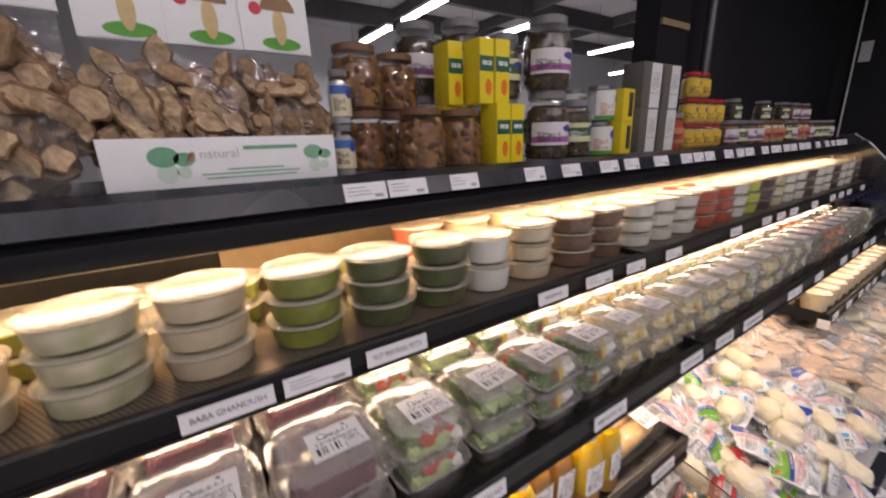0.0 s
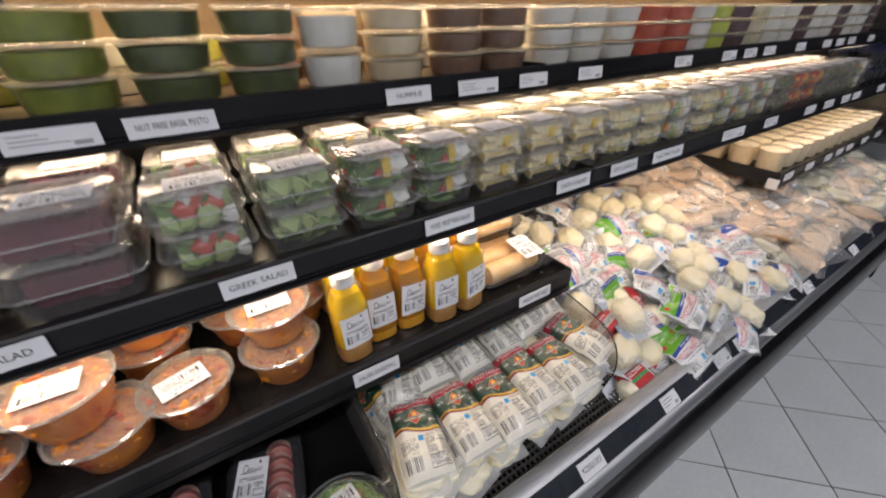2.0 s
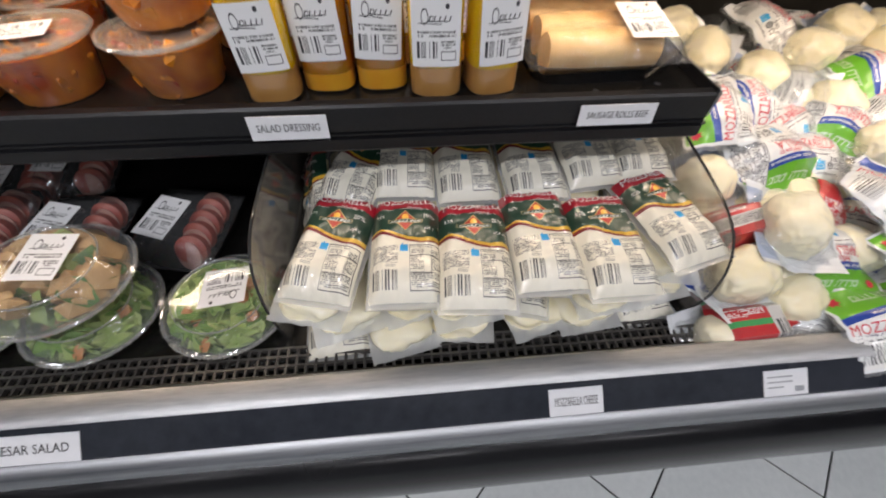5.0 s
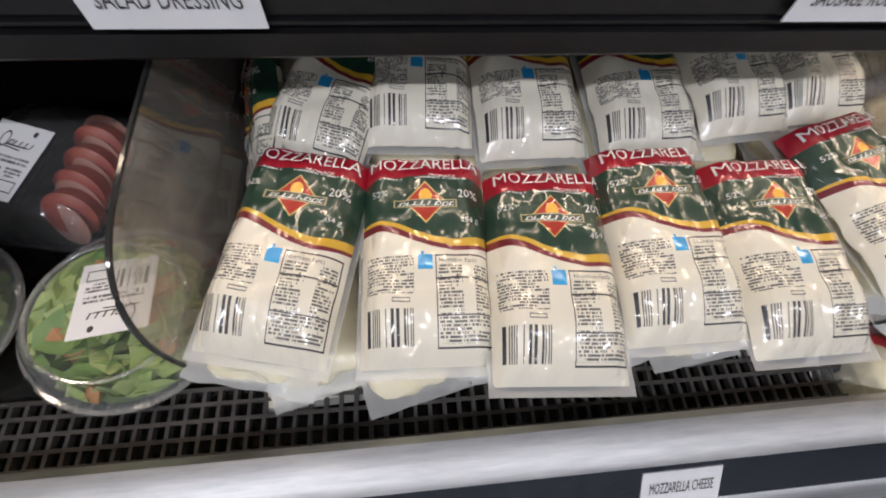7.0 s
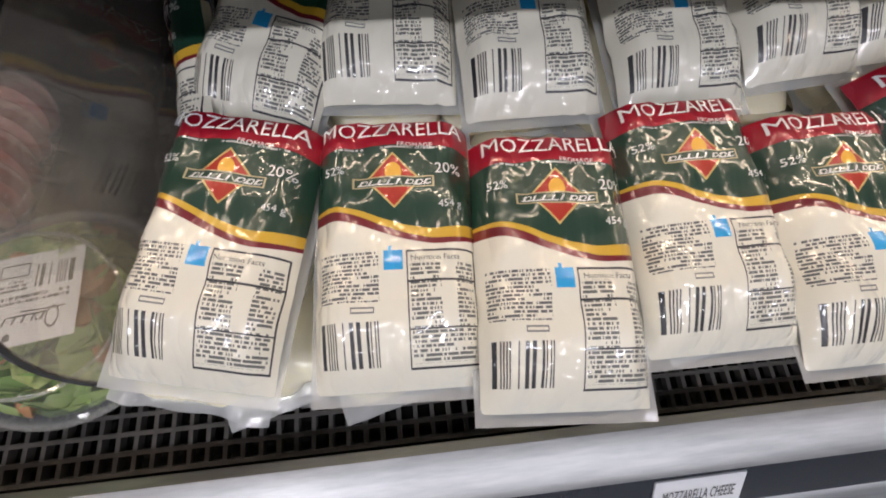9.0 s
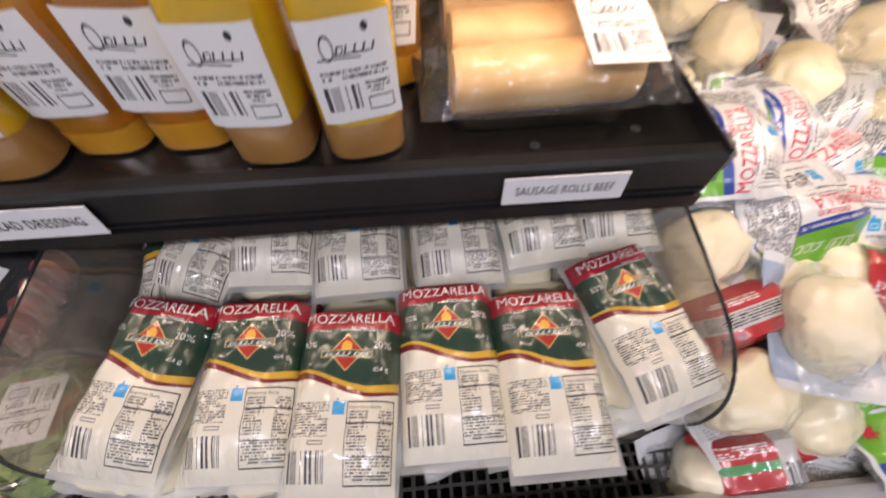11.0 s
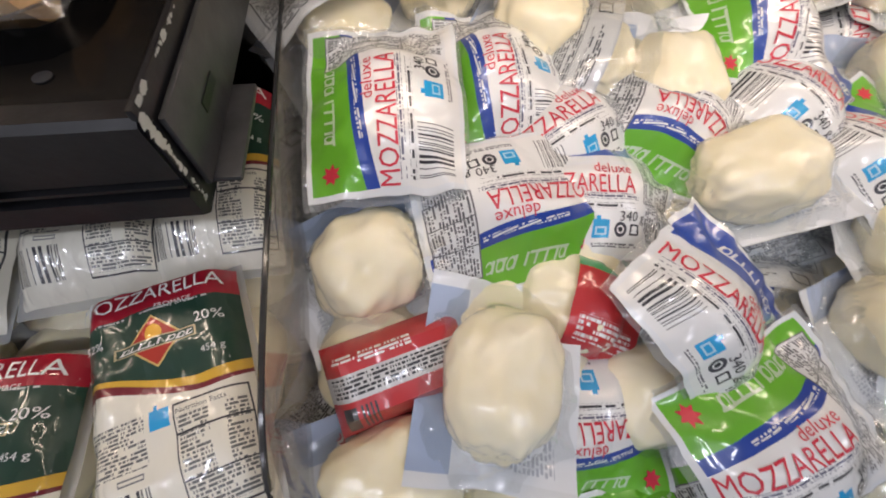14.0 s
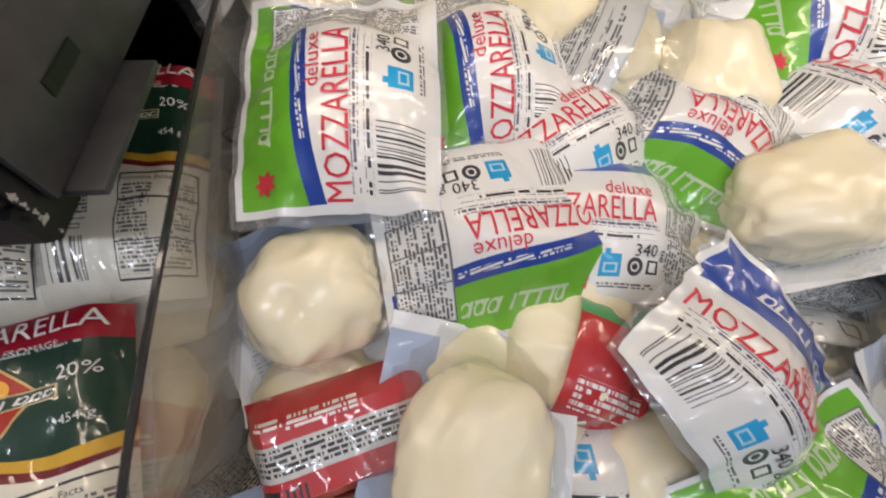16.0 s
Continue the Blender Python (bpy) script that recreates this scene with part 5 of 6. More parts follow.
Z1, Z2, Z3 = SHELF1[1] - 0.010, SHELF2[1] - 0.010, SHELF3[1] - 0.010
TUBS = {k: deli_tub(k) for k in ("cream", "speckled", "beige", "olive", "pesto", "brown", "white", "red", "lime", "dark")}
BIG_WHITE = deli_tub("white", 0.060, 0.054)
near = [(-0.385, "cream"), (-0.255, "cream"), (-0.121, "speckled"), (0.003, "beige"), (0.142, "olive"), (0.272, "pesto"), (0.402, "pesto"), (0.645, "cream"), (0.785, "brown"), (0.908, "brown"),
        (1.061, "white"), (1.18, "white"), (1.309, "white"), (1.44, "red"), (1.57, "red"), (1.69, "white"), (1.80, "lime"), (1.93, "dark")]
for x, f in near:
    for k in range(3):
        used(TUBS[f], pose(x + rnd.uniform(-0.003, 0.003), 0.592 + rnd.uniform(-0.004, 0.004), Z1 + 0.0420 * k, 0, 0, rnd.uniform(0, 360)))
for k in range(2):
    used(BIG_WHITE, pose(0.518, 0.59, Z1 + 0.0605 * k, 0, 0, 40 * k))
k = 2.06
while k < 3.28:
    f = rnd.choice(("white", "white", "cream", "speckled", "dark", "white"))
    for j in range(3):
        used(TUBS[f], pose(k, 0.592, Z1 + 0.0420 * j, 0, 0, rnd.uniform(0, 360)))
    k += 0.13
k = -0.36
while k < 3.25:
    f = rnd.choice(("lime", "olive", "lime", "white")) if k < 0.35 else rnd.choice(("white", "cream", "beige", "red", "white"))
    for j in range(2 if k < 0.35 else 3):
        used(TUBS[f], pose(k, 0.735 + rnd.uniform(-0.006, 0.006), Z1 + 0.0420 * j, 0, 0, rnd.uniform(0, 360)))
    k += 0.133

BEETS = clamshell("beets", 0.068, 0.072, 0.060)
BOXES = {k: clamshell(k) for k in ("greek", "greens", "mixed", "pasta", "potato", "vegetable", "grain", "pepper")}
rowx = [(-0.33, "beets"), (-0.185, "beets"), (-0.04, "beets"), (0.105, "beets"), (0.243, "greek"), (0.372, "greens"), (0.498, "mixed"), (0.622, "mixed"), (0.743, "pasta"), (0.862, "pasta"), (0.984, "pasta"), (1.106, "potato"), (1.226, "potato"), (1.346, "vegetable")]
k = 1.466
while k < 2.75:
    rowx.append((k, rnd.choice(("vegetable", "potato", "vegetable")) if k < 1.65 else "pepper" if 2.0 < k < 2.3 else rnd.choice(("grain", "grain", "vegetable"))))
    k += 0.121
for x, f in rowx:
    ob, hi, l = (BEETS, 0.0625, 0.072) if f == "beets" else (BOXES[f], 0.0565, 0.068)
    for row in range(2):
        for j in range(2):
            used(ob, pose(x + rnd.uniform(-0.002, 0.002), 0.425 + row * (2 * l + 0.012) + rnd.uniform(-0.004, 0.004) - 0.004 * j, Z2 + hi * j, 0, 0, rnd.uniform(-2, 2)))

# dark tubs and printed packs at the far end of the middle shelf
DARK_JAR = thing("olive_tub", "small dark tub of olives with blue and red lid", "food tub", "dark tubs")
part("tub", lathe_bm([(0.036, 0), (0.038, 0.002), (0.042, 0.058), (0.043, 0.06)], 20), TRAY_BLACK, DARK_JAR)
part("lid", lathe_bm([(0.044, 0.058), (0.0445, 0.068), (0.042, 0.07), (0.02, 0.0695)], 20), surface("blue_lid", (0.008, 0.010, 0.03), (0.02, 0.024, 0.07), 0.35), DARK_JAR, "dark blue lid")
k = 2.82
while k < 3.3:
    for y in (0.40, 0.50):
        for j in range(2):
            used(DARK_JAR, pose(k, y, Z2 + 0.0705 * j, 0, 0, 30))
    k += 0.092

# stew tubs on the lower shelf
SOUP, STEW = soup_bowl("soup"), soup_bowl("stew")
for x, y, lv, kind, tilt in ((0.150, 0.396, 0, SOUP, 0), (0.292, 0.404, 0, STEW, 0), (0.296, 0.426, 1, STEW, 3), (0.045, 0.385, 0, SOUP, 0), (0.02, 0.40, 1, SOUP, 0), (-0.10, 0.39, 0, SOUP, 0), (-0.115, 0.395, 1, SOUP, 0), (-0.235, 0.39, 0, SOUP, 0), (-0.24, 0.40, 1, STEW, 0),
                             (0.10, 0.535, 0, SOUP, 0), (0.105, 0.54, 1, SOUP, 0), (0.245, 0.545, 0, SOUP, 0), (0.25, 0.56, 1, STEW, 0), (-0.04, 0.53, 0, SOUP, 0), (-0.04, 0.53, 1, SOUP, 0), (-0.18, 0.53, 0, SOUP, 0), (0.345, 0.53, 0, SOUP, 0)):
    tub = used(kind, pose(x, y, Z3 + 0.0685 * lv, tilt, 0, rnd.uniform(0, 360)))
    if (lv, x) in ((0, 0.150), (1, 0.296), (1, 0.02), (1, -0.115), (1, 0.105)):
        LATER.append((tub, 0.068, 0.046, tub.matrix_basis.inverted() @ pose(x - 0.005, y - 0.005, Z3 + 0.0685 * (lv + 1) - 0.0002, tilt, 0, rnd.uniform(150, 200) if lv == 0 else rnd.uniform(-15, 15))))

# dressing bottles
BOT = [dressing_bottle(YELLOW_LIQ, SEDIMENT, 0.034), dressing_bottle(ORANGE_LIQ, SED_ORANGE, 0.022), dressing_bottle(ORANGE_LIQ, SED_ORANGE, 0.026), dressing_bottle(YELLOW_LIQ, SEDIMENT, 0.035), dressing_bottle(YELLOW_LIQ, SEDIMENT, 0.032)]
BOTTLE_SIZE = Matrix.Diagonal((1.04, 1.04, 1.06, 1))
for b, (x, y, r) in zip(BOT, ((0.408, 0.372, 4), (0.471, 0.394, -2), (0.535, 0.394, 2), (0.600, 0.373, -3), (0.667, 0.374, 10))):
    used(b, pose(x, y, Z3, 0, 0, r) @ BOTTLE_SIZE)
for k in range(5):
    for j in range(2):
        used(BOT[rnd.randrange(5)], pose(0.425 + 0.065 * k, 0.460 + 0.066 * j, Z3, 0, 0, rnd.uniform(0, 12)) @ BOTTLE_SIZE)

TRAY = sausage_tray()
used(TRAY, pose(0.812, 0.448, Z3, 0, 0, 1.5))
used(TRAY, pose(0.812, 0.548, Z3 + 0.064, 0, 0, -2))
used(TRAY, pose(0.822, 0.675, Z3, 0, 0, 2))

# salads on the deck
DECK = 0.563
LEAFY, BREAD, TOMS = salad_bowl("leafy"), salad_bowl("bread", 0.088, 0.078, 0.066), tomato_tray()
for ob, x, y, z, rz, tag_rz in ((LEAFY, 0.297, 0.222, DECK, 0, -172), (LEAFY, 0.118, 0.225, DECK, 20, None), (BREAD, 0.112, 0.232, DECK + 0.066, 10, -4), (LEAFY, -0.045, 0.225, DECK, 40, None), (LEAFY, -0.05, 0.232, DECK + 0.064, 0, 0), (BREAD, -0.22, 0.23, DECK, 30, 5),
                                (BREAD, -0.36, 0.24, DECK, 30, 5)):
    bowl = used(ob, pose(x, y, z, 6, 0, rz))
    if tag_rz is not None:
        hi = 0.0655 if ob is BREAD else 0.0615
        LATER.append((bowl, 0.058, 0.066, bowl.matrix_basis.inverted() @ pose(x + 0.006, y + 0.004, z + hi + 0.0015, 6, 0, tag_rz)))
for x, y, z, rz in ((0.195, 0.375, DECK, -12), (0.03, 0.375, DECK, -8), (-0.13, 0.50, DECK + 0.0, 10), (-0.13, 0.40, DECK, 0), (-0.05, 0.55, DECK, 5)):
    used(TOMS, pose(x, y, z, 8, 0, rz))

for ob, w, l, m in LATER:
    sticker(ob, w, l, m)

# clear dividers
def divider(x, low=0.0):
    ob = thing("divider", "clear curved acrylic divider standing on the case deck", "divider", "case dividers")
    prof = [(0.172, 0.566), (0.162, 0.60), (0.160, 0.66 - low), (0.170, 0.712 - 1.3 * low), (0.198, 0.742 - 1.2 * low), (0.25, 0.753 - 0.9 * low), (0.5, 0.762), (0.93, 0.77), (0.93, 0.566)]
    front = prof[:8]
    for _ in range(3):
        soft = [front[0]]
        for (a, b), (c, d) in zip(front, front[1:]):
            soft += [(0.75 * a + 0.25 * c, 0.75 * b + 0.25 * d), (0.25 * a + 0.75 * c, 0.25 * b + 0.75 * d)]
        front = soft + [front[-1]]
    prof = front + prof[8:]
    bm = bmesh.new()
    for sx in (x - 0.0015, x + 0.0015):
        bm.faces.new([bm.verts.new((sx, y, z)) for y, z in prof])
    part("sheet", bm, SMOKE, ob, "", False)
    bm = bmesh.new()
    add_rod(bm, [(x, y, z) for y, z in front], 0.0018, 6)
    part("edge", bm, surface("dark_acrylic_edge", (0.02, 0.02, 0.02), (0.05, 0.05, 0.05), 0.15), ob, "dark polished edge")
    return ob


divider(0.382)
divider(0.959, 0.022)

# block mozzarella
PACK, PLAINS = block_pack(), [plain_pack(2), plain_pack(5), plain_pack(8)]
for x, y, z, rz, tilt in ((0.458, 0.225, 0.683, -13, 4), (0.551, 0.214, 0.684, -2, 3), (0.634, 0.196, 0.688, -4, 2), (0.722, 0.216, 0.686, 0, 3), (0.807, 0.202, 0.685, 0, 3), (0.902, 0.240, 0.688, 15, 4),
                          (0.487, 0.370, 0.690, -20, 8), (0.555, 0.382, 0.698, -3, 8), (0.640, 0.365, 0.700, 1, 8), (0.738, 0.366, 0.696, 3, 8), (0.826, 0.385, 0.700, 6, 10), (0.908, 0.395, 0.700, 3, 10)):
    used(PACK, pose(x, y, z, tilt, 0, rz))
for lv in range(3):
    for k in range(6):
        used(PACK if (k + 2 * lv) % 5 == 0 else PLAINS[(k + lv) % 3], pose(0.452 + 0.087 * k + rnd.uniform(-0.012, 0.012), 0.230 - 0.006 * (2 - lv) + rnd.uniform(-0.012, 0.016), DECK + 0.003 + 0.039 * lv, rnd.uniform(-2, 5), rnd.uniform(-4, 4), rnd.uniform(-16, 16)))
        used(PLAINS[(k + lv) % 3] if lv else PACK, pose(0.46 + 0.087 * k + rnd.uniform(-0.01, 0.01), 0.375 + rnd.uniform(-0.01, 0.01), DECK + 0.003 + 0.041 * lv, 4, 0, rnd.uniform(-8, 8)))
used(PACK, pose(0.432, 0.35, 0.66, 20, -62, -12))

# heap of mozzarella pouches
KINDS = {"green": [ball_pouch("green", 1), ball_pouch("green", 4), ball_pouch("green", 7)], "blue": [ball_pouch("blue", 2), ball_pouch("blue", 6)], "back": [ball_pouch("back", 3), ball_pouch("back", 5)]}
BALLS = [bare_ball(1, 0.043, 0.040, 0.033), bare_ball(2, 0.050, 0.040, 0.034), bare_ball(3, 0.046, 0.038, 0.032), bare_ball(5, 0.044, 0.042, 0.034), bare_ball(8, 0.048, 0.038, 0.033)]


def heap_z(y):
    return 0.605 + 0.32 * y


def lay(kind, x, y, rz, dz=0.0, tip=0.0, lean=0.0, which=None):
    """Lays a pouch on the sloping heap."""
    group = BALLS if kind == "ball" else KINDS[kind]
    group = group if which is None else [group[which]]
    off = 0.040 if kind != "ball" else 0.050
    m = pose(x, y, heap_z(y) - off + dz, 17.7 + tip, lean, 0) @ pose(0, 0, 0, 0, 0, rz)
    return spread(group, m)


top_pouches = (("green", 1.033, 0.424, 88, 0.032, 0, 0, 0), ("green", 1.124, 0.465, 92, 0.004, 0, 0, 1), ("green", 1.118, 0.350, 187, 0.014, 0, 0, 2), ("blue", 1.192, 0.368, -6, 0.000, 0, 0, 0), ("blue", 1.178, 0.430, 26, -0.002, 0, 0, 1),
               ("green", 1.264, 0.420, 150, -0.002, 0, 0, 1), ("blue", 1.250, 0.262, -52, 0.022, 6, 12, 1), ("green", 1.278, 0.184, 20, 0.024, 0, 0, 0), ("green", 1.150, 0.206, 176, -0.014, 0, 0, 1), ("back", 1.218, 0.482, 62, 0.006, 0, 0, 0))
for kind, x, y, rz, dz, tip, lean, which in top_pouches:
    lay(kind, x, y, rz, dz, tip, lean, which)
more_pouches = (("green", 1.369, 0.512, 90, 0.008), ("blue", 1.395, 0.431, -50, 0.0), ("green", 1.452, 0.373, -60, 0.0), ("back", 1.006, 0.524, 30, 0.004), ("green", 1.188, 0.112, 6, -0.006), ("back", 1.266, 0.100, 10, -0.016),
                ("back", 1.372, 0.135, 200, 0.0), ("green", 1.240, 0.626, -70, 0.006), ("blue", 1.600, 0.376, -30, 0.0), ("back", 1.512, 0.194, 20, 0.0), ("green", 1.40, 0.09, 40, -0.02), ("blue", 1.44, 0.20, -100, -0.004))
for kind, x, y, rz, dz in more_pouches:
    lay(kind, x, y, rz, dz)
shown_balls = ((1.012, 0.339, 20, -0.012), (1.093, 0.238, 75, 0.022), (1.325, 0.365, 5, 0.012), (1.018, 0.192, 14, -0.014), (1.100, 0.296, 10, -0.028), (1.285, 0.462, 80, -0.004), (1.172, 0.52, 60, 0.0), (1.130, 0.262, 0, -0.03), (1.200, 0.222, 0, -0.024),
               (1.051, 0.632, 20, 0), (1.095, 0.58, 60, 0), (1.290, 0.575, 10, 0), (1.379, 0.621, 30, 0), (1.442, 0.57, 10, 0), (1.539, 0.567, 50, 0), (1.627, 0.534, 10, 0), (1.516, 0.451, 0, 0), (1.625, 0.46, 90, 0))
late_balls = ((1.547, 0.394, 5, 0), (1.544, 0.31, 40, -0.004), (1.464, 0.31, 5, 0), (1.515, 0.264, 15, 0.004), (1.413, 0.241, 15, 0), (1.098, 0.168, 20, -0.036), (1.45, 0.155, 80, -0.006), (1.48, 0.10, 60, -0.02), (1.17, 0.33, 0, -0.03))
for i, (x, y, rz, dz) in enumerate(shown_balls + late_balls):
    lay("ball", x, y, rz, dz, rnd.uniform(-12, 12), rnd.uniform(-10, 10), (0, 4, 1, 1)[i] if i < 4 else None)
# lower layers and the far part of the heap
for j in range(8):
    for i in range(9):
        x, y = 1.0 + i * 0.088 + rnd.uniform(-0.015, 0.015), 0.135 + j * 0.077 + rnd.uniform(-0.012, 0.012)
        lay(rnd.choice(("ball", "green", "back", "blue", "ball")), x, y, rnd.uniform(0, 360), -0.045, rnd.uniform(-14, 14), rnd.uniform(-14, 14))
for j in range(7):
    for i in range(3):
        x, y = 1.60 + i * 0.09 + rnd.uniform(-0.015, 0.015), 0.125 + j * 0.08
        if y < 0.36:
            lay(rnd.choice(("ball", "back", "green", "blue")), x, y, rnd.uniform(0, 360), rnd.uniform(-0.015, 0.005), rnd.uniform(-12, 12), rnd.uniform(-12, 12))

# red packs by the divider
RED_FILM = printed("printed_red_film", (0.50, 0.03, 0.035), lambda nt, u, v: [(inside(u, v, 0.0, 1.0, 0.42, 0.55), (0.05, 0.32, 0.10)), (rows_of_print(nt, u, v, 26, 30) * inside(u, v, 0.08, 0.6, 0.62, 0.82), WHITE), (inside(u, v, 0.66, 0.98, 0.05, 0.95), (0.55, 0.55, 0.54)), (barcode(nt, u, 60) * inside(u, v, 0.7, 0.95, 0.12, 0.5), INK)], 0.35, 0.6, 0.8)


RED_BAND = printed("printed_red_band", (0.50, 0.03, 0.035), lambda nt, u, v: [(inside(u, v, 0.0, 1.0, 0.38, 0.66), (0.60, 0.60, 0.59)), (rows_of_print(nt, u, v, 22, 40) * inside(u, v, 0.04, 0.96, 0.41, 0.63), INK), (rows_of_print(nt, u, v, 26, 30) * inside(u, v, 0.08, 0.6, 0.74, 0.86), WHITE), (barcode(nt, u, 70) * inside(u, v, 0.06, 0.34, 0.06, 0.32), INK)], 0.35, 0.6, 0.8)
RED_HALF = printed("printed_red_half", (0.50, 0.03, 0.035), lambda nt, u, v: [(v > 0.74, (0.06, 0.33, 0.11)), (rows_of_print(nt, u, v, 26, 34) * inside(u, v, 0.1, 0.9, 0.22, 0.40), WHITE)], 0.35, 0.6, 0.8)


def red_pack(film_mat):
    ob = thing("red_cheese_pack", "small mozzarella pack with red and green printed film", "cheese pack", "red cheese packs")
    part("cheese", box_bm(-0.042, 0.042, -0.021, 0.021, 0.002, 0.026, bev=0.009), CHEESE, ob)
    bm = bmesh.new()
    add_sheet(bm, 16, 10, 0.104, 0.062, lambda u, v: 0.006 + 0.027 * min(1, 7 * min(u, 1 - u)) ** 0.6 * min(1, 5 * min(v, 1 - v)) ** 0.6 + 0.002 * noise.noise(Vector((u * 6, v * 5, 0))))
    part("printed_film", bm, film_mat, ob, "red printed film")
    return ob


def red_ball():
    """A ball whose clear film is printed red over one half."""
    ob = thing("red_cheese_pack", "mozzarella ball in film with a red and green printed half", "cheese pack", "red cheese packs")
    rx, ry, rz = 0.043, 0.037, 0.031
    part("cheese", egg_bm(rx, ry, rz, 4), CHEESE, ob)
    bm = bmesh.new()
    add_sheet(bm, 22, 24, 0.062, 0.100, lambda u, v: 0.0)
    for v in bm.verts:
        x, y = v.co.x + 0.030, v.co.y
        q = abs(x / rx) ** 2.6 + abs(y / ry) ** 2.6
        v.co = Vector((x, y, rz * 0.8 + 0.0035 + rz * max(0.0, 1 - q) ** 0.42 - 0.006 * max(0.0, q - 1) + 0.002 * noise.noise(Vector((x * 90, y * 90, 3)))))
    part("printed_film", bm, RED_HALF, ob, "red and green printed film")
    return ob


RED, BANDED = red_pack(RED_FILM), red_pack(RED_BAND)
used(BANDED, pose(1.028, 0.257, 0.646, 18, 0, 14))
used(red_ball(), pose(1.158, 0.292, 0.638, 14, 0, -25))
for x, y, z, rz, tip in ((1.014, 0.128, 0.582, 3, 12), (1.02, 0.19, 0.575, 20, 10), (1.09, 0.145, 0.566, -8, 8)):
    used(RED, pose(x, y, z, tip, 0, rz))

# smoked and pale cheese further along
def wedge_pack(mat, name_label, seed):
    ob = thing("cheese_wedge_pack", name_label, "cheese pack", "wrapped cheese pieces")
    bm = egg_bm(0.078, 0.056, 0.022, seed, 2.4 if seed == 5 else 4.5)
    for v in bm.verts:
        v.co.x *= 1 - (0.55 if seed % 2 else 0.3) * (v.co.y / 0.08 + 0.5)
    part("cheese", bm, mat, ob)
    bm = bmesh.new()
    add_sheet(bm, 20, 18, 0.19, 0.145, lambda u, v: 0.006 + 0.006 * noise.noise(Vector((u * 11 + seed, v * 11, 2))) + 0.040 * min(1, 4.2 * min(u, 1 - u)) ** 0.6 * min(1, 3.4 * min(v, 1 - v)) ** 0.6 + 0.009 * noise.noise(Vector((u * 5 + seed, v * 5, seed))))
    part("film", bm, POUCH, ob, "clear crinkled film")
    if seed in (2, 4):
        sticker(ob, 0.04, 0.05, pose(0.005, 0.0, 0.0505, 0, 0, seed * 20))
    return ob


WEDGES = [wedge_pack(TAN_CHEESE, "orange-tan smoked cheese piece in crinkled clear film", k) for k in (1, 2, 3)]
PALES = [wedge_pack(CHEESE, "pale cheese piece in crinkled clear film", k) for k in (4, 5)]
for j in range(7):
    for i in range(13):
        x, y = 1.70 + i * 0.122 + rnd.uniform(-0.02, 0.02), 0.14 + j * 0.088 + rnd.uniform(-0.02, 0.02)
        if x < 1.86 and y < 0.34:
            continue
        grp = WEDGES if x < 2.3 + 0.2 * rnd.random() else PALES + WEDGES[:1]
        spread(grp, pose(x, y, heap_z(y) - 0.045 + rnd.uniform(-0.012, 0.012), 17 + rnd.uniform(-14, 14), rnd.uniform(-14, 14), rnd.uniform(0, 360)))
for j in range(6):
    for i in range(13):
        spread(PALES, pose(1.68 + i * 0.125, 0.16 + j * 0.1, heap_z(0.16 + j * 0.1) - 0.085, 17, 0, rnd.uniform(0, 360)))

# white cheese tubs on the far lower shelf
WT = thing("cheese_tub", "round cream plastic tub of soft cheese with pale lid", "food tub", "white cheese tubs")
part("tub", lathe_bm([(0.040, 0), (0.042, 0.002), (0.048, 0.075), (0.049, 0.077)], 24), FOODS["cream"], WT)
part("lid", lathe_bm([(0.0505, 0.074), (0.051, 0.084), (0.048, 0.086), (0.02, 0.085)], 24), FROST_LID, WT, "pale lid")
k = 2.15
while k < 3.3:
    for y in (0.385, 0.49, 0.595):
        used(WT, pose(k + rnd.uniform(-0.004, 0.004), y, Z3, 0, 0, 0))
    k += 0.107

cap = thing("rail_end_cap", "small white and black plastic cap at the shelf rail end", "end cap")
part("cap_body", box_bm(2.076, 2.083, 0.312, 0.345, 0.772, 0.806, bev=0.003), TRAY_BLACK, cap, "black cap")
part("cap_rim", box_bm(2.0725, 2.0755, 0.309, 0.348, 0.769, 0.809, bev=0.0012), CAP_WHITE, cap, "white rim")

# ---- goods on the open top shelf ----
ZT = 1.5005
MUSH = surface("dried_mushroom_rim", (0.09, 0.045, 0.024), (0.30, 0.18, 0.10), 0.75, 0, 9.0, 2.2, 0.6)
MUSH_PALE = surface("dried_mushroom_pale", (0.24, 0.135, 0.07), (0.66, 0.49, 0.31), 0.75, 0, 8.0, 2.0, 0.6)
MUSH_TAN = surface("dried_mushroom_tan", (0.13, 0.07, 0.035), (0.46, 0.30, 0.17), 0.75, 0, 8.0, 2.0, 0.6)
CARD_WHITE = surface("white_card", (0.74, 0.76, 0.76), (0.80, 0.82, 0.82), 0.5)
GREEN_INK = surface("green_ink", (0.10, 0.32, 0.18), (0.20, 0.42, 0.28), 0.6, 0, 60, 8, 0)
GRASS_INK = surface("grass_ink", (0.05, 0.28, 0.03), (0.12, 0.40, 0.06), 0.6, 0, 60, 8, 0)
TAN_INK = surface("tan_ink", (0.50, 0.36, 0.16), (0.66, 0.52, 0.28), 0.6, 0, 60, 8, 0)
BROWN_INK = surface("brown_ink", (0.20, 0.11, 0.05), (0.32, 0.2, 0.1), 0.6, 0, 60, 8, 0)


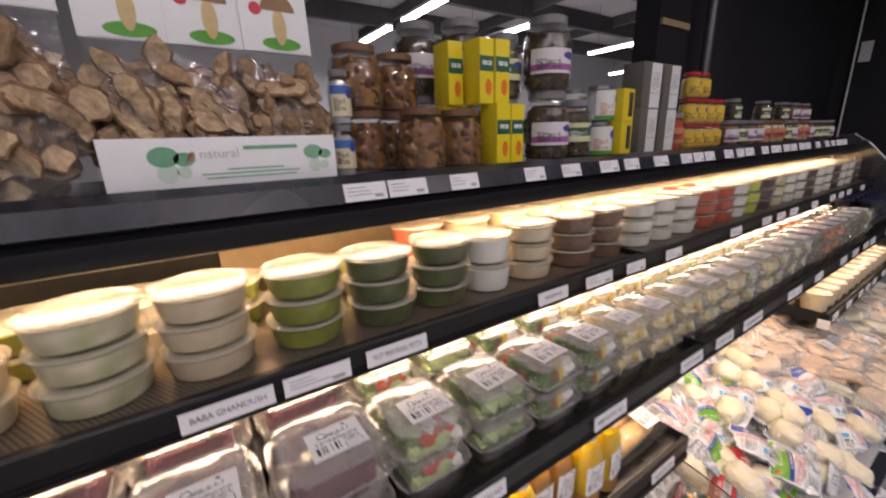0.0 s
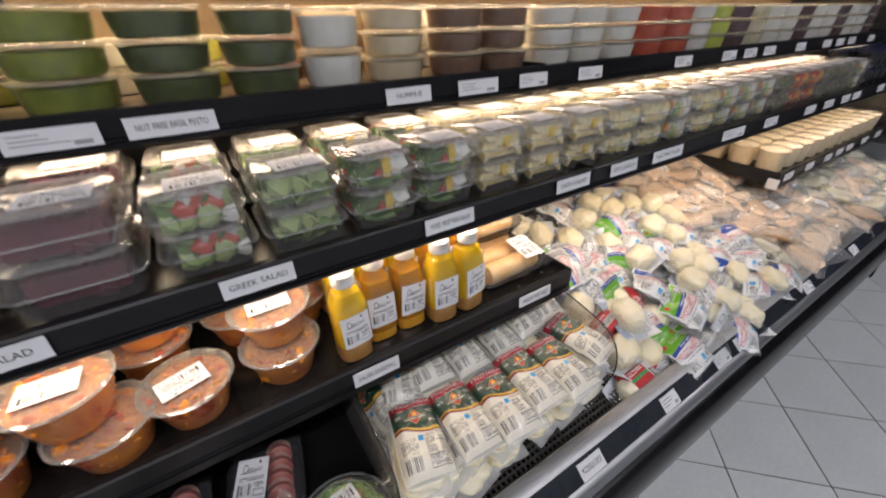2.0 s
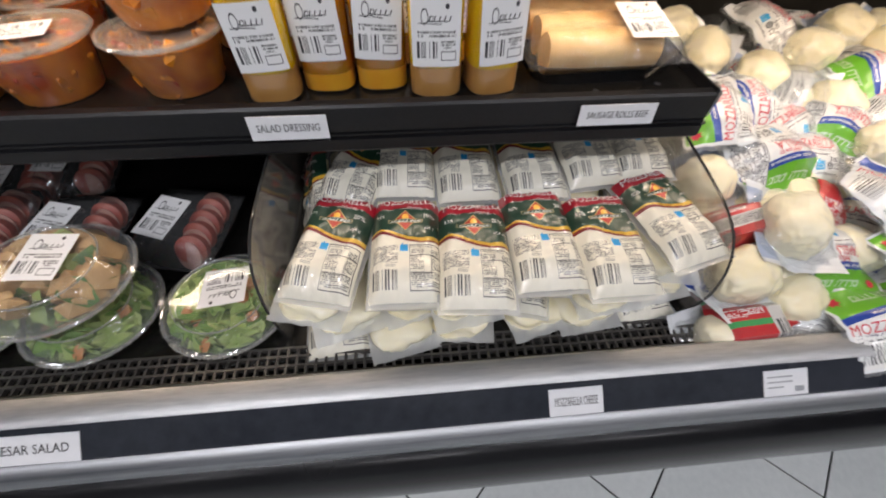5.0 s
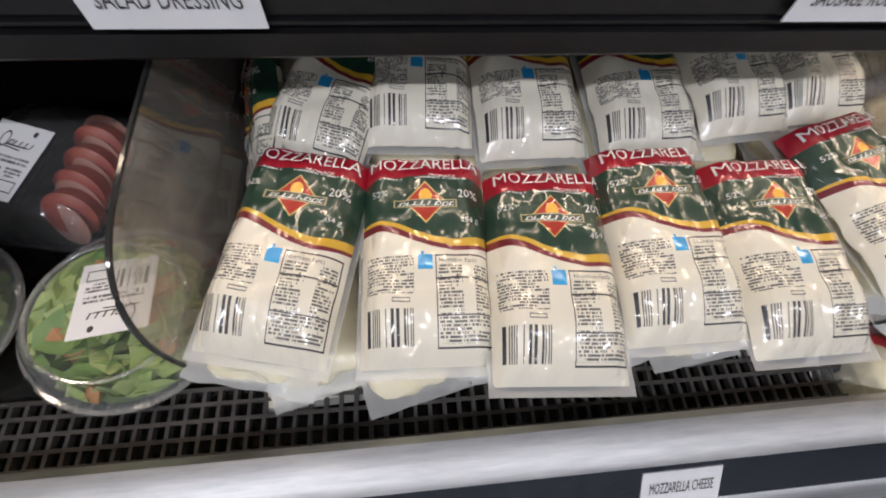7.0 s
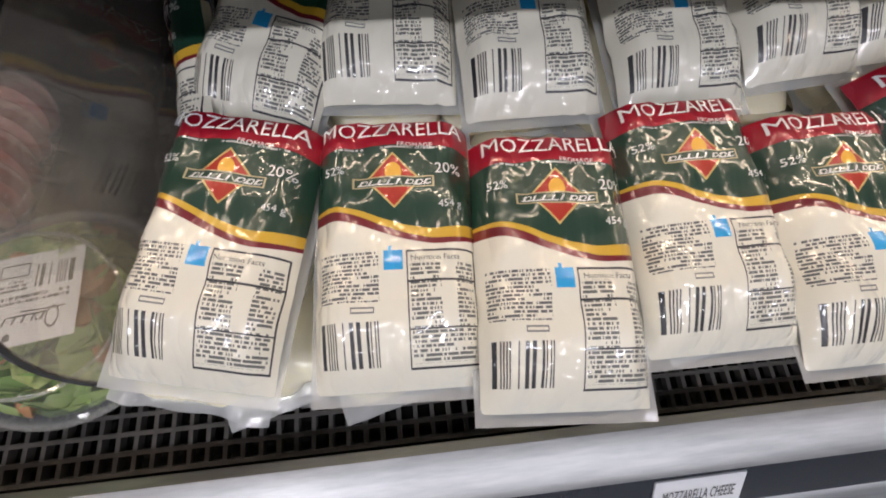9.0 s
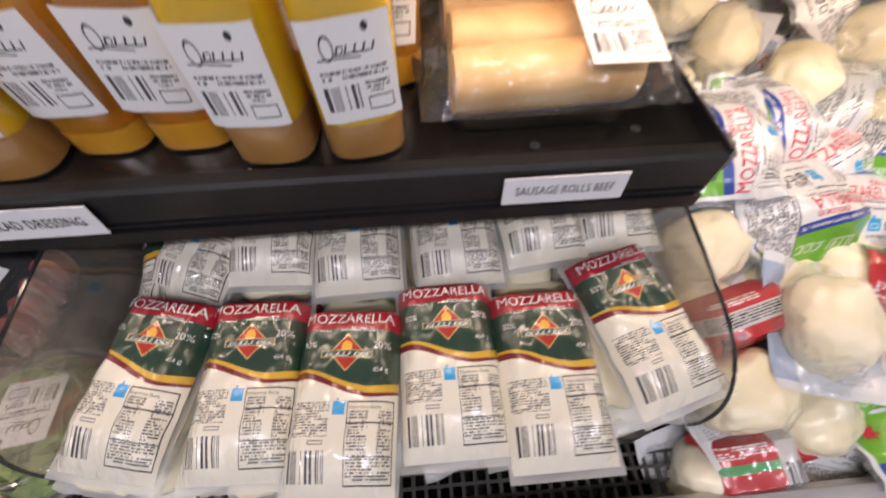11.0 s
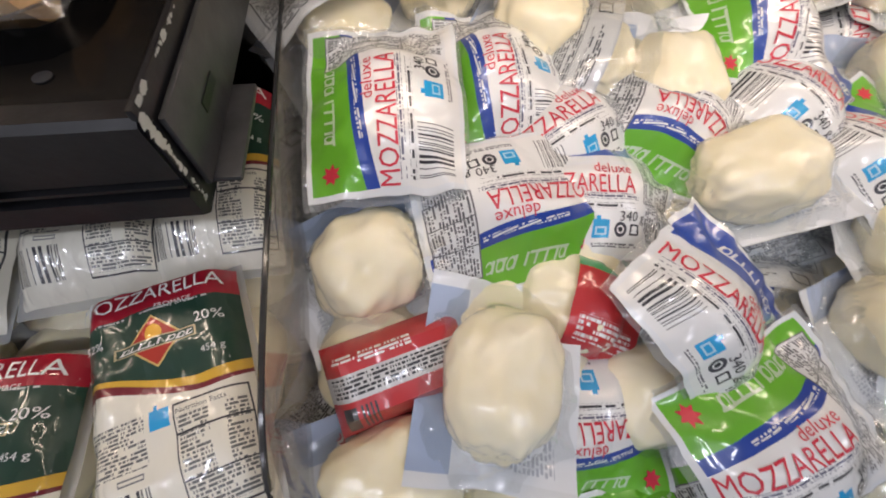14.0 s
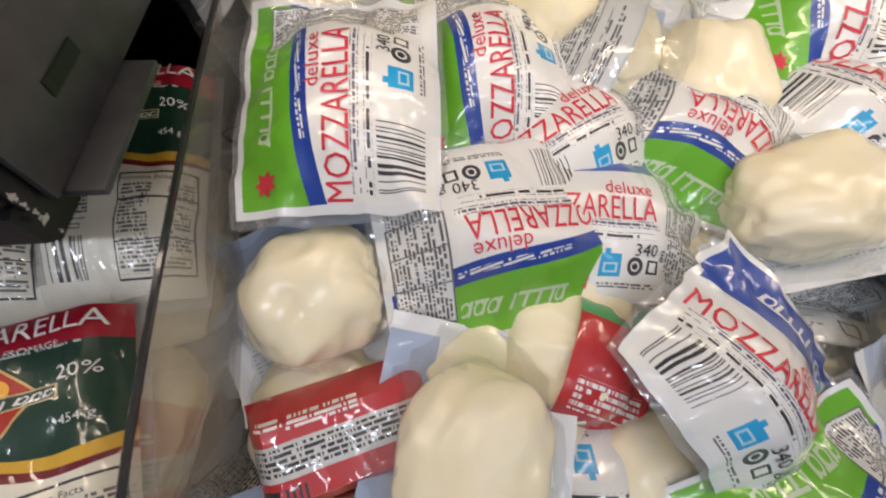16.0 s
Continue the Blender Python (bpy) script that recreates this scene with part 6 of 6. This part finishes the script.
def add_disc(bm, cx, cz, rx, rz, y, a0=0.0, a1=360.0, mat=0, n=20):
    vs = [bm.verts.new((cx + rx * math.cos(radians(a0 + (a1 - a0) * k / n)), y, cz + rz * math.sin(radians(a0 + (a1 - a0) * k / n)))) for k in range(n + (0 if a1 - a0 >= 360 else 1))]
    bm.faces.new(vs[::-1]).material_index = mat


def add_slice(bm, arch):
    """One curled dried slice, an arched cap or a long stem with a flared end; dark rim, pale faces."""
    n, rows = 12, []
    turn, wide, thick, twist = (rnd.uniform(1.6, 3.2), rnd.uniform(0.17, 0.27), 0.05, rnd.uniform(-0.5, 0.5)) if arch else (rnd.uniform(-0.9, 0.9), rnd.uniform(0.11, 0.17), 0.05, rnd.uniform(-0.8, 0.8))
    for k in range(n):
        t = k / (n - 1) - 0.5
        a = turn * t
        r = 1.5 / max(abs(turn), 0.3) * (1 if turn > 0 else -1)
        c = Vector((r * math.sin(a), r * (1 - math.cos(a)) - 0.2, 0.20 * math.sin(4.0 * t + twist) + rnd.uniform(-0.03, 0.03)))
        side = Vector((-math.sin(a), math.cos(a), 0))
        up = Vector((0, 0, 1)) * math.cos(twist * t) + side * math.sin(twist * t)
        half = wide * (math.sqrt(max(0.02, 1 - (2.0 * t) ** 4)) if arch else 0.9 + 1.0 * math.exp(-((t - 0.30) / 0.16) ** 2)) * rnd.uniform(0.72, 1.2)
        if not arch and k == n - 1:
            half *= 0.4
        rows.append([bm.verts.new(c + side * half * p + up * thick * q) for p, q in ((-1, -0.5), (-0.8, -1), (0.8, -1), (1, -0.5), (1, 0.5), (0.8, 1), (-0.8, 1), (-1, 0.5))])
    for p, q in zip(rows, rows[1:]):
        for k in range(8):
            bm.faces.new((p[k], p[(k + 1) % 8], q[(k + 1) % 8], q[k])).material_index = 0 if k in (1, 5) else 1
    bm.faces.new(rows[0][::-1]).material_index = 1
    bm.faces.new(rows[-1]).material_index = 1


SLICES = []
for _ in range(9):
    bm = bmesh.new()
    add_slice(bm, len(SLICES) % 2 == 0)
    bmesh.ops.recalc_face_normals(bm, faces=bm.faces)
    proto = link_mesh("mushroom_slice", bm, [MUSH_PALE if len(SLICES) % 3 else MUSH_TAN, MUSH], None, False)
    SLICES.append(proto.data)
    bpy.data.objects.remove(proto)


def mushroom_bag(w, d, high, head, count, s):
    ob = thing("mushroom_bag", "clear bag of dried mushroom slices with printed white header card", "food bag", "mushroom bags")
    for _ in range(count):
        piece = new("mushroom_slice", rnd.choice(SLICES))
        piece.parent = ob
        z = rnd.uniform(s * 0.45, high - s * 0.72)
        k = s * rnd.uniform(0.75, 1.25)
        piece.matrix_basis = pose(rnd.uniform(-w * 0.36, w * 0.36), rnd.uniform(-d * 0.34, d * 0.25), z, 90 + rnd.uniform(-35, 35), rnd.uniform(0, 360), rnd.uniform(-35, 35)) @ Matrix.Diagonal((k, k, k, 1))
    # One uneven lump in the dark rim colour fills the middle of the bag.
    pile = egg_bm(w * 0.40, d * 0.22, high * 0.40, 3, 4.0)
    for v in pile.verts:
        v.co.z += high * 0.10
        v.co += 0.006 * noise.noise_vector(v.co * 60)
    part("mushroom_pile", pile, MUSH, ob, "solid dark core among the slices")
    bm = bmesh.new()
    nx, nz = 10, 14
    for side in (-1, 1):
        g = [[bm.verts.new(((i / nx - 0.5) * w, side * d * 0.5 * math.sin(math.pi * (0.06 + 0.88 * i / nx)) ** 0.5 * (0.25 + 0.75 * min(1, 3 * (1 - j / nz)) ** 0.7) + 0.003 * noise.noise(Vector((i * 0.7, j * 0.7, side))), j / nz * high)) for i in range(nx + 1)] for j in range(nz + 1)]
        for j in range(nz):
            for i in range(nx):
                bm.faces.new((g[j][i], g[j][i + 1], g[j + 1][i + 1], g[j + 1][i]))
    part("bag", bm, FILM, ob, "crinkled clear bag")
    card = part("header_card", box_bm(-w * 0.52, w * 0.52, -0.006, 0.004, high - 0.002, high + head, bev=0.001), CARD_WHITE, ob, "white folded header card")
    bm = bmesh.new()
    y = -0.0066
    add_disc(bm, w * 0.06, high + head * 0.12, w * 0.30, head * 0.10, y, 0, 360, 0)
    bm2 = bmesh.new()
    add_disc(bm2, w * 0.06, high + head * 0.62, w * 0.26, head * 0.26, y - 0.0006, 0, 180, 0)
    bm3 = bmesh.new()
    add_disc(bm3, w * 0.06, high + head * 0.38, w * 0.10, head * 0.28, y - 0.0003, 0, 360, 0)
    bm4 = bmesh.new()
    add_disc(bm4, -w * 0.28, high + head * 0.62, w * 0.09, w * 0.09, y - 0.0003, 0, 360, 0)
    part("grass_print", bm, GRASS_INK, card, "", False)
    part("cap_print", bm2, BROWN_INK, card, "", False)
    part("stem_print", bm3, TAN_INK, card, "", False)
    part("seal_print", bm4, RED_INK, card, "", False)
    return ob


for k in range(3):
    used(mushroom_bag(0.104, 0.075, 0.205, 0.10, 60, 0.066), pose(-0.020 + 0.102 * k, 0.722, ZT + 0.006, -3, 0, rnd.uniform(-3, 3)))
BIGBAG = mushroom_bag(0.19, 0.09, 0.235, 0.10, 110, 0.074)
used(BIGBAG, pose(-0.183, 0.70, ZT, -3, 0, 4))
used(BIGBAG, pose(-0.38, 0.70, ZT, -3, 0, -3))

carton = thing("display_carton", "white open display carton with green mushroom print holding bags", "carton", m=pose(0.081, 0.70, ZT))
part("front_panel", box_bm(-0.158, 0.158, -0.040, -0.0375, 0.002, 0.074, bev=0.0008), CARD_WHITE, carton)
part("back_panel", box_bm(-0.158, 0.158, 0.07, 0.0725, 0.002, 0.10), CARD_WHITE, carton, "", False)
part("bottom", box_bm(-0.157, 0.157, -0.037, 0.07, 0.0, 0.002), CARD_WHITE, carton, "", False)
for sx in (-0.158, 0.156):
    part("side_panel", box_bm(sx, sx + 0.002, -0.0372, 0.0698, 0.0022, 0.074), CARD_WHITE, carton, "", False)
for cx, sc in ((-0.088, 1.0), (0.12, 0.8)):
    bm = bmesh.new()
    for dx, dz, r in ((0, 0.048, 0.019), (0.024, 0.044, 0.013)):
        add_disc(bm, cx + dx * sc, dz, r * sc, r * 0.75 * sc, -0.0406, 0, 360, 0)
    part("mushroom_print", bm, GREEN_INK, carton, "green mushroom picture", False)
    bm = bmesh.new()
    for dx, dz, r in ((0.002, 0.026, 0.013), (0.022, 0.026, 0.009)):
        add_disc(bm, cx + dx * sc, dz, r * sc, r * 1.1 * sc, -0.0404, 0, 360, 0)
    part("stem_print", bm, surface("pale_green_ink", (0.45, 0.6, 0.5), (0.6, 0.72, 0.62), 0.6), carton, "", False)
bm = bmesh.new()
add_box(bm, 0.015, 0.095, -0.0408, -0.0402, 0.055, 0.0605)
part("name_print", bm, GREEN_INK, carton, "plain green brand bar", False)
lettering("natural", 0.019, surface("pale_grey_ink", (0.42, 0.45, 0.43), (0.5, 0.53, 0.5), 0.6), carton, pose(-0.018, -0.0408, 0.050, 90, 0, 0))
bm = bmesh.new()
for k, (a, b) in enumerate(((-0.01, 0.07), (-0.045, 0.095), (-0.04, 0.09))):
    add_box(bm, a, b, -0.0408, -0.0402, 0.026 - 0.006 * k, 0.028 - 0.006 * k)
part("small_print", bm, GREEN_INK, carton, "", False)


def jar(r, high, fill, lid, lab=None, lab_z=(0.25, 0.6), name="food_jar", label="", square=2.0, chunks=()):
    ob = thing(name, label, "jar", "jars on the top shelf")
    t = r * 0.72
    part("glass", lathe_bm([(r * 0.9, 0), (r, 0.004), (r, high * 0.62), (r * 0.93, high * 0.76), (t, high * 0.86), (t, high * 0.90)], 26, power=square), GLASS, ob)
    bm = lathe_bm([(r * 0.80, 0.002), (r * 0.88, 0.006), (r * 0.88, high * 0.61), (r * 0.80, high * 0.75), (t * 0.8, high * 0.80)], 22, power=square)
    if chunks:
        for _ in range(80):
            a, z = rnd.uniform(0, 6.283), rnd.uniform(0.012, high * 0.76)
            rr = r * (0.86 if z < high * 0.62 else 0.72)
            add_chunk(bm, (rr * math.cos(a), rr * math.sin(a), z), r * rnd.uniform(0.14, 0.26), rnd.randrange(1 + len(chunks)))
        for v in bm.verts:
            q = math.hypot(v.co.x, v.co.y) / (r * (0.97 if v.co.z < high * 0.62 else 0.86))
            if q > 1:
                v.co.x /= q; v.co.y /= q
    part("filling", bm, [fill] + list(chunks), ob)
    part("lid", lathe_bm([(t * 1.06, high * 0.875), (t * 1.1, high * 0.885), (t * 1.1, high * 0.985), (t, high), (t * 0.4, high * 0.995)], 26), lid, ob)
    if lab:
        z0, z1 = high * lab_z[0], high * lab_z[1]
        bm = bmesh.new()
        n, a0, a1 = 14, -165, -15
        uv = bm.loops.layers.uv.verify()
        vs = []
        for k in range(n + 1):
            a = radians(a0 + (a1 - a0) * k / n)
            vs.append([bm.verts.new((r * 1.012 * math.cos(a), r * 1.012 * math.sin(a), z)) for z in (z0, z1)])
        for k in range(n):
            f = bm.faces.new((vs[k][0], vs[k + 1][0], vs[k + 1][1], vs[k][1]))
            for lp, q in zip(f.loops, ((k / n, 0), ((k + 1) / n, 0), ((k + 1) / n, 1), (k / n, 1))):
                lp[uv].uv = q
        part("label", bm, lab, ob, "printed paper label")
    return ob


def label_print(name, base, band, lo, hi, ink=INK):
    return printed(name, base, lambda nt, u, v: [(v.between(lo, hi), band), (rows_of_print(nt, u, v, 14, 22) * inside(u, v, 0.1, 0.5, 0.15, 0.6), ink), ((((u - 0.7) * (u - 0.7) + (v - 0.72) * (v - 0.72)) < 0.025), (0.04, 0.06, 0.3))], 0.5)


ARTICHOKE = food_mat("pickled_vegetables", (0.09, 0.032, 0.012), (0.42, 0.20, 0.06), 0.3, 34)
OLIVES = food_mat("olives_in_brine", (0.024, 0.016, 0.008), (0.10, 0.065, 0.026), 0.3, 60)
GREY_SALT = food_mat("grey_seasoning", (0.30, 0.31, 0.33), (0.42, 0.43, 0.45), 0.6, 160)
LID_TAN = surface("printed_tan_lid", (0.15, 0.075, 0.045), (0.27, 0.15, 0.09), 0.35, 0.3)
LID_RED = surface("red_lid", (0.42, 0.015, 0.02), (0.5, 0.03, 0.035), 0.35)
LID_GREY = surface("grey_lid", (0.16, 0.16, 0.17), (0.26, 0.26, 0.27), 0.4)
L_PURPLE = label_print("label_purple", (0.68, 0.64, 0.66), (0.35, 0.10, 0.30), 0.12, 0.38)
L_GREEN = label_print("label_green", (0.60, 0.62, 0.35), (0.04, 0.10, 0.04), 0.3, 0.75, (0.7, 0.7, 0.6))
L_CREAM = label_print("label_cream", (0.62, 0.56, 0.38), (0.05, 0.14, 0.38), 0.70, 0.98)
L_YELLOW = label_print("label_yellow", (0.68, 0.45, 0.04), (0.55, 0.30, 0.03), 0.0, 0.2)
L_RED = label_print("label_red_tan", (0.55, 0.22, 0.12), (0.45, 0.05, 0.03), 0.3, 0.6)
SPICE = jar(0.0205, 0.092, GREY_SALT, LID_GREY, L_CREAM, (0.15, 0.72), "seasoning_jar", "slim jar of grey seasoning with cream and blue label")
for k in range(2):
    used(SPICE, pose(0.272, 0.705, ZT + 0.0925 * k, 0, 0, 8 * k))
PICKLE_DARK = surface("dark_pickle", (0.07, 0.025, 0.01), (0.16, 0.07, 0.025), 0.3)
PICKLE_ORANGE = surface("orange_pickle", (0.30, 0.12, 0.03), (0.46, 0.22, 0.07), 0.3)
OLIVE_DARK = surface("black_olive", (0.02, 0.014, 0.012), (0.06, 0.035, 0.02), 0.25)
OLIVE_BROWN = surface("brown_olive", (0.05, 0.03, 0.012), (0.13, 0.08, 0.03), 0.25)
ANTI = jar(0.055, 0.124, ARTICHOKE, LID_TAN, None, (0.3, 0.55), "antipasto_jar", "round glass jar of pickled vegetables with tan lid", chunks=(PICKLE_DARK, PICKLE_ORANGE, PICKLE_DARK))
for x, y, lv in ((0.446, 0.715, 0), (0.560, 0.735, 0), (0.350, 0.80, 0), (0.345, 0.80, 1), (0.46, 0.84, 0), (0.46, 0.85, 1), (0.575, 0.86, 0)):
    used(ANTI, pose(x, y, ZT + 0.1245 * lv, 0, 0, rnd.uniform(-30, 30)))
OLIVE = jar(0.060, 0.172, OLIVES, LID_GREY, L_PURPLE, (0.22, 0.55), "olive_jar", "tall glass jar of dark olives with white and purple label", chunks=(OLIVE_DARK, OLIVE_BROWN))
OLIVE2 = jar(0.047, 0.155, OLIVES, LID_GREY, L_GREEN, (0.28, 0.6), "olive_jar", "tall glass jar of olives with green label", chunks=(OLIVE_DARK, OLIVE_BROWN))
for ob, x, y, z in ((OLIVE, 0.848, 0.735, 0), (OLIVE, 0.846, 0.738, 0.1725), (OLIVE2, 0.963, 0.735, 0), (OLIVE2, 0.755, 0.80, 0), (OLIVE2, 0.752, 0.80, 0.1555), (OLIVE, 0.66, 0.86, 0), (OLIVE, 0.66, 0.86, 0.1725), (OLIVE, 0.785, 0.92, 0), (OLIVE, 0.57, 0.93, 0.0), (OLIVE, 0.57, 0.93, 0.1725)):
    used(ob, pose(x, y, ZT + z, 0, 0, rnd.uniform(-20, 20)))
POLENTA = printed("printed_yellow_box", (0.78, 0.62, 0.02), lambda nt, u, v: [(v.between(0.5, 0.74), (0.01, 0.10, 0.05)), (rows_of_print(nt, u, v, 9, 9) * inside(u, v, 0.2, 0.85, 0.56, 0.68), WHITE), ((((u - 0.62) * (u - 0.62)) * 0.35 + (v - 0.25) * (v - 0.25)) < 0.018, (0.75, 0.18, 0.02))], 0.4)


def carton_box(name, label, w, d, high, side, front):
    ob = thing(name, label, "carton", "cartons on the top shelf")
    part("body", box_bm(-w / 2, w / 2, -d / 2, d / 2, 0, high, bev=0.0012), side, ob)
    sticker(ob, w * 0.97, high * 0.97, pose(0, -d / 2 - 0.0006, high / 2, 90, 0, 0), front, "front_print")
    return ob


YELLOW_SIDE = surface("yellow_card", (0.72, 0.56, 0.02), (0.80, 0.65, 0.04), 0.45)
YBOX = carton_box("yellow_carton", "small upright yellow carton with green band and orange print", 0.041, 0.06, 0.136, YELLOW_SIDE, POLENTA)
for x, y, z in ((0.652, 0.715, 0), (0.695, 0.715, 0), (0.618, 0.735, 0.1365), (0.662, 0.73, 0.1365), (0.572, 0.79, 0.1365), (0.61, 0.80, 0), (0.57, 0.80, 0)):
    used(YBOX, pose(x, y, ZT + z, 0, 0, rnd.uniform(-3, 3)))
CAN_PRINT = label_print("can_print", (0.70, 0.70, 0.66), (0.05, 0.28, 0.04), 0.0, 0.14, (0.5, 0.2, 0.1))
CAN = jar(0.043, 0.098, CAP_WHITE, STEEL, CAN_PRINT, (0.04, 0.84), "food_can", "white tin with green band and small print")
for x, y in ((1.075, 0.735), (1.07, 0.83), (1.17, 0.84)):
    for k in range(2):
        used(CAN, pose(x, y, ZT + 0.0985 * k, 0, 0, rnd.uniform(-15, 15)))
YTUB = carton_box("yellow_pack", "yellow and dark printed pack", 0.06, 0.06, 0.095, YELLOW_SIDE, printed("printed_yellow_pack", (0.74, 0.56, 0.03), lambda nt, u, v: [(inside(u, v, 0.5, 0.9, 0.15, 0.9), (0.04, 0.04, 0.04))], 0.4))
GBOX = carton_box("grey_white_carton", "upright white carton with dark grey side panel", 0.10, 0.07, 0.135, surface("grey_carton", (0.10, 0.10, 0.09), (0.17, 0.17, 0.16), 0.5), printed("printed_grey_carton", (0.66, 0.67, 0.66), lambda nt, u, v: [(u < 0.42, (0.12, 0.12, 0.10)), (rows_of_print(nt, u, v, 20, 12) * inside(u, v, 0.5, 0.9, 0.3, 0.8), (0.4, 0.4, 0.4))], 0.4))
for k in range(2):
    used(YTUB, pose(1.175, 0.735, ZT + 0.0955 * k, 0, 0, 3))
    for x in (1.285, 1.40):
        used(GBOX, pose(x, 0.735, ZT + 0.1355 * k, 0, 0, rnd.uniform(-3, 3)))
MUSTARD = food_mat("mustard", (0.55, 0.36, 0.08), (0.68, 0.48, 0.14), 0.4)
RJAR = jar(0.033, 0.088, MUSTARD, LID_RED, L_YELLOW, (0.1, 0.72), "mustard_jar", "small glass jar of yellow mustard with red lid")
for k in range(3):
    for i in range(2 if k == 2 else 4):
        used(RJAR, pose(1.60 + 0.072 * i, 0.735, ZT + 0.0885 * k, 0, 0, rnd.uniform(-20, 20)))
TALLRED = jar(0.036, 0.125, FOODS["red"], LID_GREY, L_RED, (0.2, 0.6), "sauce_jar", "glass jar of red sauce with printed label")
for x in (1.50, 1.52):
    used(TALLRED, pose(x, 0.73 + (x - 1.5) * 4, ZT, 0, 0, 0))
MIXJ = [jar(0.04, 0.10, f, l, lab, (0.15, 0.65), "preserve_jar", txt) for f, l, lab, txt in (
    (ARTICHOKE, LID_GREY, L_PURPLE, "glass preserve jar with white and purple label"), (FOODS["beige"], LID_TAN, L_RED, "glass jar of beige spread with tan lid"), (OLIVES, LID_GREY, L_GREEN, "glass jar of green preserves with grey lid"))]
k = 1.95
while k < 3.3:
    for y in (0.73, 0.83):
        used(MIXJ[rnd.randrange(3)], pose(k, y, ZT, 0, 0, rnd.uniform(-30, 30)))
        if y > 0.8 and rnd.random() < 0.5:
            used(MIXJ[rnd.randrange(3)], pose(k, y, ZT + 0.1005, 0, 0, rnd.uniform(-30, 30)))
    k += 0.088
for ob in bpy.data.objects:
    if "used" in ob:
        del ob["used"]
